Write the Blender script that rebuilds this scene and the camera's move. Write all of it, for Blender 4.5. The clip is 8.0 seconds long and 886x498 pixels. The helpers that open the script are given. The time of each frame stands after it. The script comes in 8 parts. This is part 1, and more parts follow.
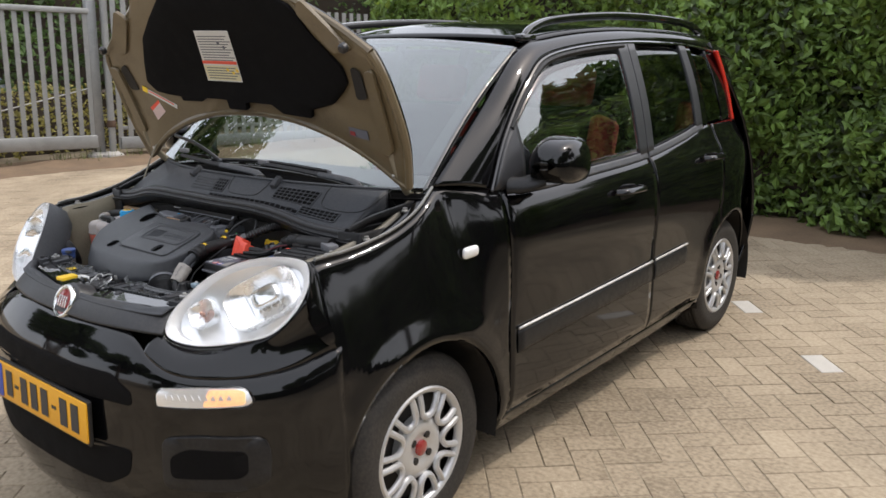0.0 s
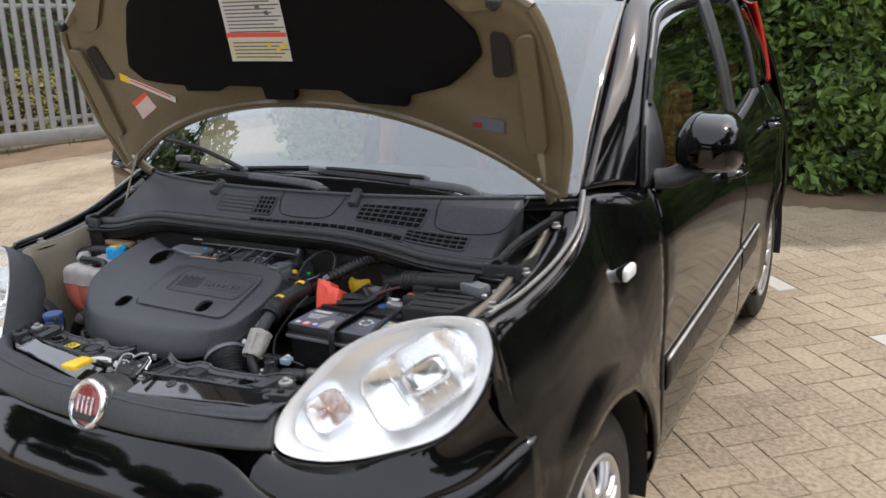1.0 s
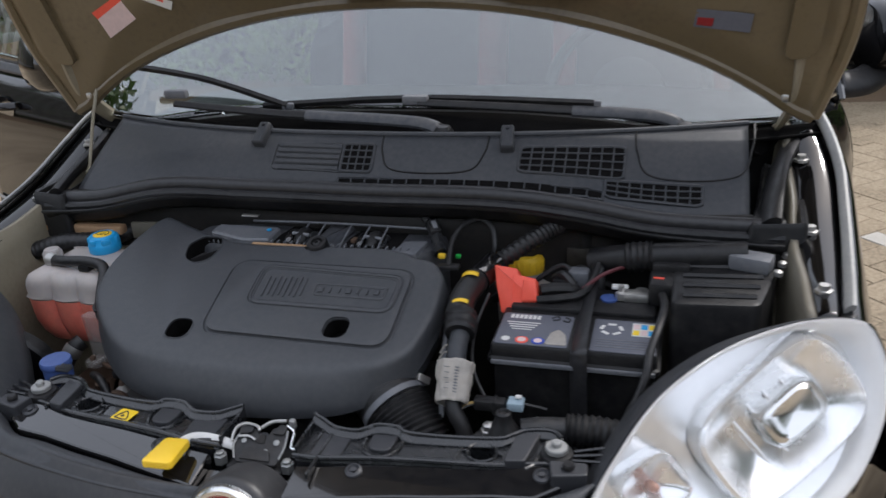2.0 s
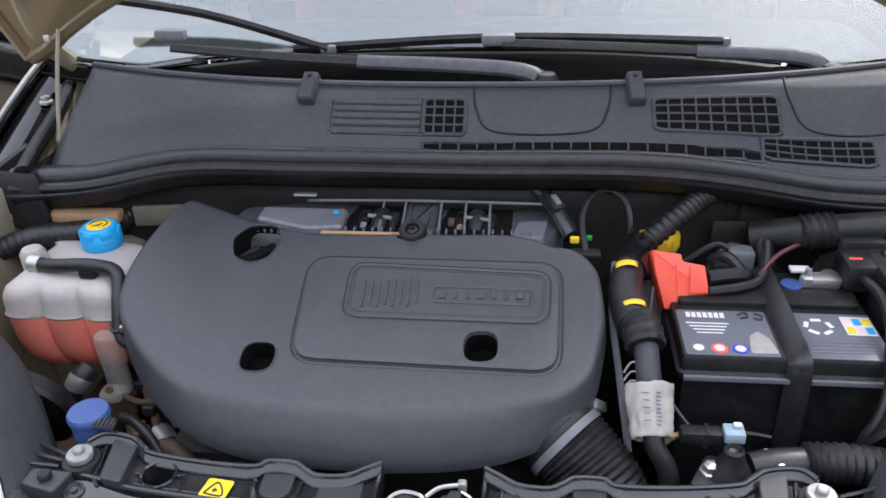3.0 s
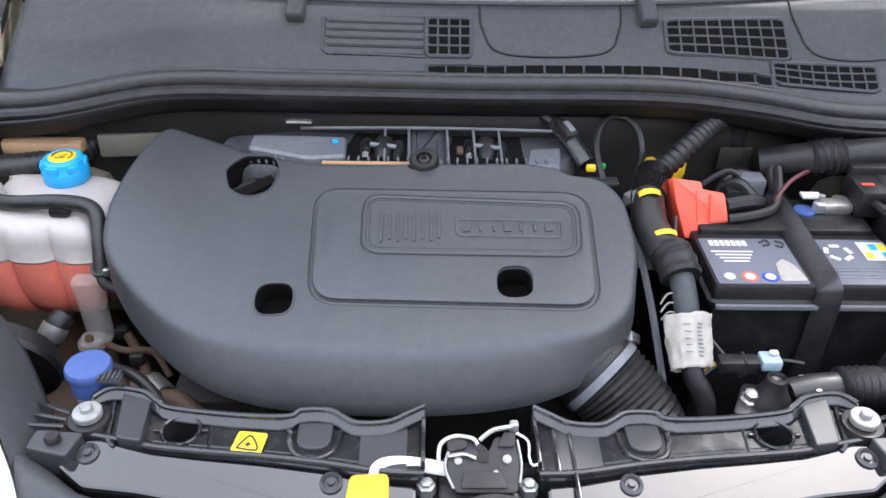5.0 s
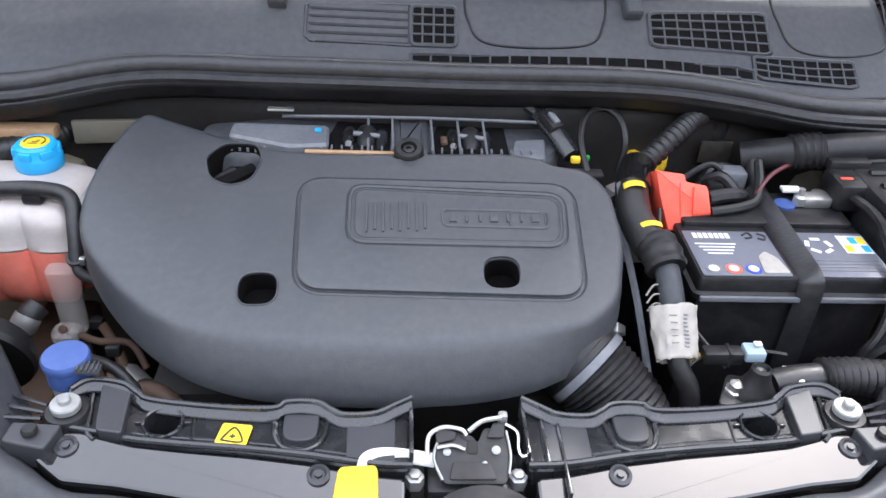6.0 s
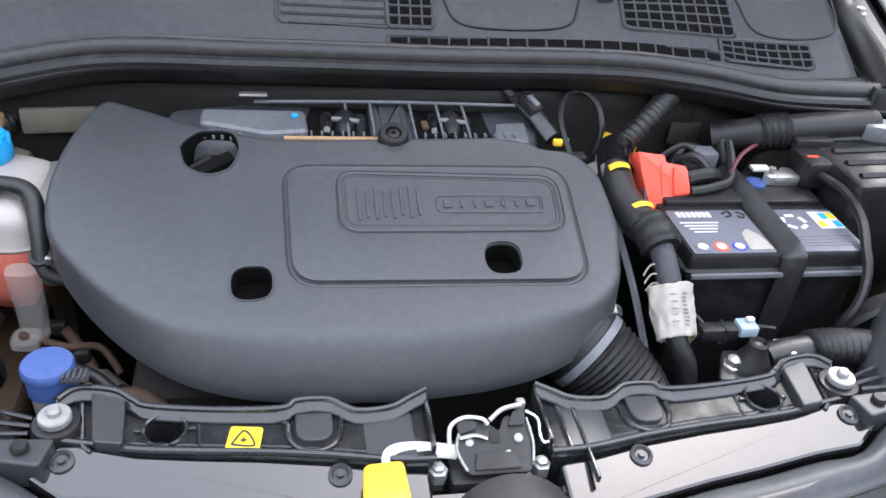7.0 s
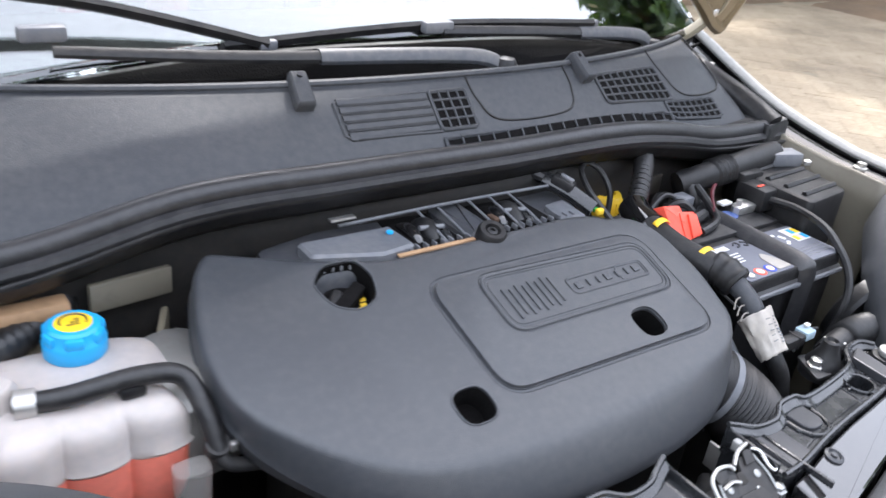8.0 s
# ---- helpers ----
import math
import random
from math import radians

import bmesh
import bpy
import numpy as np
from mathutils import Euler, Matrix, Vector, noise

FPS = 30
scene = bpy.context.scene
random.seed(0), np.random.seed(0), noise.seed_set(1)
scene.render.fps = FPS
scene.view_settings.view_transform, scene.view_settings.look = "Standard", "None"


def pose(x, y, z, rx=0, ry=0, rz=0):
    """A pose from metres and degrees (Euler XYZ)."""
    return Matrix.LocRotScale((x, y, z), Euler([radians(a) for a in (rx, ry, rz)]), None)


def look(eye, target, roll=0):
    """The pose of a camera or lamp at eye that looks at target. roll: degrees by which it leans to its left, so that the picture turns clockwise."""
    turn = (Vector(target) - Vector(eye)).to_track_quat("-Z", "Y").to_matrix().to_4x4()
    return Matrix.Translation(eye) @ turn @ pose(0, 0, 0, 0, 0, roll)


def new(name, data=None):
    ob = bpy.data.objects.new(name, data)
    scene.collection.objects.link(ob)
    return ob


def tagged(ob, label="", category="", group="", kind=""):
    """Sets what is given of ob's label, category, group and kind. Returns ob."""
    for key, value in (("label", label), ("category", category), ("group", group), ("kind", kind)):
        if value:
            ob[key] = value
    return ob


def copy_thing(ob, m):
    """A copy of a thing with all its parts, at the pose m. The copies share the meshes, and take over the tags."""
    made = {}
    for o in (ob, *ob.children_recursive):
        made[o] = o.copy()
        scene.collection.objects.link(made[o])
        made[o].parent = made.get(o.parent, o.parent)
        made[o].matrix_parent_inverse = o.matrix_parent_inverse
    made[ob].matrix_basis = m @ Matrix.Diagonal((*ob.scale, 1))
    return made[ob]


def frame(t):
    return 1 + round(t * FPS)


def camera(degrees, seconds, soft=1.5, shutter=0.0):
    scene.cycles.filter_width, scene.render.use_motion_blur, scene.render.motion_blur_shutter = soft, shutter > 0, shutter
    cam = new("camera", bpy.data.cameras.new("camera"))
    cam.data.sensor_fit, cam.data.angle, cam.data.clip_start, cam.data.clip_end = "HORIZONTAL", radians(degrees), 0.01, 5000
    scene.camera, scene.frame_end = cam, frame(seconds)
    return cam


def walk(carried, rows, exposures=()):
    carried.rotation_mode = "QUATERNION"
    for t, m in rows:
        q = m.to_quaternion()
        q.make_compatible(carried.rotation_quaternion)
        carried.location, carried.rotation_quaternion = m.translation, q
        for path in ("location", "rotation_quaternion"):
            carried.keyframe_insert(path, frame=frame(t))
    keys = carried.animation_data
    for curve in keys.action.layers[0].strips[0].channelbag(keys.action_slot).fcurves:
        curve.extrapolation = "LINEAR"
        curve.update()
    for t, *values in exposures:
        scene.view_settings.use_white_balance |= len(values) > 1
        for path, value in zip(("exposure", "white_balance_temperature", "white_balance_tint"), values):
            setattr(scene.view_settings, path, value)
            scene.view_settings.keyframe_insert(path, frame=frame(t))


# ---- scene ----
cam = camera(56.7, 8.0, shutter=0.25)
PATH = [
    (0, (2.192, -1.661, 1.441), (0.963, -0.159, 0.955), -0.8),
    (0.5, (1.723, -1.579, 1.421), (0.611, 0.006, 0.919), -1.9),
    (1, (1.275, -1.500, 1.426), (0.309, 0.160, 0.866), -3.0),
    (1.5, (0.796, -1.370, 1.351), (0.045, 0.379, 0.736), -3.7),
    (2, (0.462, -1.246, 1.380), (-0.075, 0.512, 0.592), -3.7),
    (2.2, (0.358, -1.195, 1.370), (-0.109, 0.568, 0.545), -3.7),
    (3.3, (0.041, -1.031, 1.356), (-0.112, 0.688, 0.347), -1.3),
    (3.5, (0.016, -1.024, 1.354), (-0.094, 0.684, 0.320), -0.7),
    (4, (-0.028, -1.020, 1.346), (-0.049, 0.668, 0.274), 0.5),
    (4.5, (-0.044, -1.019, 1.340), (-0.021, 0.654, 0.244), 1.1),
    (5.8, (-0.056, -1.012, 1.335), (0.029, 0.636, 0.200), 2.5),
    (6, (-0.068, -1.012, 1.329), (0.052, 0.638, 0.206), 3.3),
    (6.5, (-0.092, -1.008, 1.323), (0.107, 0.637, 0.204), 5.0),
    (7, (-0.164, -0.987, 1.308), (0.204, 0.624, 0.182), 6.4),
    (7.4, (-0.274, -0.942, 1.281), (0.323, 0.664, 0.250), 7.1),
    (7.7, (-0.408, -0.858, 1.298), (0.444, 0.650, 0.296), 7.1),
    (8, (-0.603, -0.803, 1.291), (0.524, 0.585, 0.391), 7.1),
]
walk(cam, [(t, look(eye, target, roll)) for t, eye, target, roll in PATH],
     [(0, -0.47, 6180, 12), (1, -0.33, 6100, 12), (1.5, -0.46, 6000, 12), (2, -0.70, 5900, 12), (3.3, 0.54, 5850, 13), (4, 0.81, 5850, 13), (7.4, 0.85, 5850, 13), (8, 0.85, 5850, 13)])

# ---- world, sun ----
SUN_DIR = Vector((0.40, 0.46, 0.86)).normalized()
world = bpy.data.worlds.new("world")
scene.world = world
world.use_nodes = True
wn = world.node_tree.nodes
sky = wn.new("ShaderNodeTexSky")
sky.sky_type = "NISHITA"
sky.sun_disc = False
sky.sun_elevation = math.asin(SUN_DIR.z)
sky.sun_rotation = math.atan2(SUN_DIR.x, SUN_DIR.y)
sky.air_density, sky.dust_density, sky.ozone_density = 1.0, 7.0, 0.6
wn["Background"].inputs["Strength"].default_value = 0.15
veil = wn.new("ShaderNodeVectorMath")  # thin high cloud over the clear sky
veil.operation = "MULTIPLY_ADD"
veil.inputs[1].default_value, veil.inputs[2].default_value = (0.6, 0.6, 0.6), (12.0, 12.1, 12.3)
world.node_tree.links.new(sky.outputs[0], veil.inputs[0])
world.node_tree.links.new(veil.outputs[0], wn["Background"].inputs["Color"])
sun = new("sun", bpy.data.lights.new("sun", "SUN"))
sun.data.energy, sun.data.angle, sun.data.color = 2.5, radians(2.0), (1.0, 0.93, 0.82)
sun.matrix_world = look(SUN_DIR * 30, (0, 0, 0))


# ---- materials ----
def mat(name, base, rough=0.5, metal=0.0, vary=0.15, scale=8.0, fine=120.0, bump=0.0, bump_scale=200.0, coat=0.0, trans=0.0,
        ior=1.5, dust=0.0, dust_col=(0.3, 0.26, 0.2), rvar=0.1, emit=None, power=0.0, sss=0.0, per_object=0.0, per_island=0.0, alpha=1.0, spec=0.5, placed=False):
    """A procedural surface: base colour varied at two scales, uneven gloss, fine bump and some dust."""
    m = bpy.data.materials.new(name)
    m.use_nodes = True
    nt = m.node_tree
    nd, ln = nt.nodes, nt.links
    b = nd["Principled BSDF"]
    tc = nd.new("ShaderNodeTexCoord")
    where = nd.new("ShaderNodeNewGeometry").outputs["Position"] if placed else tc.outputs["Object"]
    n1, n2 = nd.new("ShaderNodeTexNoise"), nd.new("ShaderNodeTexNoise")
    for n, s in ((n1, scale), (n2, fine)):
        n.inputs["Scale"].default_value = s
        n.inputs["Detail"].default_value = 4.0
        ln.new(where, n.inputs["Vector"])
    add = nd.new("ShaderNodeMath")
    add.operation = "ADD"
    ln.new(n1.outputs["Fac"], add.inputs[0])
    ln.new(n2.outputs["Fac"], add.inputs[1])
    last = add.outputs[0]
    if per_object or per_island:
        src = nd.new("ShaderNodeObjectInfo") if per_object else nd.new("ShaderNodeNewGeometry")
        out = src.outputs["Random"] if per_object else src.outputs["Random Per Island"]
        k = nd.new("ShaderNodeMath")
        k.operation = "MULTIPLY_ADD"
        k.inputs[1].default_value = per_object or per_island
        ln.new(out, k.inputs[0])
        ln.new(last, k.inputs[2])
        sub = nd.new("ShaderNodeMath")
        sub.operation = "SUBTRACT"
        sub.inputs[1].default_value = 0.5 * (per_object or per_island)
        ln.new(k.outputs[0], sub.inputs[0])
        last = sub.outputs[0]
    mr = nd.new("ShaderNodeMapRange")
    mr.inputs["From Min"].default_value, mr.inputs["From Max"].default_value = 0.6, 1.4
    mr.inputs["To Min"].default_value, mr.inputs["To Max"].default_value = 1 - vary, 1 + vary
    mr.clamp = False
    ln.new(last, mr.inputs["Value"])
    mul = nd.new("ShaderNodeVectorMath")
    mul.operation = "SCALE"
    mul.inputs[0].default_value = base
    ln.new(mr.outputs[0], mul.inputs["Scale"])
    col = mul.outputs[0]
    if dust:
        mix = nd.new("ShaderNodeMix")
        mix.data_type = "RGBA"
        mix.inputs["B"].default_value = (*dust_col, 1)
        dm = nd.new("ShaderNodeMapRange")
        dm.inputs["From Min"].default_value, dm.inputs["From Max"].default_value = 0.85, 1.35
        dm.inputs["To Min"].default_value, dm.inputs["To Max"].default_value = 0.0, dust
        ln.new(last, dm.inputs["Value"])
        ln.new(dm.outputs[0], mix.inputs["Factor"])
        ln.new(col, mix.inputs["A"])
        col = mix.outputs["Result"]
    ln.new(col, b.inputs["Base Color"])
    rr = nd.new("ShaderNodeMapRange")
    rr.inputs["From Min"].default_value, rr.inputs["From Max"].default_value = 0.3, 0.7
    rr.inputs["To Min"].default_value, rr.inputs["To Max"].default_value = max(rough - rvar * rough, 0.01), min(rough + rvar, 1.0)
    ln.new(n1.outputs["Fac"], rr.inputs["Value"])
    ln.new(rr.outputs[0], b.inputs["Roughness"])
    b.inputs["Metallic"].default_value, b.inputs["IOR"].default_value = metal, ior
    b.inputs["Coat Weight"].default_value, b.inputs["Coat Roughness"].default_value = coat, 0.02
    b.inputs["Transmission Weight"].default_value = trans
    b.inputs["Specular IOR Level"].default_value = spec
    b.inputs["Alpha"].default_value = alpha
    if sss:
        b.inputs["Subsurface Weight"].default_value = sss
        b.inputs["Subsurface Radius"].default_value = (0.02, 0.015, 0.01)
    if emit:
        b.inputs["Emission Color"].default_value = (*emit, 1)
        b.inputs["Emission Strength"].default_value = power
    if bump:
        bn, bp = nd.new("ShaderNodeTexNoise"), nd.new("ShaderNodeBump")
        bn.inputs["Scale"].default_value, bn.inputs["Detail"].default_value = bump_scale, 3.0
        ln.new(where, bn.inputs["Vector"])
        bp.inputs["Strength"].default_value, bp.inputs["Distance"].default_value = bump, 0.002
        ln.new(bn.outputs["Fac"], bp.inputs["Height"])
        ln.new(bp.outputs[0], b.inputs["Normal"])
    return m


PAINT = mat("black_paint", (0.0030, 0.0030, 0.0035), 0.055, coat=0.0, vary=0.3, rvar=0.02, dust=0.006)
# dark dust tone holds real dirt and some painted shading of the panel
UNDER = mat("thin_tan_paint", (0.170, 0.130, 0.070), 0.36, vary=0.30, scale=7, dust=0.6, dust_col=(0.055, 0.042, 0.028), coat=0.3, rvar=0.15)
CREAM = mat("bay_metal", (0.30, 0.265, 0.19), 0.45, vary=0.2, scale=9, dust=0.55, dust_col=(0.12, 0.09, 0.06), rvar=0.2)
PLASTIC = mat("grey_plastic", (0.0425, 0.0455, 0.0515), 0.45, vary=0.1, scale=6, bump=0.25, bump_scale=900, dust=0.06, rvar=0.1, spec=0.35)
COVER = mat("engine_plastic", (0.0465, 0.0495, 0.0555), 0.375, vary=0.08, scale=5, bump=0.22, bump_scale=1100, dust=0.05, rvar=0.08)
BLACKP = mat("black_plastic", (0.012, 0.012, 0.013), 0.38, vary=0.25, scale=40, bump=0.15, bump_scale=600, dust=0.03, rvar=0.15, spec=0.35)
GLOSSP = mat("glossy_plastic", (0.008, 0.008, 0.009), 0.04, coat=0.9, vary=0.2, dust=0.03, rvar=0.06)
RUBBER = mat("rubber", (0.020, 0.020, 0.022), 0.36, vary=0.2, scale=60, dust=0.02, bump=0.2, bump_scale=300)
TYRE = mat("tyre_rubber", (0.020, 0.018, 0.016), 0.75, vary=0.3, scale=12, dust=0.35, dust_col=(0.09, 0.075, 0.06), bump=0.3, bump_scale=250)
TRIM = mat("satin_trim", (0.022, 0.022, 0.024), 0.42, vary=0.15, scale=5, dust=0.05, rvar=0.08)
RAILP = mat("rail_plastic", (0.016, 0.017, 0.019), 0.20, vary=0.15, scale=40, coat=0.3, dust=0.015, rvar=0.15)
HOSE = mat("hose_rubber", (0.013, 0.013, 0.014), 0.42, vary=0.25, scale=60, dust=0.03, bump=0.15, bump_scale=400)
DARK = mat("bay_dark", (0.010, 0.009, 0.008), 0.7, vary=0.4, scale=15, dust=0.2, dust_col=(0.05, 0.035, 0.025))
GREYP = mat("light_grey_plastic", (0.13, 0.136, 0.15), 0.45, vary=0.15, scale=20, dust=0.15, bump=0.1)
SILVER = mat("wheel_silver", (0.58, 0.585, 0.59), 0.34, metal=0.55, vary=0.08, dust=0.25, dust_col=(0.25, 0.2, 0.15), rvar=0.1)
CHROME = mat("bright_metal", (0.78, 0.78, 0.77), 0.18, metal=1.0, vary=0.1, scale=25, rvar=0.15)
ZINC = mat("zinc_steel", (0.55, 0.54, 0.52), 0.38, metal=0.9, vary=0.2, scale=30, dust=0.2, rvar=0.2)
ALU = mat("cast_alloy", (0.36, 0.35, 0.33), 0.5, metal=0.7, vary=0.3, scale=30, dust=0.4, dust_col=(0.1, 0.08, 0.06))
RUST = mat("rusty_steel", (0.085, 0.048, 0.028), 0.75, vary=0.4, scale=20, dust=0.4, dust_col=(0.05, 0.04, 0.03))
GLASS = mat("window_glass", (0.70, 0.78, 0.77), 0.0, vary=0.0, trans=1.0, ior=1.7, rvar=0.0)
# IOR raised above that of glass to brighten the sky's reflection
SCREEN = mat("bright_reflecting_glass", (0.70, 0.78, 0.77), 0.0, vary=0.0, trans=1.0, ior=2.0, rvar=0.0)
# tint added to put the cabin's shade into the rear glass
TINT = mat("cabin_darkening_glass", (0.36, 0.42, 0.41), 0.0, vary=0.0, trans=1.0, ior=1.5, rvar=0.0)
LENS = mat("clear_lens", (1.0, 1.0, 1.0), 0.02, vary=0.0, trans=1.0, ior=1.2, rvar=0.0)
FROST = mat("lamp_reflector", (0.95, 0.955, 0.96), 0.30, metal=0.8, vary=0.05, scale=20, rvar=0.05)
LAMPWHITE = mat("lamp_bezel", (0.95, 0.955, 0.96), 0.42, metal=0.35, vary=0.05)
AMBERBULB = mat("amber_bulb", (0.46, 0.27, 0.21), 0.3, vary=0.1)
DRLGLOW = mat("lit_lamp", (0.9, 0.55, 0.28), 0.3, emit=(1.0, 0.45, 0.20), power=0.9, vary=0.2, scale=60)
REDLENS = mat("red_lens", (0.75, 0.03, 0.015), 0.12, coat=1.0, vary=0.15, scale=40)
REDP = mat("red_plastic", (0.88, 0.10, 0.055), 0.42, vary=0.08, dust=0.05)
REDSEAT = mat("red_fabric", (0.26, 0.032, 0.018), 0.85, vary=0.2, scale=30, bump=0.3)
SEAT = mat("dark_fabric", (0.018, 0.018, 0.02), 0.9, vary=0.2, scale=40, bump=0.4)
YELLOW = mat("yellow_plastic", (0.90, 0.58, 0.02), 0.42, vary=0.08, dust=0.08)
YSTICK = mat("yellow_sticker", (0.90, 0.62, 0.02), 0.35, vary=0.05)
BLUECAP = mat("sky_blue_plastic", (0.03, 0.36, 0.72), 0.38, vary=0.06, dust=0.03, sss=0.05)
NAVYCAP = mat("blue_plastic", (0.050, 0.092, 0.27), 0.45, vary=0.1, dust=0.05)
TANK = mat("milky_plastic", (0.44, 0.40, 0.375), 0.42, vary=0.07, scale=14, sss=0.25, dust=0.12, dust_col=(0.6, 0.45, 0.35))
COOLANT = mat("red_coolant", (0.86, 0.24, 0.17), 0.32, vary=0.12, scale=14, sss=0.35)
WHITELAB = mat("white_label", (0.72, 0.71, 0.68), 0.5, vary=0.08, scale=40, dust=0.15)
GREYLAB = mat("grey_label", (0.12, 0.125, 0.15), 0.5, vary=0.1)
PILLAR = mat("pillar_plastic", (0.035, 0.036, 0.040), 0.38, vary=0.1, bump=0.1, bump_scale=700)
MANI = mat("manifold_plastic", (0.055, 0.058, 0.066), 0.42, vary=0.15, scale=18, dust=0.12, bump=0.1)
LEDGE = mat("rust_stained_board", (0.42, 0.26, 0.14), 0.7, vary=0.35, scale=14, dust=0.3, dust_col=(0.12, 0.08, 0.05))
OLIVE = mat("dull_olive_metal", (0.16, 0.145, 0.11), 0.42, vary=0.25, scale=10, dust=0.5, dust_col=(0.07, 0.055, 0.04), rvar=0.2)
PAPER = mat("crumpled_paper", (0.36, 0.335, 0.30), 0.6, vary=0.2, scale=60, dust=0.3, dust_col=(0.3, 0.25, 0.2))
# tan paint darkened, with the bay's shade put into the colour
DARKTAN = mat("shaded_tan", (0.026, 0.023, 0.018), 0.5, vary=0.35, scale=8, dust=0.2, dust_col=(0.11, 0.09, 0.065))
REFLECT = mat("bright_reflector", (0.94, 0.945, 0.95), 0.22, metal=0.9, vary=0.06, scale=30, rvar=0.1)
WASHER = mat("dull_zinc", (0.33, 0.33, 0.32), 0.5, metal=0.35, vary=0.15, scale=60, dust=0.15, rvar=0.1)
GOLD = mat("brass_wire", (0.42, 0.28, 0.08), 0.4, vary=0.2)
STEELD = mat("dark_steel", (0.022, 0.022, 0.023), 0.5, metal=0.2, vary=0.25, scale=30, dust=0.3, dust_col=(0.06, 0.05, 0.04), rvar=0.2)
CLEARP = mat("clear_plastic", (0.62, 0.58, 0.54), 0.25, alpha=0.24, vary=0.05)
INK = mat("ink", (0.03, 0.03, 0.035), 0.5, vary=0.2)
YTINT = mat("pale_yellow_label", (0.72, 0.66, 0.42), 0.5, vary=0.06)
PINKLAB = mat("pale_pink_label", (0.72, 0.55, 0.53), 0.45, vary=0.1)
ORANGEPLATE = mat("plate_yellow", (0.86, 0.42, 0.012), 0.4, vary=0.05, dust=0.04)
PLATEBLUE = mat("plate_blue", (0.02, 0.06, 0.42), 0.4, vary=0.05)
# black of the felt, and of shade painted into openings
PAD = mat("felt_and_shade_black", (0.005, 0.0045, 0.0045), 0.95, vary=0.3, scale=25, bump=0.6, bump_scale=500, spec=0.15)
BADGERED = mat("badge_red", (0.28, 0.02, 0.02), 0.25, coat=1.0, vary=0.1)
GALV = mat("galvanised", (0.31, 0.315, 0.31), 0.42, metal=0.6, vary=0.15, scale=10, dust=0.2, dust_col=(0.4, 0.38, 0.34))
CONCRETE = mat("concrete", (0.36, 0.34, 0.31), 0.85, vary=0.2, scale=4, bump=0.5, bump_scale=80)
BRICK = mat("paving_brick", (0.318, 0.250, 0.167), 0.85, vary=0.50, scale=1.3, fine=55, bump=1.0, bump_scale=150, per_object=0.16, dust=0.35, dust_col=(0.40, 0.35, 0.27), placed=True)
BRICKS = mat("paving_brick_far", (0.318, 0.250, 0.167), 0.85, vary=0.50, scale=1.3, fine=55, bump=1.0, bump_scale=150, per_island=0.16, dust=0.35, dust_col=(0.40, 0.35, 0.27), placed=True)
WHITEBRICK = mat("white_brick", (0.50, 0.47, 0.42), 0.8, vary=0.12, scale=12, bump=0.5, bump_scale=260)
JOINT = mat("joint_sand", (0.245, 0.203, 0.142), 0.95, vary=0.4, scale=2.0, bump=0.8, bump_scale=120)
SOIL = mat("soil", (0.17, 0.115, 0.07), 0.95, vary=0.45, scale=3.0, bump=1.0, bump_scale=60)
GRASS = mat("dry_grass", (0.13, 0.155, 0.045), 0.8, vary=0.4, scale=2.0, per_island=1.0)
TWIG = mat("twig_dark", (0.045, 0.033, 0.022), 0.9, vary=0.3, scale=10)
BARK = mat("bark", (0.10, 0.075, 0.052), 0.9, vary=0.35, scale=6, bump=1.0, bump_scale=30)
CARBLUE = mat("grey_blue_paint", (0.30, 0.34, 0.40), 0.2, coat=1.0, vary=0.05)


def leaf_mat(name, base, glow, vary, scale):
    """Thin leaves: a glossy face that lets part of the light through."""
    m = mat(name, base, 0.42, vary=vary, scale=scale, fine=20, per_island=1.1, spec=0.45)
    nt = m.node_tree
    tr, mx = nt.nodes.new("ShaderNodeBsdfTranslucent"), nt.nodes.new("ShaderNodeMixShader")
    tr.inputs["Color"].default_value = (*glow, 1)
    mx.inputs["Fac"].default_value = 0.38
    nt.links.new(nt.nodes["Principled BSDF"].outputs[0], mx.inputs[1])
    nt.links.new(tr.outputs[0], mx.inputs[2])
    nt.links.new(mx.outputs[0], nt.nodes["Material Output"].inputs["Surface"])
    return m


LEAF = leaf_mat("hedge_leaf", (0.12, 0.19, 0.042), (0.27, 0.36, 0.06), 0.75, 1.3)
LEAFD = leaf_mat("tree_leaf", (0.07, 0.12, 0.032), (0.12, 0.19, 0.035), 0.45, 0.6)
LEAFY = leaf_mat("yellow_green_leaf", (0.33, 0.30, 0.09), (0.42, 0.38, 0.09), 0.3, 1.0)

# ---- building helpers ----
def spline(pts, n, closed=False):
    """n points on a smooth curve through pts."""
    p = np.array(pts, float)
    m = len(p)
    ts = np.linspace(0, m if closed else m - 1, n, endpoint=not closed)
    out = []
    for t in ts:
        i = min(int(t), m - 1 if closed else m - 2)
        f = t - i
        g = (lambda k: p[k % m]) if closed else (lambda k: p[min(max(k, 0), m - 1)])
        a, b, c, d = g(i - 1), g(i), g(i + 1), g(i + 2)
        out.append(0.5 * (2 * b + (c - a) * f + (2 * a - 5 * b + 4 * c - d) * f * f + (3 * b - a - 3 * c + d) * f ** 3))
    return np.array(out)


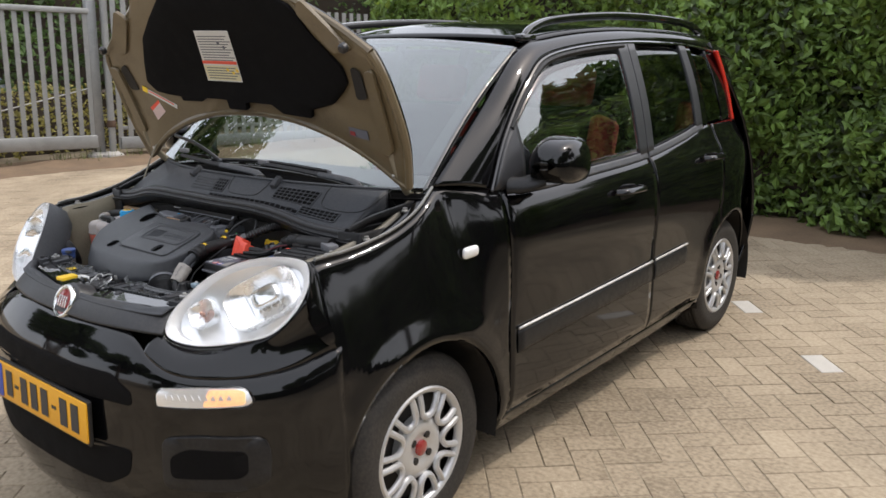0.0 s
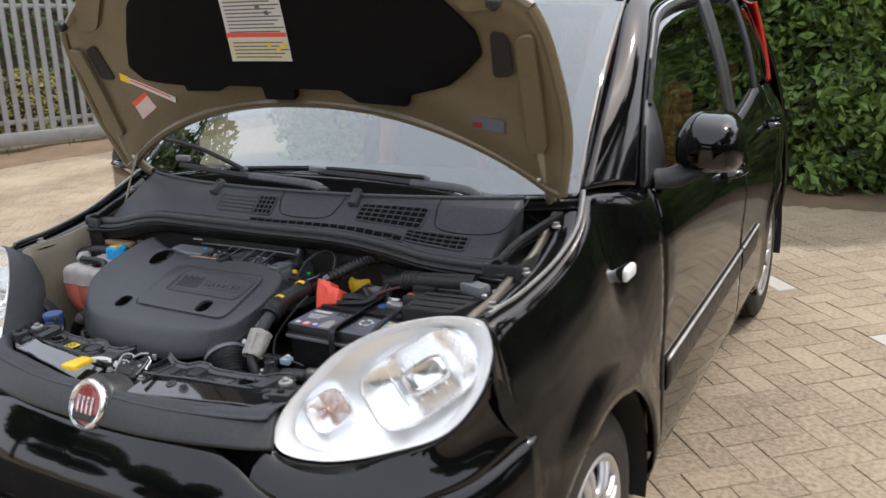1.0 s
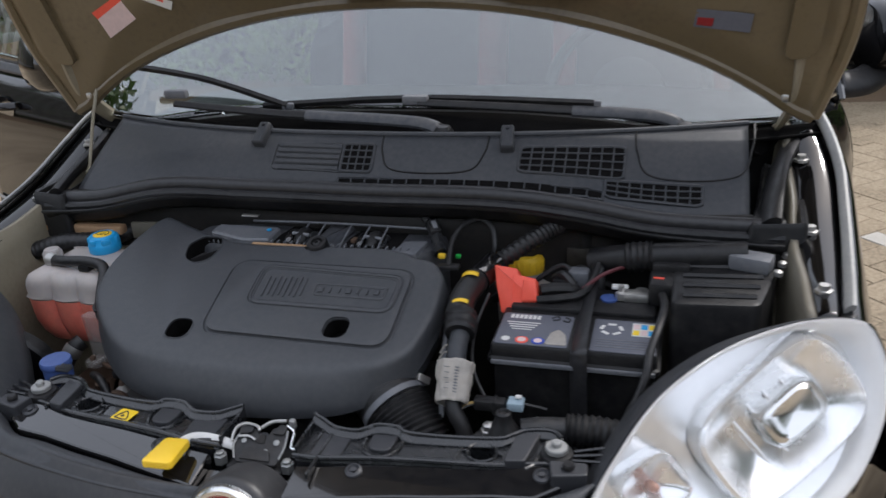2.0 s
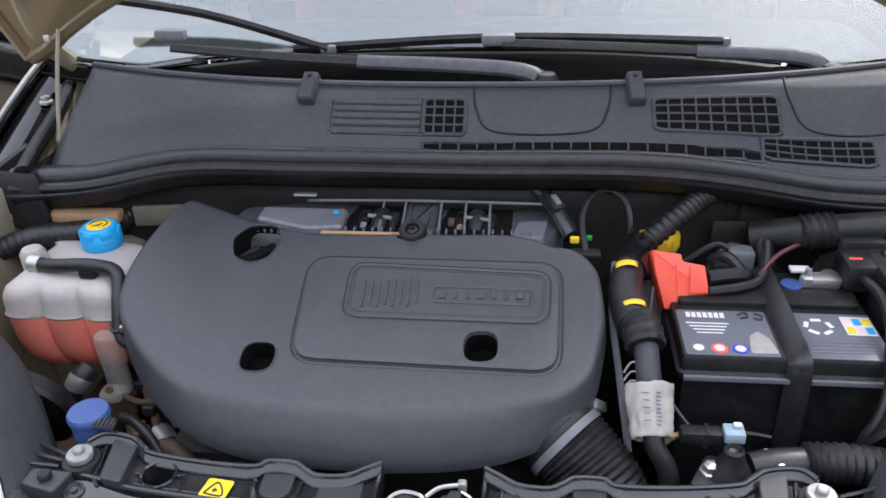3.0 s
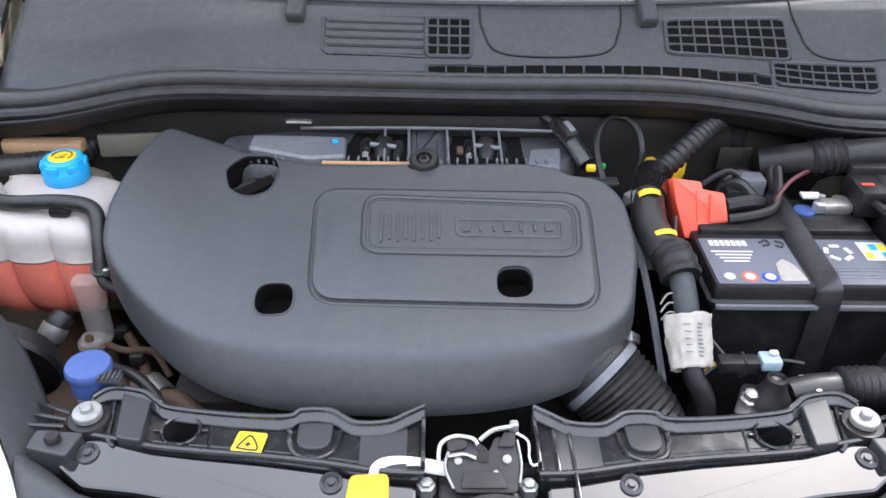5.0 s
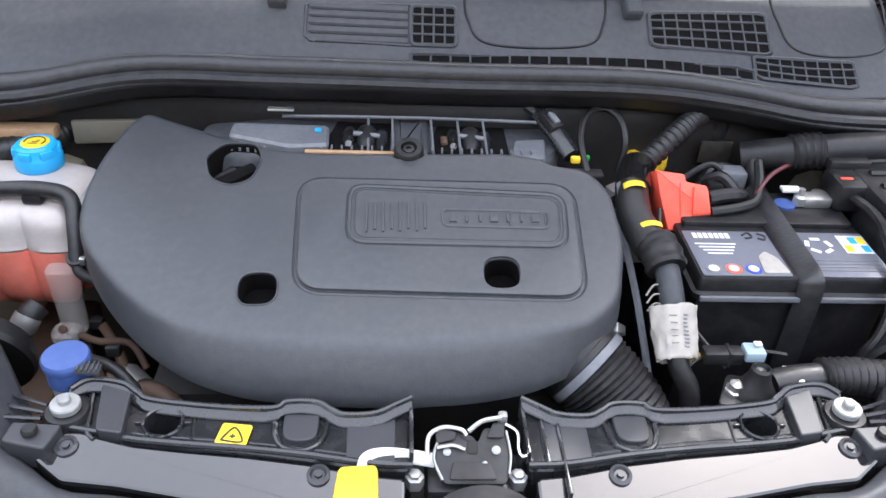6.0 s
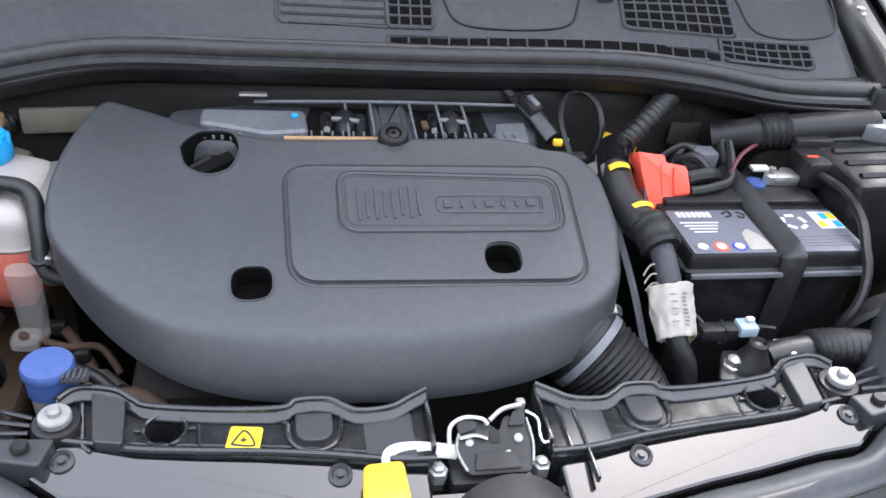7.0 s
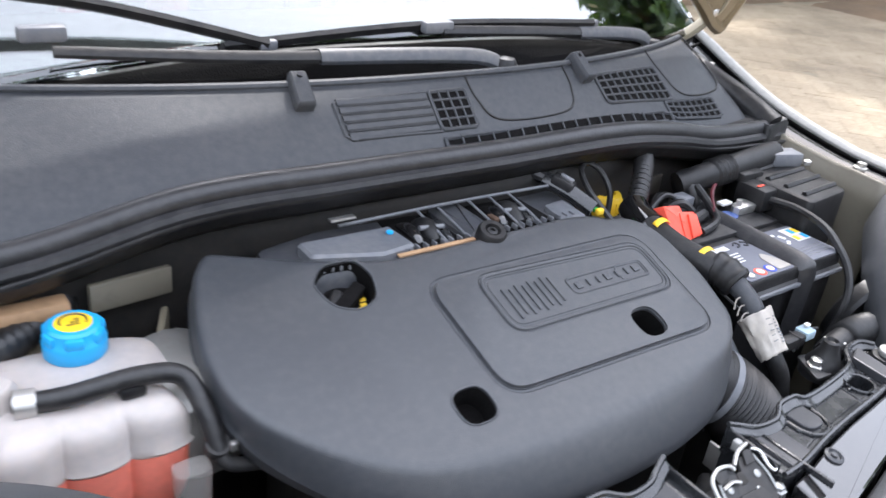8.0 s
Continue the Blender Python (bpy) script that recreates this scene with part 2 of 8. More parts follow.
def table(pairs, v):
    """A smooth value from (place, value) pairs."""
    xs, ys = [p[0] for p in pairs], [p[1] for p in pairs]
    if v <= xs[0]:
        return ys[0]
    for i in range(len(xs) - 1):
        if v <= xs[i + 1]:
            f = (v - xs[i]) / (xs[i + 1] - xs[i])
            s = [(ys[k + 1] - ys[k]) / (xs[k + 1] - xs[k]) for k in range(len(xs) - 1)]
            m0 = (s[i - 1] + s[i]) / 2 if i else s[i]
            m1 = (s[i] + s[i + 1]) / 2 if i + 2 < len(xs) else s[i]
            h = xs[i + 1] - xs[i]
            return (2 * f ** 3 - 3 * f * f + 1) * ys[i] + (f ** 3 - 2 * f * f + f) * h * m0 + (3 * f * f - 2 * f ** 3) * ys[i + 1] + (f ** 3 - f * f) * h * m1
    return ys[-1]


def rounded(pts, r, seg=5):
    """A polygon with rounded corners; r: one radius or one a corner."""
    out = []
    m = len(pts)
    for i in range(m):
        p = np.array(pts[i], float)
        a, b = np.array(pts[i - 1], float) - p, np.array(pts[(i + 1) % m], float) - p
        rr = r[i] if isinstance(r, (list, tuple)) else r
        la, lb = np.linalg.norm(a), np.linalg.norm(b)
        k = min(rr, 0.45 * la, 0.45 * lb)
        for j in range(seg + 1):
            f = j / seg
            out.append(tuple((p + a / la * k) * (1 - f) ** 2 + 2 * p * f * (1 - f) + (p + b / lb * k) * f * f))
    return out


def sharpen(bm, degrees=38):
    for f in bm.faces:
        f.smooth = True
    lim = radians(degrees)
    for e in bm.edges:
        e.smooth = not (len(e.link_faces) == 2 and e.calc_face_angle(0) > lim)


def part(name, bm, material, parent=None, label="", degrees=38, at=None):
    """Links a bmesh as one mesh object under a thing or a part."""
    bmesh.ops.recalc_face_normals(bm, faces=bm.faces[:])
    sharpen(bm, degrees)
    me = bpy.data.meshes.new(name)
    bm.to_mesh(me)
    bm.free()
    me.materials.append(material)
    ob = new(name, me)
    ob.parent = parent
    if at is not None:
        ob.matrix_local = at
    if label:
        tagged(ob, label)
    if material is LENS:
        ob.visible_shadow = False
    return ob


def thing(name, label, category, group="", kind="", at=None):
    ob = new(name)
    if at is not None:
        ob.matrix_world = at
    return tagged(ob, label, category, group, kind)


def solid(ob, t, offset=-1.0):
    m = ob.modifiers.new("thickness", "SOLIDIFY")
    m.thickness, m.offset = t, offset
    return ob


def grid(f, nu, nv, bm=None, flip=False):
    """A sheet f(u, v), u and v from 0 to 1."""
    bm = bm or bmesh.new()
    vs = [[bm.verts.new(f(i / nu, j / nv)) for j in range(nv + 1)] for i in range(nu + 1)]
    for i in range(nu):
        for j in range(nv):
            q = [vs[i][j], vs[i + 1][j], vs[i + 1][j + 1], vs[i][j + 1]]
            bm.faces.new(q[::-1] if flip else q)
    return bm


def offset2d(pts, d):
    """A closed counter-clockwise outline moved inwards by d (one number, or one a point)."""
    p = np.array(pts, float)
    t = np.roll(p, -1, 0) - np.roll(p, 1, 0)
    t /= np.linalg.norm(t, axis=1)[:, None] + 1e-9
    n = np.stack([-t[:, 1], t[:, 0]], 1)
    return p + n * (np.array(d)[..., None] if np.ndim(d) else d)


def ccw(pts):
    p = np.array(pts, float)
    a = (p[:, 0] * np.roll(p[:, 1], -1) - np.roll(p[:, 0], -1) * p[:, 1]).sum()
    return p if a > 0 else p[::-1]


def rings(outline, levels, m=None, bm=None, caps=(True, True)):
    """A body of stacked outlines: levels of (inset, height), bottom to top."""
    bm = bm or bmesh.new()
    o = ccw(outline)
    loops = []
    for inset, z in levels:
        q = offset2d(o, inset)
        zz = z if np.ndim(z) else [z] * len(q)
        loops.append([bm.verts.new((m @ Vector((x, y, h))) if m else (x, y, h)) for (x, y), h in zip(q, zz)])
    k = len(o)
    for a, b in zip(loops, loops[1:]):
        for i in range(k):
            bm.faces.new((a[i], a[(i + 1) % k], b[(i + 1) % k], b[i]))
    if caps[0]:
        bm.faces.new(loops[0][::-1])
    if caps[1]:
        bm.faces.new(loops[-1])
    return bm


def stack(loops2d, m=None, caps=(True, True)):
    """A body of outlines with one number of points, each with its height."""
    bm = bmesh.new()
    ls = [[bm.verts.new((m @ Vector((x, y, z))) if m else (x, y, z)) for x, y in o] for o, z in loops2d]
    k = len(ls[0])
    for a, b in zip(ls, ls[1:]):
        for i in range(k):
            bm.faces.new((a[i], a[(i + 1) % k], b[(i + 1) % k], b[i]))
    if caps[0]:
        bm.faces.new(ls[0][::-1])
    if caps[1]:
        bm.faces.new(ls[-1])
    return bm


def slab(outline, t, bevel=0.002, m=None, bm=None):
    """A plate of that outline from height 0 to t with rounded top edges."""
    b = min(bevel, t * 0.5)
    return rings(outline, [(0, 0), (0, t - b), (b * 0.3, t - b * 0.3), (b, t)], m, bm)


def box(size, centre=(0, 0, 0), bevel=0.003, bm=None, m=None, seg=2):
    bm = bm or bmesh.new()
    mm = Matrix.Translation(centre) @ Matrix.Diagonal((*size, 1))
    made = bmesh.ops.create_cube(bm, size=1, matrix=(m @ mm) if m else mm)
    if bevel:
        es = list({e for v in made["verts"] for e in v.link_edges})
        bmesh.ops.bevel(bm, geom=es, offset=min(bevel, min(size) * 0.45), segments=seg, affect="EDGES", profile=0.5)
    return bm


def lathe(profile, n=24, m=None, bm=None, close=True):
    """A turned body round z of (radius, height) pairs."""
    bm = bm or bmesh.new()
    loops = []
    for r, z in profile:
        loops.append([bm.verts.new((m @ Vector((r * math.cos(a), r * math.sin(a), z))) if m else (r * math.cos(a), r * math.sin(a), z))
                      for a in (2 * math.pi * i / n for i in range(n))])
    for a, b in zip(loops, loops[1:]):
        for i in range(n):
            bm.faces.new((a[i], a[(i + 1) % n], b[(i + 1) % n], b[i]))
    if close:
        if profile[0][0] > 1e-4:
            bm.faces.new(loops[0][::-1])
        if profile[-1][0] > 1e-4:
            bm.faces.new(loops[-1])
    return bm


def tube(pts, r, n=10, steps=None, bm=None, rib=0.0, ribs=0, caps=True, flat=1.0):
    """A round tube on a smooth curve through pts; r: radius, or a function of 0..1; rib: depth of the folds of a bellows."""
    bm = bm or bmesh.new()
    steps = steps or max(8, 6 * len(pts))
    if ribs:
        steps = ribs * 4
    c = spline(pts, steps + 1)
    loops, up = [], None
    for i, p in enumerate(c):
        t = Vector(c[min(i + 1, steps)] - c[max(i - 1, 0)]).normalized()
        if up is None:
            up = t.orthogonal().normalized()
        up = (up - t * up.dot(t)).normalized()
        side = t.cross(up)
        f = i / steps
        rad = r(f) if callable(r) else r
        if ribs:
            rad += rib * (0.5 - 0.5 * math.cos(2 * math.pi * f * ribs))
        loops.append([bm.verts.new(Vector(p) + rad * (math.cos(a) * up + flat * math.sin(a) * side)) for a in (2 * math.pi * k / n for k in range(n))])
    for a, b in zip(loops, loops[1:]):
        for k in range(n):
            bm.faces.new((a[k], a[(k + 1) % n], b[(k + 1) % n], b[k]))
    if caps:
        bm.faces.new(loops[0][::-1])
        bm.faces.new(loops[-1])
    return bm


def cut(bm, cutters):
    """bm with the closed bodies of cutters taken out of it."""
    obs = []
    for b in [bm, *cutters]:
        bmesh.ops.recalc_face_normals(b, faces=b.faces[:])
        me = bpy.data.meshes.new("raw")
        b.to_mesh(me)
        b.free()
        obs.append(new("raw", me))
    for o in obs[1:]:
        mod = obs[0].modifiers.new("cut", "BOOLEAN")
        mod.operation, mod.object, mod.solver = "DIFFERENCE", o, "EXACT"
    dg = bpy.context.evaluated_depsgraph_get()
    me = bpy.data.meshes.new_from_object(obs[0].evaluated_get(dg))
    out = bmesh.new()
    out.from_mesh(me)
    bpy.data.meshes.remove(me)
    for o in obs:
        data = o.data
        bpy.data.objects.remove(o)
        bpy.data.meshes.remove(data)
    return out


def frame_at(origin, xdir, ydir):
    """A pose with its x and y axes along two directions."""
    x = Vector(xdir).normalized()
    z = x.cross(Vector(ydir)).normalized()
    y = z.cross(x)
    return Matrix(((x.x, y.x, z.x, origin[0]), (x.y, y.y, z.y, origin[1]), (x.z, y.z, z.z, origin[2]), (0, 0, 0, 1)))


def mesh_of(name, verts, faces, material, smooth=False):
    me = bpy.data.meshes.new(name)
    me.from_pydata(verts, [], faces)
    me.materials.append(material)
    if smooth:
        me.polygons.foreach_set("use_smooth", [True] * len(me.polygons))
    return me


def leaves(places, normals, size, rng, aspect=0.55):
    """Folded leaf blades: verts and faces for from_pydata."""
    n = len(places)
    d = normals + rng.normal(0, 0.75, (n, 3))
    d /= np.linalg.norm(d, axis=1)[:, None]
    a = np.cross(d, rng.normal(0, 1, (n, 3)))
    a /= np.linalg.norm(a, axis=1)[:, None] + 1e-9
    b = np.cross(d, a)
    s = (size * rng.uniform(0.6, 1.35, n))[:, None]
    v = np.stack([places - a * s * 0.5, places + b * s * aspect * 0.5 - d * s * 0.1, places + a * s * 0.5 + d * s * 0.06, places - b * s * aspect * 0.5 - d * s * 0.1], 1).reshape(-1, 3)
    f = np.arange(4 * n).reshape(n, 4)
    tri = np.concatenate([f[:, [0, 1, 2]], f[:, [0, 2, 3]]])
    return v.tolist(), tri.tolist()


# ---- the setting ----
rng = np.random.default_rng(7)
ground = tagged(new("ground", mesh_of("ground", [(-900, -900, -0.0045), (900, -900, -0.0045), (900, 900, -0.0045), (-900, 900, -0.0045)], [(0, 1, 2, 3)], JOINT)),
                "sandy ground under the paving, brown and dry", "ground", kind="structure")


def strip(name, pts, width, height, material, label):
    """A low uneven bank of earth along a line."""
    c = spline(pts, 90)

    def f(u, v):
        i = min(int(u * 89), 88)
        t = c[i + 1] - c[i]
        t /= np.linalg.norm(t)
        n = np.array([-t[1], t[0]])
        p = c[min(int(u * 89), 89)] + n * width * (v - 0.5)
        k = noise.noise((p[0] * 2.1, p[1] * 2.1, 0.3))
        edge = 0.05 * noise.noise((p[0] * 5, p[1] * 5, 1.7))
        return (p[0] + edge, p[1] + edge, -0.01 + height * math.sin(math.pi * v) ** 0.6 * (0.75 + 0.6 * k))

    return tagged(part(name, grid(f, 90, 14), material), label, "soil", kind="structure")


strip("soil_bank", [(-4, 5.35), (0, 5.35), (4, 5.5), (14, 5.6)], 1.9, 0.07, SOIL, "brown bare soil at the foot of the hedge")
strip("soil_edge", [(8.6, -6), (9.3, 0), (9.8, 3.2), (9.6, 4.6)], 2.2, 0.07, SOIL, "brown soil and grass at the yard edge")
strip("soil_verge", [(-8.75, -3), (-8.3, 2.5), (-7.95, 4.2), (-7.1, 8), (-6.6, 11)], 1.5, 0.06, SOIL, "brown earth and litter below the fence")


# hedge and shrubs
def hedge(name, line, depth, height, count, size, material, label, seed, base=0.03):
    r = np.random.default_rng(seed)
    c = spline(line, 60)
    t = r.uniform(0, 58.99, count)
    i = t.astype(int)
    p = c[i] + (c[i + 1] - c[i]) * (t - i)[:, None]
    d = c[i + 1] - c[i]
    d /= np.linalg.norm(d, axis=1)[:, None]
    nrm = np.stack([d[:, 1], -d[:, 0]], 1)
    z = r.uniform(0, 1, count) ** 0.9
    wob = np.array([noise.noise((a * 0.9, b * 0.9, zz * height * 0.9)) + 0.6 * noise.noise((a * 2.6, b * 2.6, zz * height * 2.6 + 5)) for (a, b), zz in zip(p, z)])
    deep = r.exponential(0.20, count)
    out = 0.42 * wob - deep + 0.15 * np.sin(z * 3.1)
    top = height * (1 + 0.12 * wob)
    v = np.column_stack([p + nrm * out[:, None], base + z * top])
    n3 = np.column_stack([nrm, np.full(count, 0.45)])
    verts, faces = leaves(v, n3, size, r)
    ob = thing(name, label, "hedge")
    leaf = new("leaves", mesh_of("leaves", verts, faces, material))
    leaf.parent = ob
    tagged(leaf, kind="stuff")

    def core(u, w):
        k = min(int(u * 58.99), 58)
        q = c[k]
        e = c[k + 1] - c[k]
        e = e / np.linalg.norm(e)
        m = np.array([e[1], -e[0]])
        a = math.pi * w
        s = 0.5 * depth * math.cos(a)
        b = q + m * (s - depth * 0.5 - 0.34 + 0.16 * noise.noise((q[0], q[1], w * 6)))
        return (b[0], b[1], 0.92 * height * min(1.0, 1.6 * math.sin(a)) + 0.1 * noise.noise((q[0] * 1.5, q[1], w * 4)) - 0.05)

    # one plain dark sheet fills the hedge behind its leaves
    part("core_sheet", grid(core, 60, 14), TWIG, ob)
    return ob


hedge("hedge", [(-4.2, 4.9), (-1.5, 4.86), (0.5, 4.84), (2, 4.9), (6, 5.1), (13, 5.3)], 1.2, 2.25, 50000, 0.092, LEAF,
      "tall dense green leafy hedge beside the paved yard", 3)
hedge("shrubs", [(-9.2, -1), (-10.6, 3), (-9.9, 6), (-9.0, 12), (-3.5, 11.5)], 1.0, 2.6, 9000, 0.12, LEAFD,
      "dark green shrubs growing behind the metal fence", 4)
hedge("dry_bushes", [(-9.0, 1.6), (-9.3, 3.0), (-9.0, 4.4), (-8.6, 5.6)], 0.5, 0.95, 2600, 0.07, LEAFY,
      "yellow-green dry bushes behind the fence bars", 5)


def tree(x, y, height, radius, seed, count=9000):
    r = np.random.default_rng(seed)
    ob = thing("tree", "leafy broad-crowned green tree, one of a mostly unseen set added to block light", "tree", "trees round the yard", at=Matrix.Translation((x, y, 0)))
    bm = tube([(0, 0, -0.1), (0.08, 0.04, height * 0.25), (-0.1, 0.1, height * 0.55), (0.05, 0, height * 0.85)], lambda f: 0.20 * (1 - 0.85 * f) + 0.02, 10, 14)
    hubs = [(0, 0, height * 0.85)]
    for k in range(9):
        a, z0 = r.uniform(0, 6.28), height * r.uniform(0.3, 0.6)
        rr, z1 = radius * r.uniform(0.45, 0.85), height * r.uniform(0.5, 0.95)
        e = (rr * math.cos(a), rr * math.sin(a), z1)
        tube([(0, 0, z0), (e[0] * 0.45, e[1] * 0.45, z0 + (z1 - z0) * 0.6), e], lambda f: 0.07 * (1 - f) + 0.012, 6, 8, bm)
        hubs.append(e)
    part("trunk", bm, BARK, ob)
    h = np.array(hubs)[r.integers(0, len(hubs), count)]
    d = r.normal(0, 1, (count, 3))
    d /= np.linalg.norm(d, axis=1)[:, None]
    v = h + d * (radius * 0.42 * r.uniform(0.25, 1.1, count) ** 0.5)[:, None] * [1, 1, 0.8]
    verts, faces = leaves(v, d, 0.32, r)
    crown = new("crown", mesh_of("crown", verts, faces, LEAFD))
    crown.parent = ob
    return ob


# its stretch behind the camera is unseen, added to fill reflections
hedge("tall_hedge", [(12.6, 9), (12.4, 5), (11.8, 0), (11.2, -5), (9.5, -11), (4, -15), (-4, -15.5)], 1.2, 2.7, 8000, 0.22, LEAFD,
      "tall dark green hedge along the far side of the yard", 6)
# most of these trees are unseen, added to cast shade and block sky
for k, (x, y, h, r) in enumerate([(7.4, 0.8, 4.8, 2.4), (10.6, -3.8, 5.0, 2.4), (6.0, -11.5, 4.4, 2.4), (-13, 1.5, 9, 3.4), (-12.5, 8, 9, 3.4), (-7.5, 14, 9, 3.4), (-6.2, 15.0, 6.5, 3.4), (-2.0, 14.4, 5.6, 3.2), (2.0, 14.6, 4.8, 3.0), (6.0, 15.2, 4.6, 2.8), (-9.5, -6.5, 6.0, 2.8), (-5.2, -9.6, 5.6, 2.6), (-1.0, -10.2, 5.2, 2.4), (3.2, -9.8, 5.6, 2.6), (7.0, 5.9, 9.0, 1.1), (9.4, 5.9, 8.4, 2.6)]):
    tree(x, y, h, r, 20 + k)


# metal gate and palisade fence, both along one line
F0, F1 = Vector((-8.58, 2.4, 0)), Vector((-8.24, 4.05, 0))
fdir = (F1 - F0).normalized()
# the 2.2 degree lean fits gate, posts and fence to the camera's view
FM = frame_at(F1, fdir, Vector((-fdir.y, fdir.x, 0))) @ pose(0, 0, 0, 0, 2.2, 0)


def picket(w, h):
    return rings([(-w / 2, -0.006), (w / 2, -0.006), (w / 2, 0.006), (-w / 2, 0.006)], [(0, 0), (0, h)])


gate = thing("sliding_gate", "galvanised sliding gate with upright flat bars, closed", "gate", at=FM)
part("bottom_rail", box((5.2, 0.09, 0.17), (-2.75, 0, 0.235), 0.012), GALV, gate, "broad galvanised bottom rail")
part("top_rail", box((5.2, 0.07, 0.07), (-2.75, 0, 1.90), 0.008), GALV, gate)
proto = picket(0.058, 1.56)
bar_me = bpy.data.meshes.new("gate_bar")
bmesh.ops.recalc_face_normals(proto, faces=proto.faces[:])
proto.to_mesh(bar_me)
proto.free()
bar_me.materials.append(GALV)
for k in range(37):
    b = new("gate_bar", bar_me)
    b.parent, b.location = gate, (-0.20 - 0.137 * k, 0, 0.315)
part("cable", tube([(-2.6, 0.05, 0.35), (-1.4, 0.055, 0.62), (-0.1, 0.05, 0.95)], 0.008, 6), WHITELAB, gate, "pale cable slung across the bars")
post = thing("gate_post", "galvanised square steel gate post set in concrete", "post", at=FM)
part("shaft", box((0.12, 0.14, 2.4), (-0.10, 0.10, 1.2), 0.008), GALV, post)
part("footing", lathe([(0.17, 0), (0.16, 0.05), (0.11, 0.09)], 12, Matrix.Translation((-0.1, 0.1, 0))), CONCRETE, post)
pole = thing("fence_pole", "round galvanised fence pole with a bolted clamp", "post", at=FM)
part("shaft", lathe([(0.045, 0), (0.045, 2.5)], 16, Matrix.Translation((0.03, -0.05, 0))), GALV, pole)
part("clamp", lathe([(0.055, 0.42), (0.058, 0.43), (0.058, 0.50), (0.055, 0.51)], 16, Matrix.Translation((0.03, -0.05, 0))), RUST, pole)
part("footing", lathe([(0.15, 0), (0.14, 0.06), (0.06, 0.10)], 12, Matrix.Translation((0.03, -0.05, 0))), CONCRETE, pole)
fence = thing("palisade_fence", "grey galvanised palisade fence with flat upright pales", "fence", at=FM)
part("rail", box((7.4, 0.05, 0.05), (3.85, 0.03, 0.40), 0.005), GALV, fence)
part("rail", box((7.4, 0.05, 0.05), (3.85, 0.03, 1.75), 0.005), GALV, fence)
part("kick_rail", box((7.4, 0.08, 0.16), (3.85, 0.0, 0.20), 0.01), GALV, fence)
proto = picket(0.066, 1.95)
pale_me = bpy.data.meshes.new("pale")
bmesh.ops.recalc_face_normals(proto, faces=proto.faces[:])
proto.to_mesh(pale_me)
proto.free()
pale_me.materials.append(GALV)
for k in range(54):
    b = new("pale", pale_me)
    b.parent, b.location = fence, (0.16 + 0.137 * k, -0.004, 0.12)

# a car parked beyond the gate
far_car = thing("parked_car", "grey-blue parked hatchback seen through the gate bars", "car", at=pose(-12.6, 3.3, 0, 0, 0, 20))
side = spline([(-1.9, 0.3), (-1.95, 0.7), (-1.75, 0.95), (-1.1, 1.02), (-0.5, 1.42), (0.7, 1.48), (1.6, 1.2), (1.85, 0.9), (1.85, 0.35), (0, 0.25)], 60, True)
UP = Matrix(((1, 0, 0, 0), (0, 0, -1, 0.8), (0, 1, 0, 0), (0, 0, 0, 1)))
part("body", rings(side, [(0.05, 0), (0.0, 0.08), (0.0, 1.52), (0.05, 1.6)], UP), CARBLUE, far_car)
for yy in (0.805, -0.815):
    part("window", slab(rounded([(-0.95, 1.03), (1.35, 1.05), (0.65, 1.40), (-0.45, 1.36)], 0.05), 0.012, 0.003, Matrix.Translation((0, yy, 0)) @ Matrix(((1, 0, 0, 0), (0, 0, 1, 0), (0, 1, 0, 0), (0, 0, 0, 1)))), GLOSSP, far_car)
    for xx in (-1.25, 1.2):
        part("wheel", lathe([(0.12, -0.1), (0.27, -0.1), (0.30, -0.07), (0.30, 0.07), (0.27, 0.1), (0.19, 0.1), (0.18, 0.06), (0.0, 0.07)], 24, pose(xx, yy * 0.93, 0.30, 90 if yy < 0 else -90)), TYRE, far_car)
for yy in (0.5, -0.5):
    part("headlight", lathe([(0.0, 0.03), (0.10, 0.02), (0.12, 0)], 16, pose(-1.9, yy, 0.75, 0, -80)), LAMPWHITE, far_car)

# herringbone paving
W = 0.105
E1, E2 = Vector((0.667, -0.745, 0)), Vector((0.745, 0.667, 0))
P0 = Vector((0.745, 2.77, 0)) - E1 * W - E2 * (0.5 * W)


def brick_geo(l, w):
    g, b, h = 0.0016, 0.0026, 0.05
    a, c = l / 2 - g, w / 2 - g
    v = [(x * a, y * c, -h) for x, y in ((-1, -1), (1, -1), (1, 1), (-1, 1))]
    v += [(x * a, y * c, -b) for x, y in ((-1, -1), (1, -1), (1, 1), (-1, 1))]
    v += [(x * (a - b), y * (c - b), 0) for x, y in ((-1, -1), (1, -1), (1, 1), (-1, 1))]
    f = [(8, 9, 10, 11)]
    for k in (0, 4):
        f += [(k + i, k + (i + 1) % 4, k + 4 + (i + 1) % 4, k + 4 + i) for i in range(4)]
    return v, f


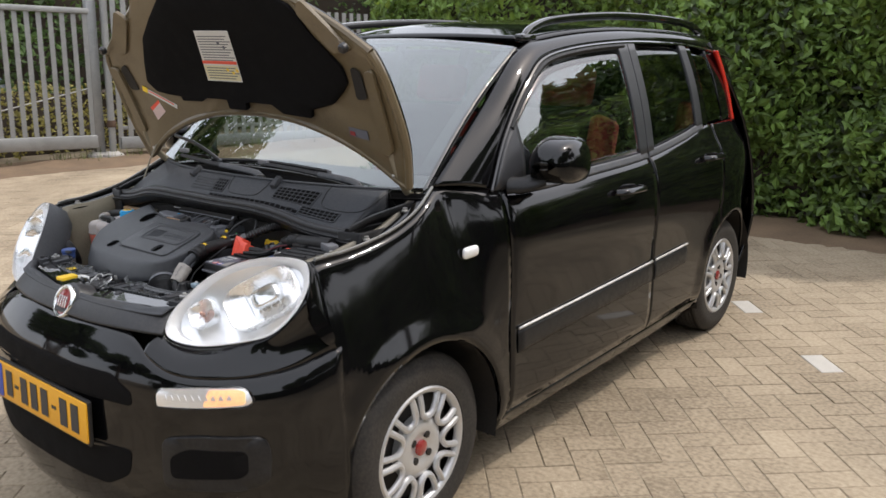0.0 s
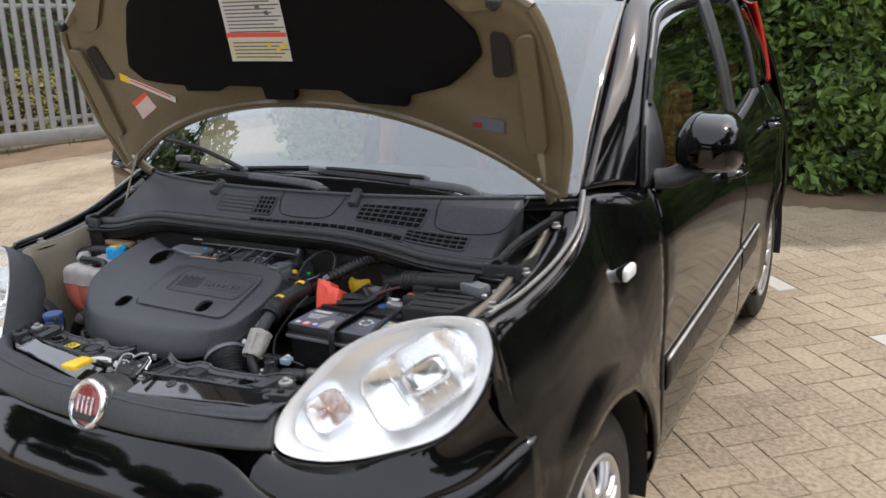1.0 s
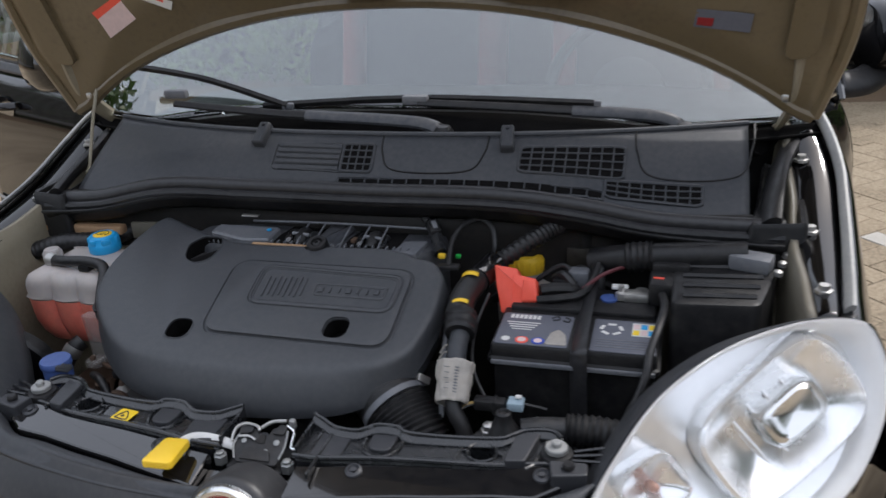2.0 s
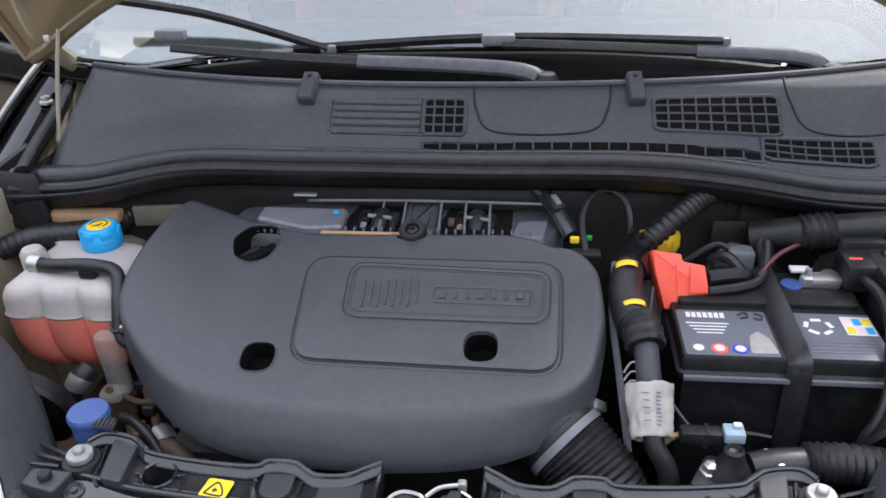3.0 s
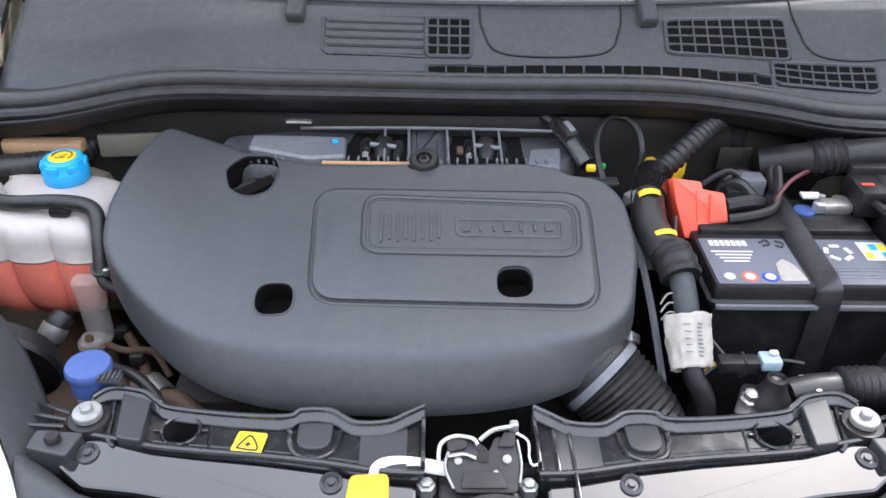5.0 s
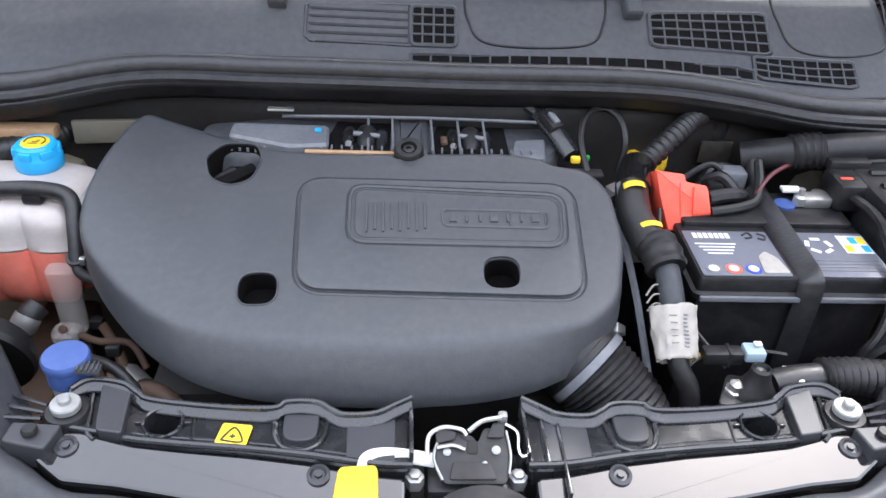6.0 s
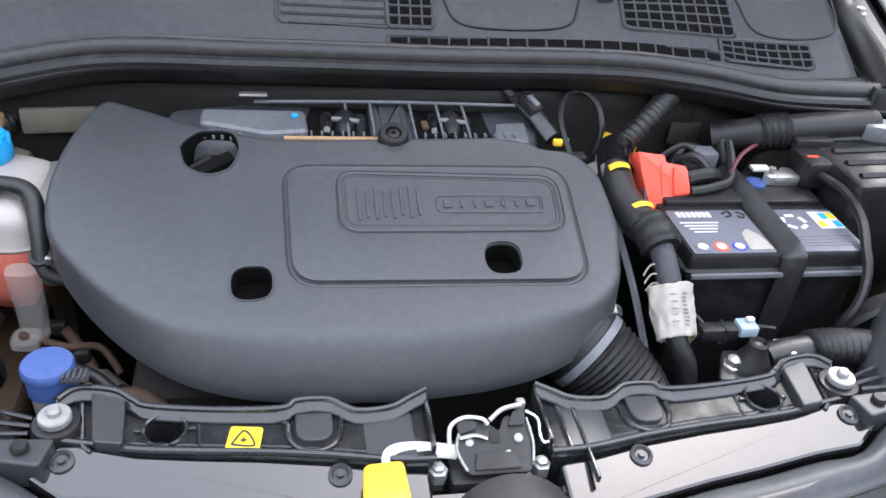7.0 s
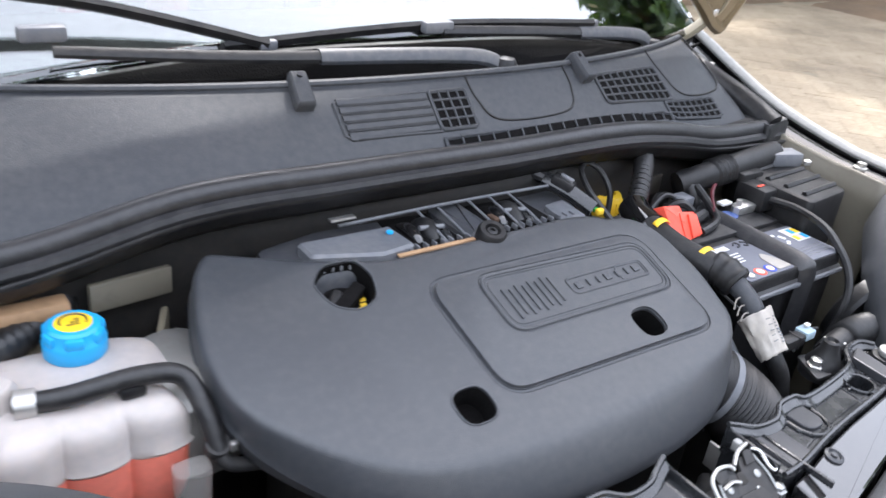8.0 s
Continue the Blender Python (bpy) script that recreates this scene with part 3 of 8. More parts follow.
BV, BF = brick_geo(2 * W, W)
brick_me, white_me = mesh_of("brick", BV, BF, BRICK), mesh_of("white_brick", BV, BF, WHITEBRICK)
paving = thing("paving", "weathered beige-grey herringbone brick paving of the yard", "paving", kind="structure")
BV = np.array(BV)
near, far_v, far_f = 0, [], []
a1 = math.atan2(E1.y, E1.x)
for i in range(-150, 150):
    for j in range(-150, 150):
        m = (i - j) % 4
        if m not in (0, 3):
            continue
        p = P0 + (E1 * (i + 1) + E2 * (j + 0.5) if m == 0 else E1 * (i + 0.5) + E2 * (j + 1)) * W
        if not (-7.9 + 0.22 * (p.y - 3) < p.x < 12.5 and -6.4 < p.y < 4.55 + 0.04 * math.sin(p.x * 7)):
            continue
        ang = a1 if m == 0 else a1 + math.pi / 2
        p.z = 0.0025 * noise.noise((p.x * 1.1, p.y * 1.1, 0)) + rng.normal(0, 0.0009) - 0.001
        tilt = rng.normal(0, 0.006, 2)
        rot = Euler((tilt[0], tilt[1], ang + rng.normal(0, 0.008)))
        white = m == 0 and i % 8 == 0 and (j == 0 and -1 < i < 30 or j == -36 and -60 < i < -20)
        if white or (near < 290 and 0.62 < p.x < 1.9 and 0.2 < p.y < 2.6):
            ob = new("white_brick" if white else "brick", white_me if white else brick_me)
            ob.parent, ob.location, ob.rotation_euler = paving, p, rot
            near += 1
        else:
            R = np.array(rot.to_matrix())
            far_f += [tuple(len(far_v) * 12 + k for k in f) for f in BF]
            far_v.append(BV @ R.T + np.array(p))
rest = new("bricks", mesh_of("bricks", np.concatenate(far_v).tolist(), far_f, BRICKS))
rest.parent = paving
tagged(rest, kind="stuff")
# tufts of grass and weeds along the fence
tv, tf = [], []
for k in range(900):
    t = rng.uniform(-4, 6)
    q = F1 + fdir * t + Vector((fdir.y, -fdir.x, 0)) * (rng.normal(0.02, 0.16)) + Vector((rng.normal(0, 0.05), rng.normal(0, 0.05), 0))
    if noise.noise((q.x * 1.4, q.y * 1.4, 2.0)) < 0.02:
        continue
    a, h, w = rng.uniform(0, 6.28), rng.uniform(0.06, 0.24), 0.006
    dx, dy = math.cos(a), math.sin(a)
    n0 = len(tv)
    lean = rng.uniform(0.1, 0.5) * h
    tv += [(q.x - dy * w, q.y + dx * w, 0), (q.x + dy * w, q.y - dx * w, 0), (q.x + dx * lean, q.y + dy * lean, h)]
    tf.append((n0, n0 + 1, n0 + 2))
tagged(new("weeds", mesh_of("weeds", tv, tf, GRASS)), "green and dry grass tufts along the fence foot", "grass", kind="stuff")


# ---- the car ----
# x: to the car's left; y: to its rear, from the front axle; z: up
car = thing("car", "black five-door city car with its bonnet propped open on the paving", "car")
XMAX = [(-0.42, 0.72), (-0.34, 0.757), (-0.2, 0.776), (-0.05, 0.785), (0.15, 0.79), (0.45, 0.792), (1.2, 0.795), (1.9, 0.793), (2.3, 0.79), (2.5, 0.765), (2.68, 0.70), (2.79, 0.60), (2.85, 0.45)]
DXZ = [(0.16, -0.075), (0.22, -0.04), (0.30, -0.012), (0.42, -0.004), (0.60, -0.004), (0.74, 0.004), (0.84, 0.003), (0.90, -0.005), (0.95, -0.022), (1.00, -0.050), (1.06, -0.075)]
AXLES, RARCH = (0.0, 2.3), 0.335


def ztop(y):
    """The upper edge of the body side: wing, then window line."""
    return table([(-0.42, 0.86), (-0.34, 0.905), (-0.2, 0.918), (-0.05, 0.945), (0.05, 0.982), (0.12, 1.018), (0.165, 1.037), (0.26, 1.026), (0.355, 1.006), (0.45, 0.993), (1.0, 0.990), (1.42, 0.998), (1.8, 1.03), (2.0, 1.055), (2.3, 1.06), (2.85, 1.05)], y)


def side_x(y, z):
    x = table(XMAX, y) + table(DXZ, z)
    if y < 0.45:
        top = ztop(y)
        xt = table([(-0.34, 0.672), (-0.22, 0.688), (-0.05, 0.704), (0.05, 0.706), (0.12, 0.692), (0.165, 0.680), (0.26, 0.708), (0.355, 0.734), (0.45, 0.745)], y)
        if z > 0.60:
            f = ((top - z) / (top - 0.60)) ** 0.85 if z < top else 0.0
            x2 = xt + (table(XMAX, y) - xt) * f - 0.012 * max(0.0, 1 - (top - z) / 0.02) ** 2
            w = min(1.0, (0.45 - y) / 0.2)
            x += (x2 - x) * w
    for c in AXLES:
        r = math.hypot(y - c, z - 0.285)
        x += 0.012 * max(0.0, 1 - abs(r - RARCH - 0.015) / 0.07) if z > 0.22 else 0
    return x


def zlow(y):
    z = 0.20
    for c in AXLES:
        if abs(y - c) < RARCH:
            z = max(z, 0.285 + math.sqrt(RARCH ** 2 - (y - c) ** 2))
    return z


def side_panel(name, s, y0, y1, label="", low=None, high=None, nu=40, nv=22, mat_=None, rim=0.02):
    """A panel of the body side between two shut lines; s: +1 left, -1 right."""
    ys = sorted({*np.linspace(y0, y1, nu + 1), *[c + RARCH * k for c in AXLES for k in (-0.9999, -0.985, -0.95, -0.9, 0.9, 0.95, 0.985, 0.9999) if y0 < c + RARCH * k < y1]})

    def f(u, v):
        i = round(u * (len(ys) - 1))
        y = ys[i]
        a = (low or zlow)(y)
        b = (high or ztop)(y) - 0.001
        z = a + (b - a) * v
        return (s * side_x(y, z), y, z)

    bm = grid(f, len(ys) - 1, nv)
    ob = part(name, bm, mat_ or PAINT, car, label, 50)
    return solid(ob, 0.012, -1 if s > 0 else -1)


def nose(s, z):
    """The front skin: s from -1 (right wheel arch) to 1 (left wheel arch)."""
    a = abs(s)
    q = [(0.0, 0.0, -0.735), (0.25, 0.20, -0.727), (0.45, 0.38, -0.692), (0.62, 0.53, -0.632), (0.75, 0.645, -0.55), (0.86, 0.722, -0.45), (1.0, 0.768, -0.325)]
    x, y = table([(p[0], p[1]) for p in q], a), table([(p[0], p[2]) for p in q], a)
    dy = table([(0.16, 0.07), (0.22, 0.025), (0.32, 0.0), (0.50, 0.0), (0.57, 0.002), (0.62, 0.006), (0.66, 0.017), (0.70, 0.042), (0.74, 0.076), (0.80, 0.136)], z)
    k = max(0.0, 1 - a)
    x *= 1 - (0.05 + 0.20 * max(0.0, min(1.0, (a - 0.45) / 0.3)) * min(1.0, k * 5)) * dy / 0.1
    if a > 0.7:
        r = math.hypot(y, z - 0.285)
        x += 0.012 * max(0.0, 1 - abs(r - RARCH - 0.01) / 0.07)
    return Vector((math.copysign(x, s), y + dy * (0.35 + 0.65 * min(1, k * 4)), z))


def nose_n(s, z):
    a, b = nose(s + 0.01, z) - nose(s - 0.01, z), nose(s, z + 0.01) - nose(s, z - 0.01)
    return a.cross(b).normalized()


def s_of(x):
    lo, hi = -1.0, 1.0
    for _ in range(30):
        mid = (lo + hi) / 2
        lo, hi = (mid, hi) if nose(mid, 0.5).x < x else (lo, mid)
    return lo


def nose_patch(name, outline, height, material, parent, label="", sink=0.003, dome=0.0):
    """A raised piece that follows the front skin; outline of (x, z) corners."""
    o = ccw(outline)
    c = o.mean(0)
    bm = bmesh.new()
    loops = []
    for k, h in ((1.0, -sink), (1.0, height * 0.6), (0.97, height), (0.6, height + dome * 0.7), (0.25, height + dome)):
        loop = []
        for x, z in o:
            xx, zz = c + (np.array([x, z]) - c) * k
            s = s_of(xx)
            loop.append(bm.verts.new(nose(s, zz) + nose_n(s, zz) * h))
        loops.append(loop)
    m = len(o)
    for a, b in zip(loops, loops[1:]):
        for i in range(m):
            bm.faces.new((a[i], a[(i + 1) % m], b[(i + 1) % m], b[i]))
    bm.faces.new(loops[-1])
    return part(name, bm, material, parent, label, 50)


def dense(pts, n=6):
    """A polygon with more points on its sides."""
    out = []
    for i in range(len(pts)):
        a, b = np.array(pts[i]), np.array(pts[(i + 1) % len(pts)])
        out += [tuple(a + (b - a) * k / n) for k in range(n)]
    return out


# front bumper: a continuous skin, its lower edge rising to the wheel arches
def bumper_top(s):
    return table([(0, 0.745), (0.36, 0.742), (0.43, 0.722), (0.50, 0.690), (0.58, 0.664), (0.68, 0.655), (0.82, 0.662), (1, 0.70)], abs(s))


def bumper_f(u, v):
    s = -1 + 2 * u
    top = bumper_top(s)
    y = nose(s, 0.4).y
    lo = max(0.185, zlow(y))
    return nose(s, lo + (top - lo) * v)


bumper = part("front_bumper", grid(bumper_f, 96, 26), PAINT, car, "glossy black painted front bumper", 50)
solid(bumper, 0.012)
# raised black patches; the intakes' shade is put into their colour
nose_patch("lower_intake_shade", dense(rounded([(-0.28, 0.335), (0.28, 0.335), (0.362, 0.380), (0.376, 0.452), (-0.376, 0.452), (-0.362, 0.380)], 0.025)), 0.003, PAD, bumper, "raised black patch painting in the shaded lower air intake")
nose_patch("upper_intake_shade", dense(rounded([(-0.386, 0.572), (0.386, 0.572), (0.384, 0.608), (0.315, 0.646), (-0.315, 0.646), (-0.384, 0.608)], 0.014)), 0.003, PAD, bumper, "raised black patch painting in the shaded upper air slot")
for s in (1, -1):
    fog = nose_patch("fog_recess", dense(rounded([(s * 0.462, 0.365), (s * 0.640, 0.370), (s * 0.682, 0.388), (s * 0.688, 0.462), (s * 0.680, 0.512), (s * 0.552, 0.516), (s * 0.466, 0.502)], 0.028), 4), 0.007, BLACKP, bumper, "matt black surround of the blanked fog lamp")
    # proud black patch holds the hollow's shade in its colour
    nose_patch("recess_shade", dense(rounded([(s * 0.484, 0.398), (s * 0.636, 0.406), (s * 0.650, 0.420), (s * 0.652, 0.478), (s * 0.530, 0.482), (s * 0.484, 0.455)], 0.018), 4), 0.0085, PAD, fog, "raised black patch painting in the shaded hollow of the blanked fog lamp")
    drl = nose_patch("daytime_lamp", dense(rounded([(s * 0.459, 0.583), (s * 0.655, 0.589), (s * 0.670, 0.600), (s * 0.662, 0.630), (s * 0.645, 0.639), (s * 0.56, 0.638), (s * 0.468, 0.631), (s * 0.458, 0.618)], 0.008), 4), 0.011, LENS, bumper, "lit daytime running lamp and amber indicator under a clear lens", dome=0.005)
    nose_patch("lamp_back", dense(rounded([(s * 0.463, 0.586), (s * 0.653, 0.592), (s * 0.665, 0.602), (s * 0.658, 0.628), (s * 0.643, 0.636), (s * 0.56, 0.635), (s * 0.471, 0.628), (s * 0.462, 0.617)], 0.008), 4), 0.004, FROST, drl, "bright white lamp unit")
    for k in range(10):
        x = 0.480 + 0.0155 * k
        nose_patch("lamp_tooth", dense(rounded([(s * x, 0.605 + 0.0004 * k), (s * (x + 0.0115), 0.605 + 0.0004 * k), (s * (x + 0.006), 0.618 + 0.0004 * k)], 0.002, 2), 2), 0.0062, FROST, drl)
    nose_patch("bulb", dense(rounded([(s * 0.570, 0.592), (s * 0.653, 0.596), (s * 0.655, 0.628), (s * 0.640, 0.632), (s * 0.585, 0.632)], 0.008), 3), 0.0055, DRLGLOW, drl, "glowing amber indicator bulb")
    drl.visible_shadow = False

# upper front trim between the headlights, with the round badge
def trim_f(z0, z1, x1, dz, push):
    def f(u, v):
        x = (-1 + 2 * u) * x1
        s = s_of(x)
        sag = dz * (1 - (x / x1) ** 2)
        z = z0 + sag + (z1 - z0) * v
        e = max(0.0, 1 - (x / x1) ** 6)
        p = nose(s, min(z, 0.80)) + nose_n(s, min(z, 0.79)) * (e * push * math.sin(math.pi * (0.15 + 0.7 * v)) + 0.004 * e - 0.006 * (1 - e))
        return p
    return f


grille = part("grille_trim", grid(trim_f(0.741, 0.790, 0.432, -0.004, 0.005), 60, 12), TRIM, car, "soft rounded matt black bar above the grille", 60)
solid(grille, 0.01)
BM = frame_at((0.010, -0.646, 0.764), (1, 0, 0), (0, 0.42, 0.9)) @ Matrix.Diagonal((0.93, 0.93, 1, 1))
part("badge_pod", lathe([(0.064, -0.06), (0.061, -0.014), (0.057, -0.005), (0.050, -0.001)], 36, BM), TRIM, grille, "raised pod behind the badge")
badge = part("badge", lathe([(0.052, -0.03), (0.052, 0.0), (0.050, 0.006), (0.046, 0.009), (0.041, 0.008), (0.038, 0.004)], 40, BM), CHROME, car, "round badge with chrome ring and dark red centre")
part("badge_centre", lathe([(0.039, 0.001), (0.039, 0.004), (0.02, 0.006), (0.0, 0.0065)], 40, BM), BADGERED, badge, "dark red badge centre")
for k in range(4):
    part("badge_bar", box((0.006, 0.034, 0.003), (-0.0195 + 0.013 * k, 0, 0.007), 0.001, m=BM), CHROME, badge)

# number plate: plain bars stand for the characters
NP = frame_at((0.0, -0.744, 0.507), (1, 0, 0), (0, 0.06, 1))
plate = part("number_plate", slab(rounded([(-0.26, -0.055), (0.26, -0.055), (0.26, 0.055), (-0.26, 0.055)], 0.008), 0.004, 0.001, NP), ORANGEPLATE, car, "yellow-orange number plate with dark bars")
part("plate_holder", slab(rounded([(-0.267, -0.062), (0.267, -0.062), (0.267, 0.062), (-0.267, 0.062)], 0.008), 0.008, 0.002, NP @ Matrix.Translation((0, 0, -0.0085))), BLACKP, plate)
part("plate_band", slab(rounded([(-0.256, -0.051), (-0.218, -0.051), (-0.218, 0.051), (-0.256, 0.051)], 0.006), 0.0012, 0.0004, NP @ Matrix.Translation((0, 0, 0.0042))), PLATEBLUE, plate, "blue end band")
for k, x in enumerate((-0.175, -0.085, -0.025, 0.035, 0.14, 0.20)):
    part("plate_bar", box((0.038, 0.076, 0.001), (x, 0, 0.0052), 0, m=NP), INK, plate)
part("plate_bar", box((0.024, 0.009, 0.001), (-0.130, 0, 0.0052), 0, m=NP), INK, plate)
part("plate_bar", box((0.024, 0.009, 0.001), (0.0885, 0, 0.0052), 0, m=NP), INK, plate)

# headlights: bowl, reflectors and clear bulging lens
HL_O, HL_U, HL_V = Vector((0.538, -0.459, 0.821)), Vector((0.679, 0.581, 0.448)), Vector((0.627, -0.141, -0.766))
HL_N = HL_V.cross(HL_U).normalized()
if HL_N.y > 0:
    HL_N = -HL_N
EGG = spline([(-0.206, -0.012), (-0.190, 0.024), (-0.130, 0.068), (-0.042, 0.103), (0.050, 0.124), (0.130, 0.100), (0.185, 0.054), (0.204, 0.010), (0.187, -0.020), (0.130, -0.056), (0.050, -0.083), (-0.040, -0.089), (-0.122, -0.069), (-0.178, -0.046)], 72, True)


def headlight(s):
    o = EGG[::-1]
    mid = np.array([0.0, 0.012])

    def place(q, h, bulge):
        p = HL_O + HL_U * float(q[0]) + HL_V * float(q[1])
        p = p + HL_N * (h + bulge * (1 - min(1.0, (float(q[0]) / 0.22) ** 2 + ((float(q[1]) - 0.015) / 0.13) ** 2)))
        return Vector((s * p.x, p.y, p.z))

    def shell(levels, cap=True, egg=o, centre=mid):
        bm = bmesh.new()
        loops = [[bm.verts.new(place(centre + (q - centre) * k, h, b)) for q in egg] for k, h, b in levels]
        m = len(egg)
        for a, b in zip(loops, loops[1:]):
            for i in range(m):
                bm.faces.new((a[i], a[(i + 1) % m], b[(i + 1) % m], b[i]))
        if cap:
            bm.faces.new(loops[-1])
        return bm

    lamp = part("headlight", shell([(0.99, -0.002, 0.0), (1.0, 0.004, 0.0), (0.985, 0.010, 0.012), (0.93, 0.013, 0.026), (0.82, 0.014, 0.034), (0.66, 0.014, 0.038), (0.45, 0.014, 0.040), (0.2, 0.014, 0.040)]), LENS, car, "egg-shaped clear headlight with bright reflectors", 60)
    part("housing", shell([(1.004, 0.001, 0.0), (1.008, -0.01, 0.0), (0.95, -0.06, 0.0), (0.72, -0.088, 0.0), (0.4, -0.095, 0.0)]), PLASTIC, lamp)
    lamp.visible_shadow = False

    def surround(u, v):
        i = u * 37
        k = min(int(i), 36)
        q = EGG[k] + (EGG[k + 1] - EGG[k]) * (i - k)
        a = place(mid + (q - mid) * 1.012, 0.003, 0.0)
        if u < 0.78:
            sn = table([(0, 0.47), (0.1, 0.535), (0.2, 0.605), (0.3, 0.675), (0.4, 0.735), (0.5, 0.79), (0.6, 0.845), (0.7, 0.915), (0.78, 1.0)], u)
            zt = bumper_top(sn) - 0.0005
            b = nose(s * sn, zt)
            t = nose(s * sn, zt + 0.002) - nose(s * sn, zt - 0.002)
            if b.y > -0.323:
                b.y = -0.323
        else:
            z = 0.699 + (ztop(-0.322) - 0.701) * ((u - 0.78) / 0.22)
            b = Vector((s * side_x(-0.322, z), -0.323, z))
            t = b - Vector((s * side_x(-0.28, z), -0.28, z))
        if 0.62 < u < 0.94:
            w = 0.5 + 0.5 * math.cos(math.pi * (u - 0.78) / 0.16)
            t = t.normalized().lerp((a - b).normalized(), 0.5 * w)
        c = b + t.normalized() * (0.50 * (a - b).length)
        return b * (1 - v) ** 2 + c * 2 * v * (1 - v) + a * v * v

    solid(part("lamp_surround", grid(surround, 74, 10), PAINT, car, "glossy black bodywork round the headlight", 60), 0.006)
    part("bezel", shell([(0.985, 0.002, 0.0), (0.965, 0.0, 0.01), (0.93, -0.004, 0.016), (0.87, -0.016, 0.016), (0.82, -0.035, 0.01)], False), LAMPWHITE, lamp, "pale silver headlight bezel", 60)
    part("bowl", shell([(0.86, -0.033, 0.01), (0.4, -0.045, 0.0), (0.1, -0.05, 0.0)]), FROST, lamp, "mirror-bright lamp bowl")

    def pod(name, centre, ru, rv, depth, material, rim=True, label=""):
        n = 40
        e = np.array([(centre[0] + ru * math.copysign(abs(math.cos(a)) ** 0.55, math.cos(a)), centre[1] + rv * math.copysign(abs(math.sin(a)) ** 0.55, math.sin(a))) for a in (2 * math.pi * i / n for i in range(n))])
        return part(name, shell([(1.0, -0.045, 0), (1.0, -0.014, 0.004), (0.96, -0.011, 0.004), (0.92, -0.014, 0.004), (0.72, -depth * 0.55, 0), (0.4, -depth * 0.85, 0), (0.12, -depth, 0)], True, e, np.array(centre)), material, lamp, label, 45)

    pod("main_reflector", (0.058, 0.022), 0.098, 0.058, 0.040, REFLECT, label="stepped bright main reflector")
    pod("small_reflector", (-0.100, -0.012), 0.036, 0.030, 0.030, REFLECT)
    pod("bulb_shield", (0.070, 0.022), 0.040, 0.024, 0.010, CHROME)
    for k in range(7):
        q0, q1 = np.array([-0.01 + 0.024 * k, -0.030 + 0.004 * k]), np.array([-0.004 + 0.024 * k, 0.066 - 0.001 * k])
        part("reflector_rib", tube([tuple(place(q0 + (q1 - q0) * f, -0.030, 0)) for f in (0, 0.5, 1)], 0.0022, 6, 8), FROST, lamp)
    for q, r, m in (((-0.100, -0.012), 0.006, AMBERBULB),):
        p = place(np.array(q), -0.020, 0)
        nn = Vector((s * HL_N.x, HL_N.y, HL_N.z))
        part("bulb", lathe([(r, -0.03), (r, 0.0), (r * 0.8, 0.008), (r * 0.3, 0.012)], 16, frame_at(p, nn.orthogonal(), nn.cross(nn.orthogonal()))), m, lamp)
    return lamp


for s in (1, -1):
    headlight(s)

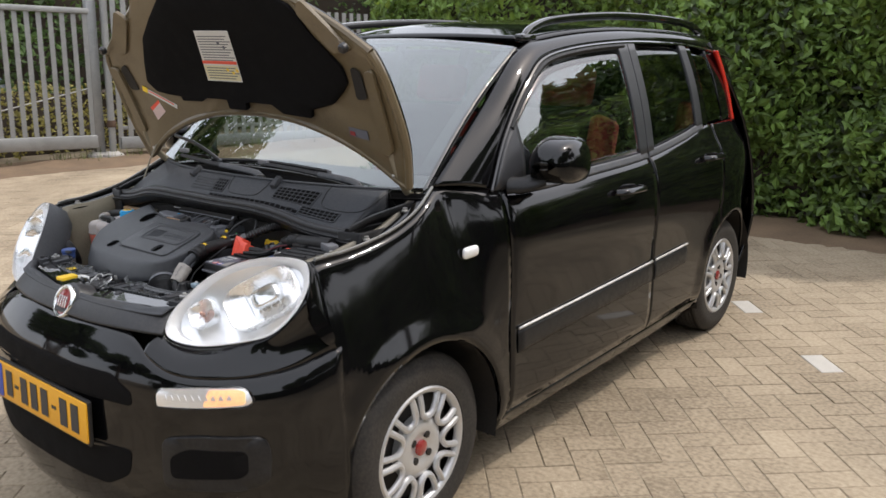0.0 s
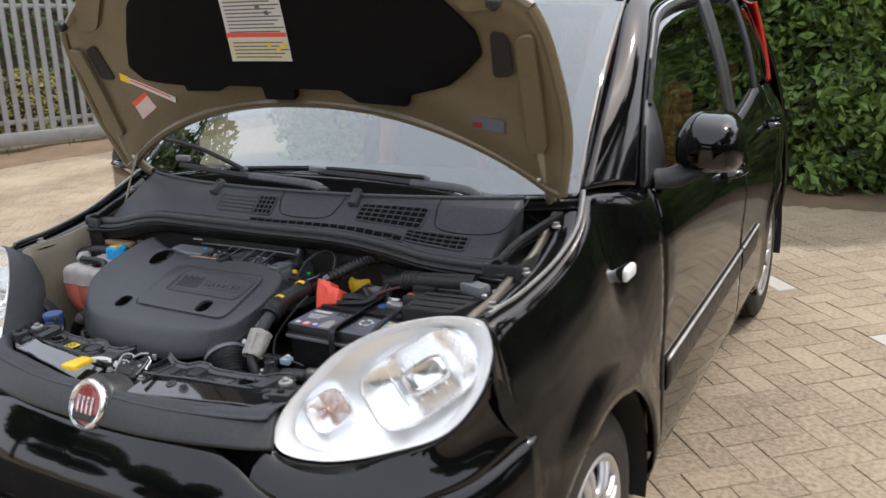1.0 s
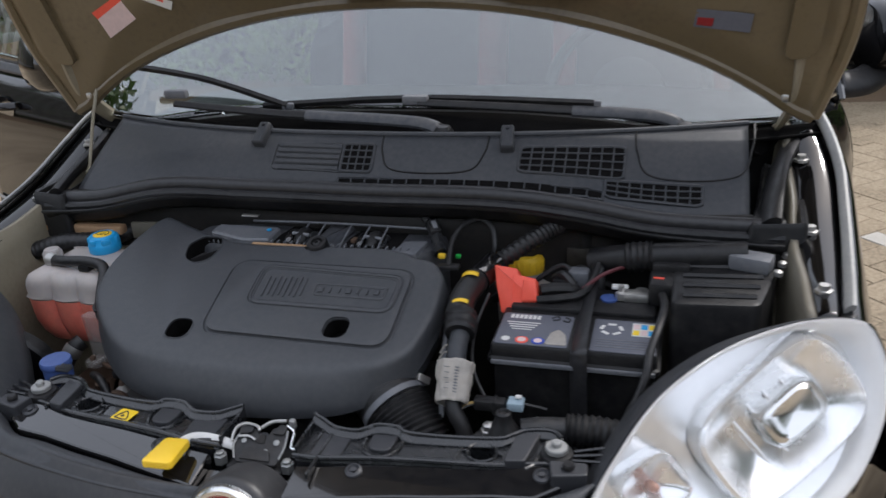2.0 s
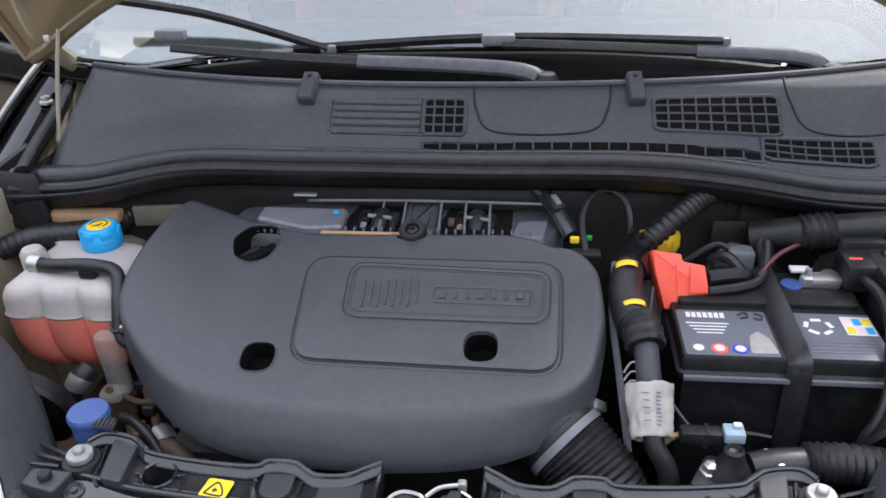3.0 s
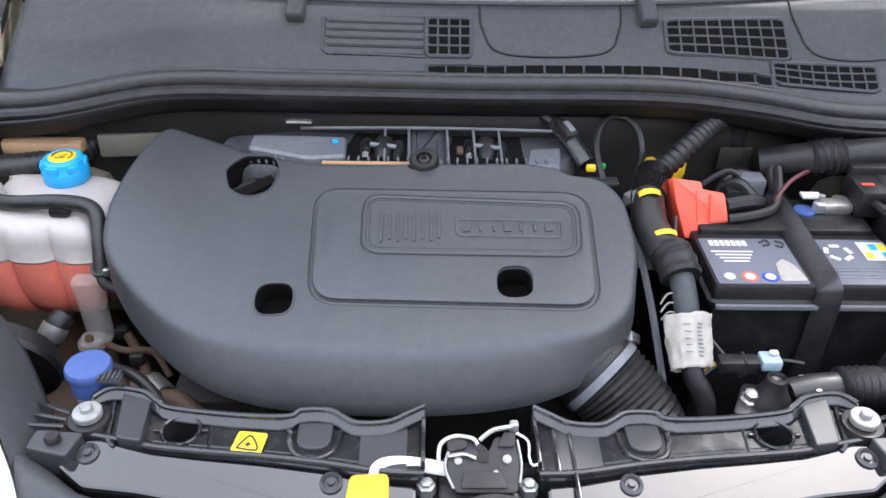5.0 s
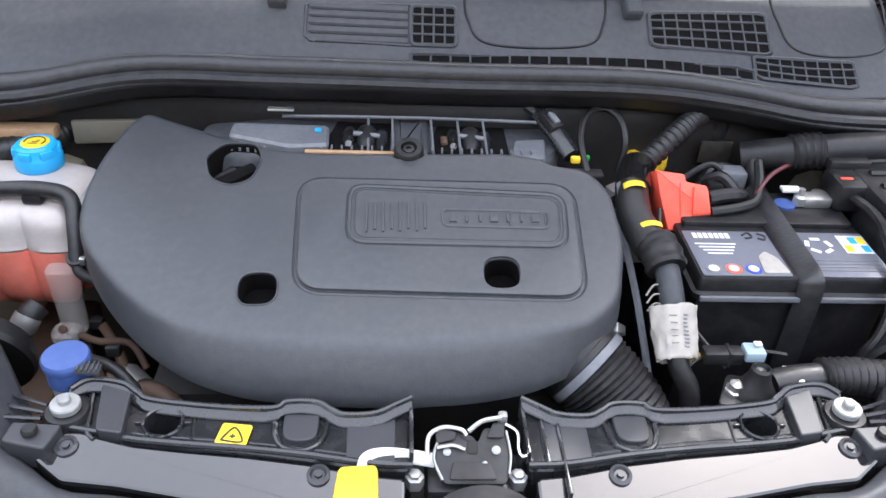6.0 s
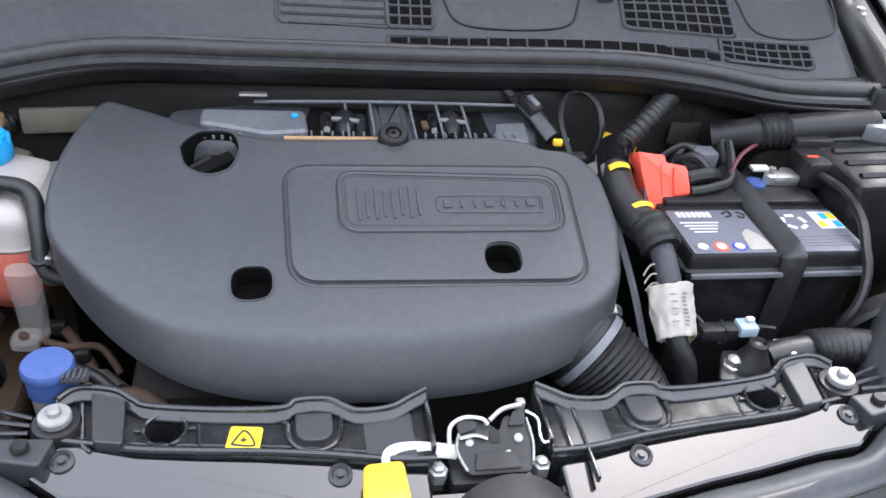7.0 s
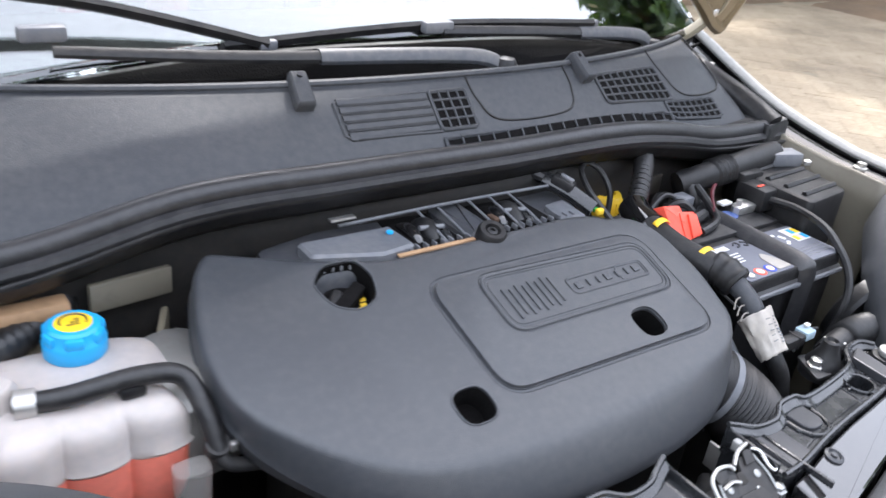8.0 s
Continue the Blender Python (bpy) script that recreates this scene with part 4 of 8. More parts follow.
# body sides; the right front door stands wide open on its hinges
OPEN = Matrix.Translation((-0.778, 0.398, 0)) @ Matrix.Rotation(radians(64), 4, "Z") @ Matrix.Translation((0.778, -0.398, 0))
for s in (1, -1):
    wing = side_panel("front_wing", s, -0.322, 0.388, "glossy black front wing with rounded wheel arch", nu=50)
    fd = side_panel("front_door", s, 0.396, 1.412, low=lambda y: 0.262)
    part("door_card", grid(lambda u, v: (s * (side_x(0.42 + 0.97 * u, 0.30 + 0.66 * v) - 0.055 - 0.012 * math.sin(math.pi * v) * math.sin(math.pi * u)), 0.42 + 0.97 * u, 0.30 + 0.66 * v), 16, 12), BLACKP, fd, "dark plastic inner door trim")
    part("door_edge", tube([(s * (side_x(y, z) - 0.03), y, z) for y, z in ((0.43, 0.95), (0.42, 0.6), (0.43, 0.30), (0.9, 0.275), (1.38, 0.30), (1.385, 0.6), (1.38, 0.95))], 0.024, 8, 60), PAINT, fd, "black folded door edge")
    if s < 0:
        fd.matrix_local = OPEN
    rd = side_panel("rear_door", s, 1.420, 2.125, low=lambda y: max(zlow(y + 0.012), 0.262), nu=36)
    q = side_panel("rear_quarter", s, 2.133, 2.85, low=lambda y: max(zlow(y), 0.26), nu=40)
    sill = side_panel("sill", s, 0.345, 1.955, low=lambda y: 0.185, high=lambda y: 0.256, nv=5)
    # side moulding strips with a bright top edge
    for (a, b, host) in ((0.43, 1.402, fd), (1.43, 1.755, rd)):
        bm = bmesh.new()
        grid(lambda u, v: (s * (side_x(a + (b - a) * u, 0.5) + 0.003 + 0.008 * math.sin(math.pi * (0.1 + 0.8 * v))), a + (b - a) * u, 0.540 + 0.016 * (u * (b - a) + a - 0.43) + 0.012 * v), 24, 4, bm)
        solid(part("moulding", bm, ZINC, host, "thin bright moulding strip"), 0.006)
        bm = grid(lambda u, v: (s * (side_x(a + (b - a) * u, 0.5) + 0.002 + 0.005 * math.sin(math.pi * (0.1 + 0.8 * v))), a + (b - a) * u, 0.46 + 0.078 * v + 0.016 * (u * (b - a) + a - 0.43)), 24, 6)
        solid(part("rub_strip", bm, BLACKP, host, "matt black rubbing panel"), 0.005)
    # belt line weather strip
    for a, b, host in ((0.47, 1.408, fd), (1.424, 2.03, rd)):
        def beltf(u, v, a=a, b=b):
            y = a + (b - a) * u
            z = ztop(y) - 0.012 + 0.026 * v
            return (s * (side_x(y, ztop(y) - 0.01) + 0.004 - 0.012 * v), y, z)
        solid(part("window_strip", grid(beltf, 24, 4), MANI, host, "grey satin window strip"), 0.008)
    # door handles
    for y, z, host in ((1.16, 0.885, fd), (2.0, 0.915, rd)):
        x = s * side_x(y, z)
        h = part("handle", tube([(x + s * 0.004, y - 0.095, z + 0.012), (x + s * 0.034, y - 0.075, z + 0.014), (x + s * 0.040, y, z + 0.012), (x + s * 0.034, y + 0.075, z + 0.008), (x + s * 0.004, y + 0.09, z + 0.006)], 0.013, 10, flat=0.7), PAINT, host, "glossy black door handle")
        part("handle_cup", lathe([(0.0, 0.001), (0.05, 0.001), (0.056, 0.004)], 24, pose(x - s * 0.001, y, z, 0, 90 * s) @ Matrix.Diagonal((0.6, 1.25, 1, 1))), GLOSSP, host)
    # side repeater
    x = s * side_x(0.232, 0.835)
    part("side_repeater", rings(rounded([(-0.036, -0.017), (0.036, -0.017), (0.036, 0.017), (-0.036, 0.017)], 0.016), [(0, 0), (0, 0.006), (0.004, 0.010), (0.010, 0.012)], frame_at((x + s * 0.0005, 0.232, 0.835), (0, s, 0), (0, 0, 1)) if s > 0 else frame_at((x - 0.0005, 0.232, 0.835), (0, -1, 0), (0, 0, 1))), LAMPWHITE, wing, "small clear side indicator lamp")
    # wheel arch liners
    for c in AXLES:
        def liner(u, v, c=c):
            a = math.pi * (-0.08 + 1.16 * u)
            return (s * (0.50 + 0.272 * v), c + (RARCH + 0.004) * math.cos(a), 0.285 + (RARCH + 0.004) * math.sin(a))
        part("arch_liner", grid(liner, 28, 3), DARK, car)
        part("arch_wall", lathe([(0.0, 0), (RARCH + 0.01, 0)], 30, pose(s * 0.50, c, 0.285, 0, 90)), DARK, car)

# wheel, built once
RT, RW = 0.286, 0.090


def wheel(name):
    w = new(name)
    w.parent = car
    tagged(w, "black tyre with a silver multi-spoke wheel cover")
    prof = [(0.186, -RW), (0.225, -RW - 0.004), (0.262, -RW + 0.004), (0.280, -RW + 0.020), (RT, -RW + 0.04)]
    tread = []
    for k in range(5):
        z = -0.05 + 0.025 * k
        tread += [(RT, z - 0.009), (RT, z + 0.009), (RT - 0.006, z + 0.010), (RT - 0.006, z + 0.015)]
    prof += tread[:-2] + [(RT, RW - 0.04), (0.280, RW - 0.020), (0.262, RW - 0.004), (0.240, RW + 0.002), (0.225, RW + 0.003), (0.192, RW - 0.002), (0.186, RW - 0.012)]
    part("tyre", lathe(prof, 72, close=False), TYRE, w, "worn black rubber tyre", 30)
    part("rim", lathe([(0.187, -0.07), (0.180, -0.05), (0.165, 0.0), (0.16, 0.04), (0.05, 0.045), (0.0, 0.045)], 40), DARK, w, "dark steel rim behind the cover")
    cover = part("wheel_cover", lathe([(0.188, 0.072), (0.190, 0.084), (0.184, 0.089), (0.176, 0.088), (0.168, 0.080), (0.166, 0.068)], 64, close=False), SILVER, w, "silver plastic wheel cover")
    hubp = [(0.098, 0.050), (0.096, 0.068), (0.086, 0.078), (0.062, 0.083), (0.040, 0.076), (0.036, 0.074), (0.0, 0.074)]
    part("hub", lathe(hubp, 48), SILVER, cover)
    for k in range(9):
        a = 2 * math.pi * k / 9
        d = 0.245
        p = [(q * math.cos(a + e), q * math.sin(a + e), z) for q, e, z in ((0.174, -d, 0.076), (0.140, -d * 0.98, 0.082), (0.108, -d * 0.85, 0.082), (0.094, 0.0, 0.079), (0.108, d * 0.85, 0.082), (0.140, d * 0.98, 0.082), (0.174, d, 0.076))]
        part("spoke", tube(p, 0.0105, 8, 30, flat=0.9), SILVER, cover)
    for k in range(4):
        a = math.pi / 4 + k * math.pi / 2
        # solid black disc paints in the shade of a lug recess
        part("lug_shade_disc", lathe([(0.0115, 0.070), (0.0115, 0.0765), (0.009, 0.0768), (0.0, 0.0768)], 12, Matrix.Translation((0.043 * math.cos(a), 0.043 * math.sin(a), 0.004))), BLACKP, cover)
    part("hub_cap", lathe([(0.024, 0.073), (0.024, 0.080), (0.020, 0.083), (0.0, 0.084)], 28), BADGERED, cover, "dark red hub badge")
    return w


w0 = wheel("wheel")
w0.matrix_basis = pose(0.662, 0, 0.286, 0, 90) @ Matrix.Rotation(0.12, 4, "Z")
for x, y, a, r in ((0.662, 2.3, 90, 0.5), (-0.662, 0, -90, 0.3), (-0.662, 2.3, -90, 0.9)):
    copy_thing(w0, pose(x, y, 0.286, 0, a) @ Matrix.Rotation(r, 4, "Z"))

# greenhouse: roof line and window line
RL = [(0.672, 0.150, 1.040), (0.632, 0.43, 1.235), (0.590, 0.70, 1.415), (0.572, 0.93, 1.462), (0.562, 1.4, 1.487), (0.555, 2.0, 1.478), (0.545, 2.42, 1.445), (0.53, 2.60, 1.41)]
WL = [(0.735, 0.355, 1.008), (0.707, 0.465, 1.160), (0.668, 0.65, 1.320), (0.634, 0.86, 1.405), (0.615, 1.4, 1.440), (0.608, 2.0, 1.425), (0.610, 2.35, 1.39), (0.615, 2.60, 1.35)]
RLS, WLS = spline(RL, 71), spline(WL, 71)


def wl_z(y):
    return float(np.interp(y, WLS[:, 1], WLS[:, 2]))


def glass_x(y, z):
    zb, zt = ztop(y), wl_z(y)
    xb = side_x(y, zb - 0.012) - 0.012
    xt = float(np.interp(y, WLS[:, 1], WLS[:, 0]))
    f = (z - zb) / max(zt - zb, 0.05)
    return xb + (xt - xb) * f + 0.014 * math.sin(math.pi * min(max(f, 0), 1))


for s in (1, -1):
    def frame_f(u, v):
        i = round(u * 70)
        a, b = Vector(RLS[i]), Vector(WLS[i])
        p = a.lerp(b, v)
        k = math.sin(math.pi * v)
        p += Vector((0.010, -0.002, 0.008)) * k
        return (s * p.x, p.y, p.z)

    rf = solid(part("roof_side", grid(frame_f, 70, 8), PAINT, car, "glossy black pillar and roof edge", 50), 0.02)

    def pane(name, ya, yb, taper_a, taper_b, material, host, label="", inset=0.022, off=0.0, low=0.004):
        """A piece of the side glazing; tapers move its upper ends."""
        def f(u, v):
            y = ya + (yb - ya) * u
            zt = wl_z(y + (taper_a * (1 - u) + taper_b * u)) - inset
            z = ztop(y) + low + (zt - ztop(y) - low) * v
            y2 = y + (taper_a * (1 - u) + taper_b * u) * v
            return (s * (glass_x(y2, z) + off), y2, z)
        return solid(part(name, grid(f, 24, 12), material, host, label, 60), 0.004 if material in (GLASS, TINT) else 0.014)

    # front door glass follows the curved pillar
    def fglass(u, v):
        ya, yb = 0.50, 1.362
        zb = ztop(ya + (yb - ya) * u) + 0.004
        y = ya + (yb - ya) * u
        zt = wl_z(y) - 0.030
        z = zb + (zt - zb) * v
        return (s * glass_x(y, z), y, z)

    swung = OPEN if s < 0 else Matrix.Identity(4)
    fgl = solid(part("door_glass", grid(fglass, 30, 12), SCREEN, rf, "clear side window glass", 60, swung), 0.004)
    fgl.visible_shadow = False
    fr = [(s * (glass_x(y, wl_z(y) - 0.02) + 0.002), y, wl_z(y) - 0.02) for y in np.linspace(0.50, 1.40, 14)]
    part("door_frame", tube(fr, 0.012, 8, 50, flat=0.8), BLACKP, rf, "black window frame", 38, swung)
    # dark sail behind the mirror
    solid(part("mirror_sail", grid(lambda u, v: (s * (glass_x(0.37 + 0.16 * u, ztop(0.4) + (wl_z(0.37 + 0.16 * u) - ztop(0.4) - 0.01) * v) + 0.006), 0.37 + 0.16 * u, ztop(0.4) + (wl_z(0.37 + 0.16 * u) - ztop(0.4) - 0.01) * v), 8, 8), PILLAR, rf, "grey plastic mirror mounting triangle", 38, swung), 0.012)
    pane("door_glass", 1.475, 1.975, 0.02, -0.02, TINT, rf, "rear side window glass", 0.026).visible_shadow = False
    pane("pillar_trim", 1.352, 1.412, 0.0, 0.02, PILLAR, rf, "grey-black door pillar trim", 0.004, 0.007, -0.004).matrix_local = swung
    pane("pillar_trim", 1.420, 1.480, 0.02, 0.02, PILLAR, rf, "grey-black door pillar trim", 0.004, 0.007, -0.004)
    pane("pillar_trim", 1.968, 2.035, -0.02, -0.02, PILLAR, rf, "grey-black door pillar trim", 0.004, 0.007, -0.004)
    pane("quarter_glass", 2.085, 2.30, -0.03, -0.06, TINT, rf, "small dark rear quarter glass", 0.03).visible_shadow = False
    pane("rear_pillar", 2.035, 2.10, -0.02, -0.03, PAINT, rf, "", 0.004, 0.004, -0.004)
    pane("rear_pillar", 2.29, 2.60, -0.05, -0.10, PAINT, rf, "glossy black rear pillar", 0.0, 0.003, -0.004)
    # bright line along the window opening
    c = [(s * (p[0] + 0.006), p[1] - 0.004, p[2] - 0.006) for p in WL]
    part("window_trim", tube(c, 0.0065, 6, 60), GLOSSP, rf, "glossy window seal")
    # roof rail
    rr = [(0.560, 0.78, 1.452), (0.552, 0.86, 1.492), (0.540, 1.05, 1.522), (0.530, 1.5, 1.541), (0.520, 2.0, 1.533), (0.510, 2.3, 1.512), (0.505, 2.45, 1.476)]
    rail = part("roof_rail", tube([(s * a, b, z) for a, b, z in rr], 0.019, 12, 60, flat=0.75), GLOSSP, car, "dark satin roof rail")
    for y in (0.80, 2.44):
        part("rail_foot", box((0.035, 0.10, 0.03), (s * (0.56 if y < 1 else 0.508), y, 1.455), 0.01), GLOSSP, rail)
    # tail lamp on the rear pillar
    tl = spline([(0.650, 2.335, 1.390), (0.674, 2.385, 1.28), (0.694, 2.425, 1.16), (0.708, 2.455, 1.055)], 40)
    bm = bmesh.new()
    grid(lambda u, v: tuple(Vector((s * (tl[round(u * 39)][0] - 0.040 * v + 0.014 * math.sin(math.pi * v)), tl[round(u * 39)][1] - 0.006 + 0.055 * v, tl[round(u * 39)][2]))), 39, 8, bm)
    solid(part("tail_lamp", bm, REDLENS, car, "red upright tail lamp", 60), 0.02)

    # mirror
    mx, my, mz = 0.850, 0.51, 1.079
    bm = bmesh.new()
    ml = rounded([(-0.082, -0.075), (0.072, -0.070), (0.086, 0.0), (0.060, 0.068), (-0.045, 0.078), (-0.086, 0.02)], 0.05, 6)
    MM = frame_at((s * mx, my + 0.05, mz), (s, 0.12, 0), (0, 0.0, 1)) if s > 0 else frame_at((s * mx, my + 0.05, mz), (1, -0.12, 0), (0, 0, 1))
    mir = part("door_mirror", rings(ml if s > 0 else [(-a, b) for a, b in ml], [(0.004, -0.075), (0.0, -0.065), (0.0, 0.0), (0.004, 0.030), (0.014, 0.065), (0.030, 0.092), (0.050, 0.105), (0.066, 0.109)], MM), PAINT, car, "glossy black door mirror", 60, swung)
    back = MM @ Matrix.Translation((0, 0, -0.0755)) @ pose(0, 0, 0, 180)
    part("mirror_glass", slab([(a * 0.86, -b * 0.84) for a, b in (ml if s > 0 else [(-a, b) for a, b in ml])], 0.002, 0.0005, back), CHROME, mir)
    part("mirror_arm", tube([(s * 0.745, 0.43, 1.010), (s * 0.79, 0.455, 1.012), (s * 0.83, 0.50, 1.028)], 0.030, 12, flat=0.55), BLACKP, mir, "matt black mirror foot")

# roof skin
def roof_f(u, v):
    i = 26 + round(u * 44)
    p = RLS[i]
    x = p[0] * (1 - 2 * v)
    k = 1 - (x / p[0]) ** 2
    drop = max(0.0, 1 - u / 0.14) ** 2
    return (x, p[1] - 0.045 * k * max(0.0, 1 - u / 0.05), p[2] + (0.046 - 0.030 * drop) * k + 0.004)


solid(part("roof", grid(roof_f, 44, 24), PAINT, car, "glossy black roof", 50), 0.015)
# windscreen
def ws_f(u, v):
    x = (-1 + 2 * u) * (0.672 - 0.085 * v)
    k = (x / 0.66) ** 2
    y0, z0 = 0.015 + 0.115 * k, 1.030 + 0.010 * k
    y1, z1 = 0.688 + 0.028 * k, 1.462 - 0.045 * k
    return (x, y0 + (y1 - y0) * v - 0.012 * math.sin(math.pi * v), z0 + (z1 - z0) * v + 0.016 * math.sin(math.pi * v))


def ws_low(u):
    """Where the glass begins, above the dark wiper trough."""
    return -0.028 + 0.084 * max(0.0, 1 - (abs(2 * u - 1) / 0.72) ** 2.5)


trough = lambda u, v: tuple(Vector(ws_f(u, -0.045 + (ws_low(u) + 0.055) * v)) + Vector((0, 0.004, -0.014 - 0.010 * math.sin(math.pi * v))))  # noqa: E731
# matt black puts the open well's shade into the colour
solid(part("wiper_trough", grid(trough, 60, 8), PAD, car, "matt black trough sheet painting in the shade under the wipers"), 0.003)
screen = part("windscreen", grid(lambda u, v: ws_f(u, ws_low(u) + (1 - ws_low(u)) * v), 90, 50), SCREEN, car, "clear raked windscreen reflecting the sky", 60)
solid(screen, 0.005)
screen.visible_shadow = False
for name, a, b, va, vb in (("screen_edge", 0, 1, 0.955, 1.0), ("screen_edge", 0, 0.045, 0.085, 0.955), ("screen_edge", 0.955, 1, 0.085, 0.955)):
    solid(part(name, grid(lambda u, v: tuple(Vector(ws_f(a + (b - a) * u, va + (vb - va) * v)) + Vector((0, 0.006, -0.008))), 40, 6), BLACKP, screen, "black screen border"), 0.003)

# tailgate and rear bumper
def tail_f(z0, z1, push):
    def f(u, v):
        z = z0 + (z1 - z0) * v
        w = table([(0.25, 0.74), (0.6, 0.78), (0.95, 0.75), (1.2, 0.69), (1.42, 0.60)], z)
        y = table([(0.25, 2.80), (0.45, 2.88), (0.7, 2.87), (0.95, 2.82), (1.2, 2.72), (1.42, 2.60)], z) + push
        x = (-1 + 2 * u) * w
        return (x, y - 0.14 * abs(x / w) ** 3.5 - (0.10 * abs(x / w) ** 12), z)
    return f


solid(part("tailgate", grid(tail_f(0.55, 1.43, 0), 40, 20), PAINT, car, "glossy black tailgate"), 0.015)
solid(part("rear_bumper", grid(tail_f(0.24, 0.56, 0.012), 40, 10), PAINT, car, "glossy black rear bumper"), 0.015)
part("floor_pan", box((1.36, 3.1, 0.06), (0, 1.12, 0.215), 0.01), DARK, car)
for y in (-0.42,):
    part("undertray", box((1.1, 0.42, 0.03), (0, -0.40, 0.215), 0.01), DARK, car)

# interior
def seat(x, y, wide, rear=False):
    st = new("seat")
    st.parent = car
    tagged(st, "dark fabric seat with red side panels")
    part("cushion", box((wide, 0.50, 0.16), (x, y, 0.56), 0.05, seg=3), SEAT, st)
    m = Matrix.Translation((x, y + 0.25, 0.62)) @ Matrix.Rotation(-0.28, 4, "X")
    part("backrest", box((wide, 0.13, 0.58), (0, 0, 0.27), 0.05, m=m, seg=3), SEAT, st)
    for sx in (-1, 1):
        part("side_bolster", box((0.07, 0.17, 0.50), (sx * (wide / 2 - 0.025), -0.03, 0.28), 0.03, m=m, seg=3), REDSEAT, st, "red fabric bolster")
    if not rear:
        part("headrest", box((0.26, 0.09, 0.17), (0, -0.01, 0.66), 0.035, m=m, seg=3), REDSEAT, st, "red fabric headrest")
    else:
        for sx in (-0.33, 0.33):
            part("headrest", box((0.26, 0.09, 0.13), (sx, -0.01, 0.62), 0.035, m=m, seg=3), SEAT, st)


seat(0.34, 1.02, 0.50)
seat(-0.34, 1.02, 0.50)
seat(0, 1.88, 1.18, True)
dash = part("dashboard", rings(rounded([(-0.66, 0.16), (0.66, 0.16), (0.66, 0.50), (0.40, 0.58), (-0.40, 0.58), (-0.66, 0.50)], 0.06), [(0, 0.62), (0, 0.90), (0.01, 0.965), (0.04, 0.985)]), BLACKP, car, "black dashboard with a red fascia")
part("fascia", box((1.16, 0.02, 0.09), (0, 0.585, 0.90), 0.008), REDSEAT, dash, "red dashboard fascia")
wheelm = Matrix.Translation((0.34, 0.70, 0.93)) @ Matrix.Rotation(radians(65), 4, "X")
ring = [(0.18 * math.cos(a), 0.18 * math.sin(a), 0) for a in np.linspace(0, 2 * math.pi, 25)]
sw = part("steering_wheel", tube([tuple(wheelm @ Vector(p)) for p in ring], 0.015, 8, 72), BLACKP, car)
part("airbag", lathe([(0.09, -0.03), (0.085, 0.01), (0.05, 0.022), (0, 0.025)], 20, wheelm), BLACKP, sw)
for a in (0, math.pi, -math.pi / 2):
    part("wheel_spoke", tube([tuple(wheelm @ Vector((0.07 * math.cos(a), 0.07 * math.sin(a), 0))), tuple(wheelm @ Vector((0.175 * math.cos(a), 0.175 * math.sin(a), 0)))], 0.014, 8), BLACKP, sw)
rv = part("rear_view_mirror", box((0.22, 0.035, 0.07), (0, 0.66, 1.375), 0.02, seg=3), BLACKP, car, "black inside mirror")


# ---- bonnet, propped open ----
HM = frame_at((0, 0.072, 1.045), (1, 0, 0), (0, -0.395, 0.919))
half = [(0.655, 0.0), (0.684, 0.13), (0.682, 0.26), (0.655, 0.395), (0.575, 0.50), (0.44, 0.595), (0.28, 0.665), (0.10, 0.70)]


def hood_w(d):
    return table([(b, a) for a, b in half], d)


def hood_low(x):
    """The rear edge arches over the screen."""
    k = abs(x) / 0.66
    return 0.185 * max(0.0, 1 - k ** 2.3)


def crown(x, d):
    return 0.045 * (1 - (x / 0.70) ** 2) * min(1.0, 0.4 + d * 2) + 0.02 * (1 - ((d - 0.35) / 0.36) ** 2)


def hood_pt(u, v, lift, shrink=0.0):
    """u across, v from the rear edge to the nose; lift: towards the underside."""
    x0 = (-1 + 2 * u)
    x = x0 * 0.672
    lo = hood_low(x) + shrink
    top = table([(0.0, 0.705), (0.15, 0.695), (0.42, 0.64), (0.65, 0.585), (0.86, 0.50), (1.0, 0.40)], abs(x0)) - shrink
    d = lo + (top - lo) * v
    x = x0 * (hood_w(d) - shrink) if abs(x0) > 0.75 else x * (1 + 0.02 * v) + (x0 * (hood_w(d) - shrink) - x) * max(0, (abs(x0) - 0.35) / 0.4) ** 2
    return HM @ Vector((x, d, lift - crown(x, d)))


hood = part("bonnet", grid(lambda u, v: hood_pt(u, v, -0.012), 60, 40), PAINT, car, "open black bonnet, its underside tan with a dark felt pad", 60)
solid(hood, 0.008, 0)
solid(part("inner_panel", grid(lambda u, v: hood_pt(u, v, 0.010 + 0.010 * min(1, 6 * min(u, 1 - u, v, 1 - v)) + 0.004 * noise.noise((u * 6, v * 5, 0))), 60, 40), UNDER, hood, "tan inner bonnet panel", 60), 0.006, 0)
# rolled edges
edge = [hood_pt(u, 0, 0.006) for u in np.linspace(0, 1, 41)]
part("rear_flange", tube([tuple(p) for p in edge], 0.013, 8, 80), UNDER, hood, "rolled tan rear flange")
for s in (0, 1):
    part("side_flange", tube([tuple(hood_pt(s, v, 0.006)) for v in np.linspace(0, 1, 14)], 0.012, 8, 50), UNDER, hood, "rolled tan side flange")
part("front_flange", tube([tuple(hood_pt(u, 1, 0.004)) for u in np.linspace(0, 1, 25)], 0.012, 8, 60), UNDER, hood)


